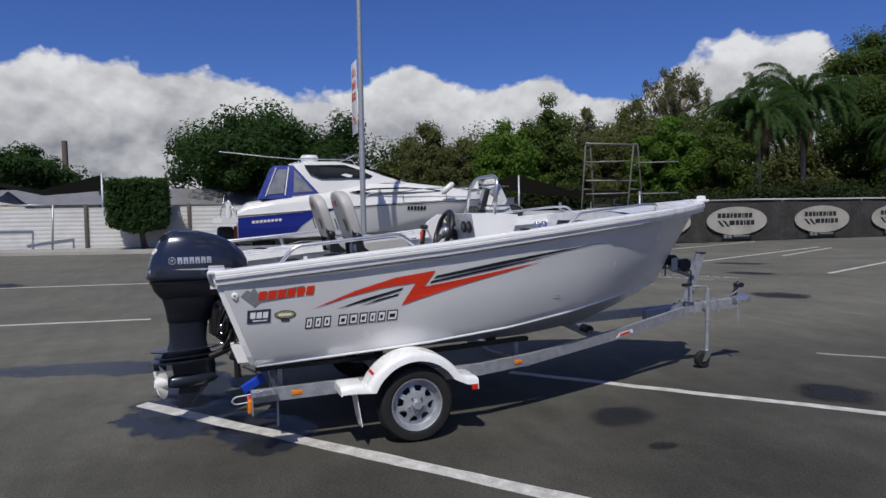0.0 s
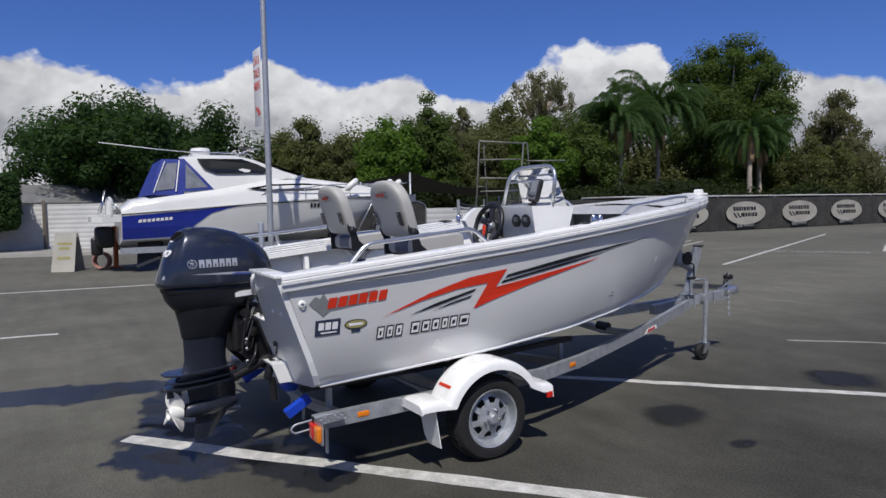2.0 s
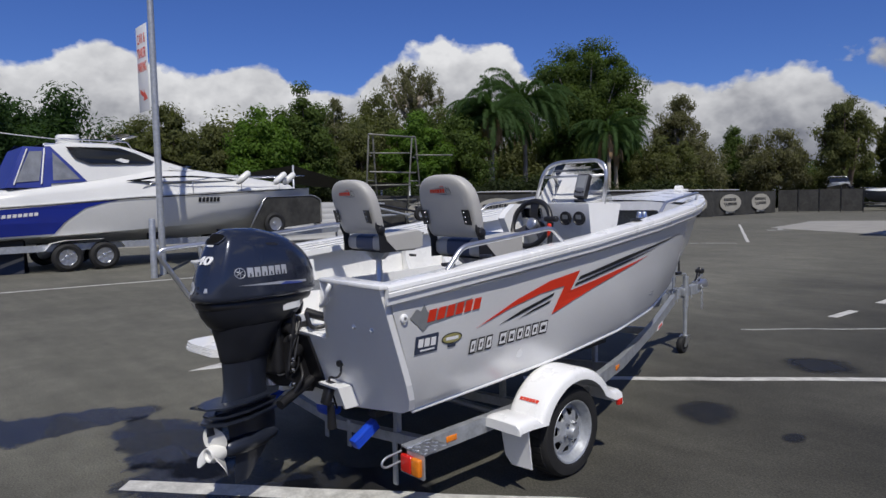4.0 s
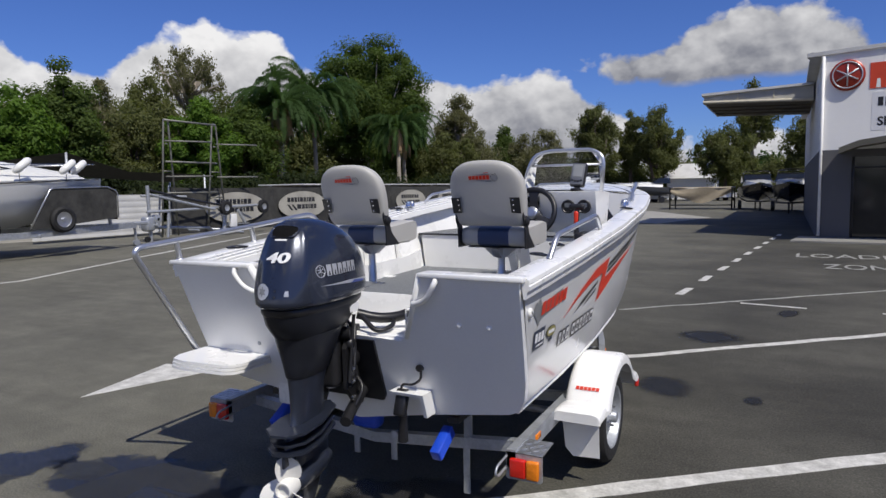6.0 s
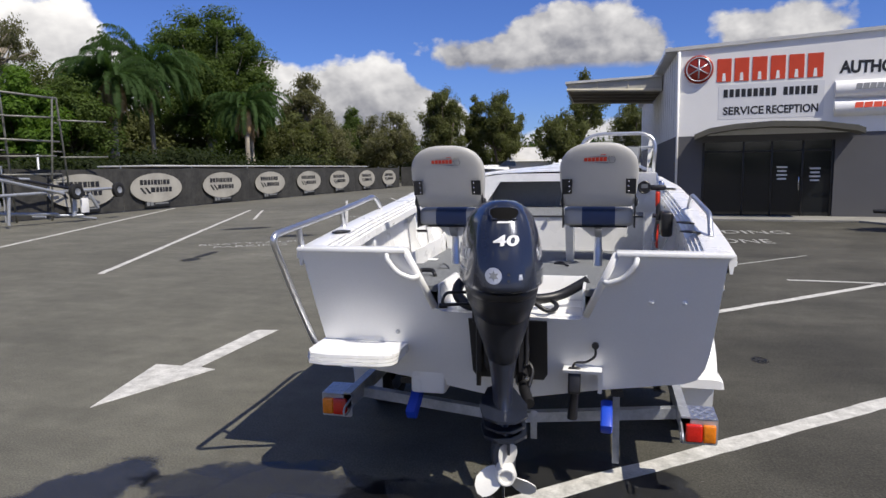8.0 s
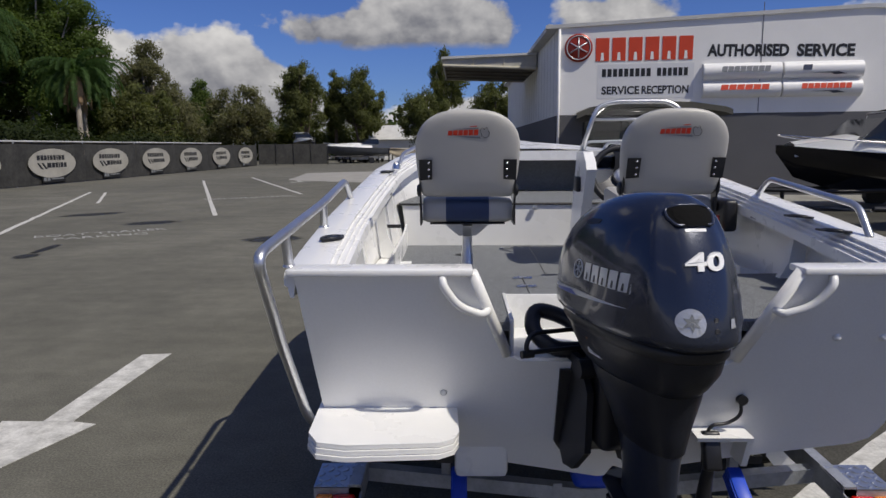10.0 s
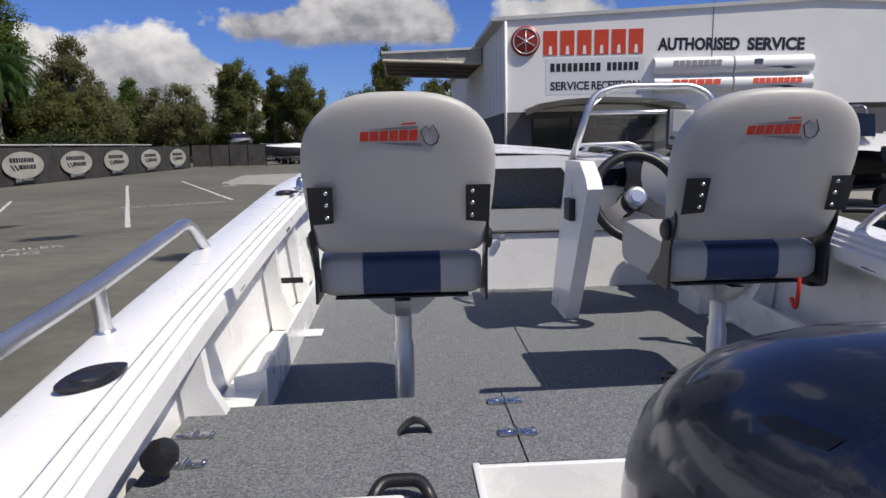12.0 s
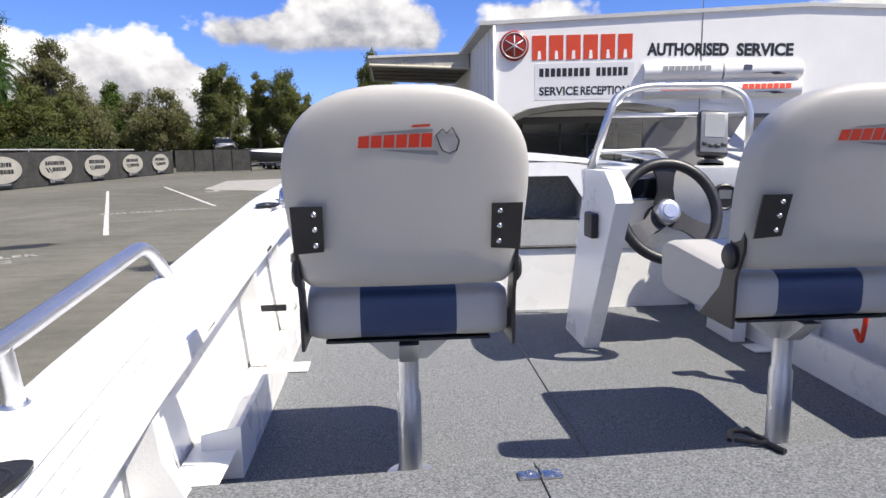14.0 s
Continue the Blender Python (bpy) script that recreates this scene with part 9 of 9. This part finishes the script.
for i, w in enumerate((0.46, 0.5, 0.5, 0.5, 0.44, 0.5)):
    u = 1.45 + i * 0.5
    h = B()
    prism(h, [(u, 4.2), (u + 0.41, 4.2), (u + 0.41, 4.9), (u, 4.9)], lambda a, b, c: Vector((a, -c, b)), 0.012)
    bl = part("sign_block", h, SIGNRED, shop, "plain red block of the maker's sign", 40)
    h = B()
    prism(h, [(u + 0.15, 4.22), (u + 0.26, 4.22), (u + 0.24, 4.46), (u + 0.17, 4.46)], lambda a, b, c: Vector((a, -0.013 - c, b)), 0.002)
    part("block_notch", h, WALLWHITE, bl)
h = B()
prism(h, [(1.52, 3.05), (4.42, 3.05), (4.42, 4.1), (1.52, 4.1)], lambda a, b, c: Vector((a, -c, b)), 0.005)
pn = part("sign_panel", h, pbr("pale_grey_sign", (0.72, 0.725, 0.74), 0.5, 0, 0.03, 2), shop, "pale sign panel", 40)
SW = lambda u, z: Matrix.Translation((u, -0.0065, z)) @ pose(0, 0, 0, 90)
for r, (u0, ws) in enumerate(((1.66, 9), (3.33, 6))):
    for i in range(ws):
        h = B()
        wd = (1.52 if ws == 9 else 0.95) / ws
        prism(h, [(u0 + i * wd, 3.72), (u0 + i * wd + wd * 0.72, 3.72), (u0 + i * wd + wd * 0.72, 3.96), (u0 + i * wd, 3.96)], lambda a, b, c: Vector((a, -0.0065 - c, b)), 0.004)
        part("word_bar", h, SIGNBLACK, pn)
writing("word", "SERVICE", SW(1.66, 3.18), 1.15, 0.25, SIGNBLACK, pn, 0.004, "", 0.026)
writing("word", "RECEPTION", SW(2.88, 3.18), 1.4, 0.25, SIGNBLACK, pn, 0.004, "", 0.026)
SX = lambda u, z: Matrix.Translation((u, -0.004, z)) @ pose(0, 0, 0, 90) @ pose(0, 0, 0, 0, 0, -1.2)
writing("word", "AUTHORISED", SX(4.78, 4.26), 2.35, 0.37, SIGNBLACK, shop, 0.003, "black sign letters", 0.042)
writing("word", "SERVICE", SX(7.35, 4.2), 1.62, 0.37, SIGNBLACK, shop, 0.003, "black sign letters", 0.042)
for i, (u0, u1, z0, z1) in enumerate(((4.68, 6.92, 3.55, 4.05), (6.98, 9.2, 3.55, 4.05), (4.68, 6.92, 3.02, 3.5), (6.98, 9.2, 3.02, 3.5))):
    h = B()
    zc, r = (z0 + z1) / 2, (z1 - z0) / 2
    rows = [[Vector((u, -r * 0.9 * math.sin(a), zc + r * math.cos(a))) for a in np.linspace(0.0, math.pi, 12)] for u in (u0, u1)]
    loft(h, rows, cap=True)
    lb = part("barrel_sign", h, DECAL_WHITE, shop, "white half-round sign panel", 60)
    mt = (DECAL_GREY, DECAL_NAVY, SIGNRED, SIGNRED)[i]
    nb = (8, 1, 6, 8)[i]
    for k in range(nb):
        w = 1.25 / max(nb, 5)
        u = u0 + 0.5 + k * w * 1.12
        h = B()
        prism(h, [(u, zc - 0.02), (u + w, zc - 0.02), (u + w + 0.03, zc + 0.14), (u + 0.03, zc + 0.14)], lambda a, b, c: Vector((a, -r * 0.9 * math.sqrt(max(0.01, 1 - ((b - zc) / r) ** 2)) - 0.01 - c, b)), 0.004)
        part("word_bar", h, mt, lb)
    if i in (1, 3):
        h = B()
        prism(h, [(u0 + 0.7, zc - 0.1), (u0 + 1.5, zc - 0.08), (u0 + 1.75, zc - 0.14), (u0 + 1.4, zc - 0.16), (u0 + 1.3, zc - 0.11)], lambda a, b, c: Vector((a, -r * 0.9 * math.sqrt(max(0.01, 1 - ((b - zc) / r) ** 2)) - 0.01 - c, b)), 0.004)
        part("swoosh", h, DECAL_NAVY, lb)
# concrete apron and awning over the yard side
h = B()
prism(h, [(-0.2, -1.6), (5.2, -1.6), (7.5, -5.0), (24, -5.0), (24, 0.3), (-0.2, 0.3)], lambda u, v, w: W0 @ Vector((u, v, 0.004 + w)), 0.05)
tagged(part("pavement", h, pbr("grimy_concrete", (0.24, 0.235, 0.215), 0.85, 0, 0.25, 1.2, 0.004, 30), None, "", 40), "grimy grey concrete apron along the workshop wall", "pavement", kind="structure")
# side wall running back from the corner, with its eaves gutter
WI = W0.inverted()
for z0, z1, mt, lab in ((0.0, 2.555, GREYWALL, "charcoal lower side wall"), (2.56, 5.24, WALLWHITE, "white upper side wall")):
    h = prism(B(), [(2.665, 19.87), (2.63, 40.0), (2.88, 40.0), (2.9, 19.87)], lambda u, v, w: WI @ Vector((u, v, z0 + w)), z1 - z0)
    part("side_wall", h, mt, shop, lab, 40)
for k in range(24):
    y = 20.4 + 0.8 * k
    part("sheet_joint", box(B(), (0, 0, 3.9), (0.012, 0.03, 2.6), 0.0, WI @ Matrix.Translation((2.663 - 0.0017 * (y - 19.87), y, 0))), SHEETWHITE, shop)
h = prism(B(), [(2.36, 5.24), (2.66, 5.2), (2.66, 5.33), (2.36, 5.37)], lambda u, v, w: WI @ Vector((u, 19.62 + w, v)), 20.4)
part("eaves_gutter", h, SHEETWHITE, shop, "pale eaves gutter", 40)

aw = thing("side_awning", Matrix.Translation((2.62, 24.8, 0)), "cantilevered metal awning with cream beam on the workshop side", "awning")
CREAM = pbr("cream_steel", (0.5, 0.46, 0.36), 0.6, 0.0, 0.15, 2)
# soffit and purlins: the shade below the roof deck is put into this colour
SOFFIT_SHADE = pbr("shaded_soffit", (0.13, 0.115, 0.09), 0.7, 0, 0.2, 2)
h = prism(B(), [(-3.75, 4.98), (0.0, 5.12), (0.0, 5.2), (-3.75, 5.07)], lambda u, v, w: Vector((u, -0.1 + w, v)), 5.5)
part("roof_sheet", h, SHEETWHITE, aw, "pale roof deck", 40)
h = prism(B(), [(-3.68, 4.74), (-0.02, 4.62), (-0.02, 5.115), (-3.68, 4.976)], lambda u, v, w: Vector((u, w, v)), 0.04)
part("end_panel", h, pbr("grey_end_sheet", (0.42, 0.41, 0.37), 0.7, 0, 0.15, 2), aw, "grey sheeted end panel", 40)
for u in (-2.5, -1.3):
    part("panel_post", box(B(), (u, -0.01, 4.85), (0.05, 0.03, 0.3), 0.004), CREAM, aw, "", 40)
part("beam", tube(B(), [(-3.7, -0.03, 4.74), (-0.02, -0.03, 4.6)], 0.06, 10), CREAM, aw, "cream tubular beam", 60)
part("beam", tube(B(), [(-3.7, 5.2, 4.74), (-0.02, 5.2, 4.6)], 0.06, 10), CREAM, aw, "cream tubular beam", 60)
h = prism(B(), [(-3.68, 4.68), (-3.63, 4.68), (-3.63, 4.97), (-3.68, 4.97)], lambda u, v, w: Vector((u, 0.045 + w, v)), 5.2)
part("side_fascia", h, SHEETWHITE, aw, "pale outer fascia", 40)
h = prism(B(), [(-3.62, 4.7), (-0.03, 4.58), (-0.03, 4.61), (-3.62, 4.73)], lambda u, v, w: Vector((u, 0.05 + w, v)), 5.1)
part("soffit", h, SOFFIT_SHADE, aw, "soffit lining with the underside shade put into its colour", 40)
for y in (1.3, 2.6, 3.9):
    part("soffit_purlin", box(B(), (-1.83, y, 4.62), (3.55, 0.06, 0.07), 0.004, pose(0, 0, 0, 0, 1.9)), SOFFIT_SHADE, aw, "", 40)

# ---- boats and cars farther off ----
def parked_boat(x, y, turn, L, hull, label, canopy=True, z0=0.55, screen=True, fwd=0.0):
    o = thing("parked_boat", pose(x, y, 0, 0, 0, turn), label, "boat")
    S = [(0, 1.1, z0 + 0.75, 0.95, z0 + 0.2, z0), (L * 0.4, 1.15, z0 + 0.82, 0.95, z0 + 0.22, z0 - 0.05), (L * 0.7, 0.95, z0 + 0.92, 0.65, z0 + 0.35, z0), (L * 0.9, 0.5, z0 + 1.02, 0.25, z0 + 0.6, z0 + 0.3), (L, 0.02, z0 + 1.08, 0.01, z0 + 0.95, z0 + 0.9)]
    boat_hull(o, S, hull, "hull", "", GEL_WHITE)
    rows = [[Vector((s * w, yy, z)) for s, z in ((-1, z0 + 0.8), (-0.8, zt), (0, zt + 0.06), (0.8, zt), (1, z0 + 0.8))] for yy, w, zt in ((L * 0.3, 0.95, z0 + 1.2), (L * (0.5 + fwd * 0.6), 0.9, z0 + 1.28), (L * (0.72 + fwd * 0.3), 0.65, z0 + 1.2), (L * 0.93, 0.3, z0 + 1.1))]
    part("cabin", loft(B(), rows), GEL_WHITE, o, "white cuddy", 40)
    if screen:
        rows = [[Vector((s * 0.85, L * (0.46 + fwd), z0 + 1.22)) for s in (-1, -0.3, 0.3, 1)], [Vector((s * 0.75, L * (0.34 + fwd), z0 + 1.7)) for s in (-1, -0.3, 0.3, 1)]]
        part("windscreen", loft(B(), rows), DARKGLASS, o, "dark windscreen")
        for s in (1, -1):
            h = B()
            h.faces.new([h.verts.new(p) for p in ((s * 0.87, L * (0.46 + fwd), z0 + 1.2), (s * 0.78, L * (0.34 + fwd), z0 + 1.7), (s * 0.88, L * (0.2 + fwd), z0 + 1.65), (s * 0.95, L * (0.2 + fwd), z0 + 1.15))])
            part("side_screen", h, DARKGLASS, o)
        h = B()
        tube(h, rounded([(-0.9, L * (0.2 + fwd), z0 + 1.1), (-0.78, L * (0.24 + fwd), z0 + 1.85), (0.78, L * (0.24 + fwd), z0 + 1.85), (0.9, L * (0.2 + fwd), z0 + 1.1)], 0.15), 0.025, 8)
        part("targa_bar", h, CHROME, o, "", 180)
    if canopy:
        rows = [[Vector((x2, yy, z0 + 1.95 - 0.1 * x2 * x2)) for x2 in (-0.9, -0.45, 0, 0.45, 0.9)] for yy in (L * 0.02, L * (0.2 + fwd), L * 0.34)]
        part("bimini", loft(B(), rows), MESHCLOTH, o, "black canvas bimini", 180)
    h = B()
    for s in (1, -1):
        tube(h, [(s * 0.9, 0.2, z0 + 0.1), (s * 0.7, L * 0.7, z0 - 0.02), (0, L + 0.6, z0)], 0.05, 8)
    for s in (1, -1):
        cyl(h, (s * 0.9, L * 0.32, 0.3), (s * 1.1, L * 0.32, 0.3), 0.3)
    tube(h, [(0, L * 0.95, z0), (0, L * 0.95, 0.0)], 0.05, 8)
    tube(h, [(0, L * 0.15, z0), (0, L * 0.15, 0.0)], 0.05, 8)
    part("trailer_frame", h, BLACKP, o, "dark trailer beneath", 60)
    h = B()
    for s in (1, -1):
        tube(h, [Vector((s * float(np.interp(yy, [c[0] for c in S], [c[1] for c in S])) * 0.9, yy, float(np.interp(yy, [c[0] for c in S], [c[2] for c in S])) + 0.25)) for yy in np.linspace(L * 0.5, L * 0.99, 8)], 0.018, 6)
    part("bow_rail", h, CHROME, o, "", 180)
    return o


parked_boat(11.9, 14.6, 90, 4.6, DARKHULL, "black-hulled cuddy boat with a black bimini on its trailer", True, 0.5, True, 0.2)
parked_boat(12.6, 10.4, 90, 4.8, GREYHULL, "dark grey open boat on a trailer", False, 0.4, False)
parked_boat(2.1, 44.2, 178, 6.0, DARKHULL, "black-hulled boat under the awning", True, 0.6)
parked_boat(-0.2, 47.5, 186, 5.4, DARKHULL, "dark boat with upright screen under the awning", True, 0.6)
parked_boat(-17.4, 69.0, 204, 6.4, DARKHULL, "dark-hulled cruiser with a white cabin and screen", False, 1.25)
parked_boat(-7.6, 66.0, 120, 7.0, GREYHULL, "grey cruiser parked side on at the far end", False, 0.7)
tp = thing("covered_cradle", pose(-3.4, 45.5, 0), "beige tarpaulin draped over a dark steel cradle", "tarpaulin")
rows = []
for k in range(15):
    u = k / 14
    x = -1.9 + 3.8 * u
    sag = 0.75 * math.sin(math.pi * u)
    rows.append([Vector((x, -0.5 + 0.06 * math.sin(9 * u + j), 1.45 - sag * (j / 5) ** 0.7 - 0.25 * j / 5 + 0.05 * math.sin(14 * u + 2 * j))) for j in range(6)])
part("tarpaulin", loft(B(), rows), BEIGE, tp, "sagging beige cloth", 180)
rows = [[Vector((x, y, 1.46 + 0.05 * math.sin(3 * x + y))) for y in (-0.5, 0.6, 2.0)] for x in (-1.9, 0, 1.9)]
part("tarpaulin", loft(B(), rows), BEIGE, tp, "", 180)
for x in (-1.95, 1.95):
    h = B()
    tube(h, rounded([(x, -0.5, 0), (x, -0.5, 1.48), (x, 2.0, 1.48), (x, 2.0, 0)], 0.06), 0.05, 8)
    part("cradle_leg", h, BLACKP, tp, "", 180)
h = B()
tube(h, [(-1.95, -0.5, 0.3), (1.95, -0.5, 0.3)], 0.04, 8)
part("cradle_rail", h, BLACKP, tp, "", 180)


def car(x, y, turn, paint, label):
    o = thing("parked_car", pose(x, y, 0, 0, 0, turn), label, "car", "cars at the far end")
    prof = [(-2.1, 0.35), (-2.1, 0.75), (-1.9, 0.88), (-1.1, 0.95), (-0.5, 1.4), (0.9, 1.45), (1.6, 1.0), (2.1, 0.9), (2.15, 0.4)]
    rows = [[Vector((s * (0.85 if z < 1.0 else 0.68), yy, z)) for yy, z in prof] for s in (-1, -0.98, 0.98, 1)]
    part("body", loft(B(), rows, cap=True), paint, o, "", 40)
    for s in (1, -1):
        h = B()
        h.faces.new([h.verts.new((s * 0.86, yy, z)) for yy, z in ((-1.0, 0.98), (-0.5, 1.32), (0.8, 1.36), (1.3, 1.02))])
        part("side_window", h, DARKGLASS, o)
        for yy in (-1.3, 1.35):
            h = B()
            cyl(h, (s * 0.7, yy, 0.32), (s * 0.88, yy, 0.32), 0.32)
            part("wheel", h, RUBBER, o, "", 40)
    for yy, z0, z1, d in ((-1.08, 0.98, 1.36, -0.52), (1.58, 1.03, 1.4, 0.96)):
        h = B()
        h.faces.new([h.verts.new(p) for p in ((-0.72, yy * 1.01, z0), (0.72, yy * 1.01, z0), (0.62, d * 1.02, z1 + 0.02), (-0.62, d * 1.02, z1 + 0.02))])
        part("windscreen", h, DARKGLASS, o)
    return o


CARW, CARS = pbr("white_car_paint", (0.6, 0.6, 0.6), 0.25, 0, 0.03, 2, coat=0.6), pbr("silver_car_paint", (0.3, 0.31, 0.33), 0.25, 0.5, 0.03, 2, coat=0.6)
for x, y, p, lb in ((-12.4, 70.5, CARW, "white car parked at the far end of the yard"), (-9.9, 71.5, CARS, "silver car parked at the far end of the yard"), (-11.0, 66.5, CARW, "white car parked at the far end of the yard"), (-4.5, 74, CARW, "white car parked beyond the yard")):
    car(x, y, 20, p, lb)
flat_patch("pale_slab", [(-9, 31), (-3, 27), (-1.5, 33), (-6, 42), (-10, 40)], 0.0008, CONCRETE, "pale worn slab far across the yard", "slab", 0.1, 0.0012)
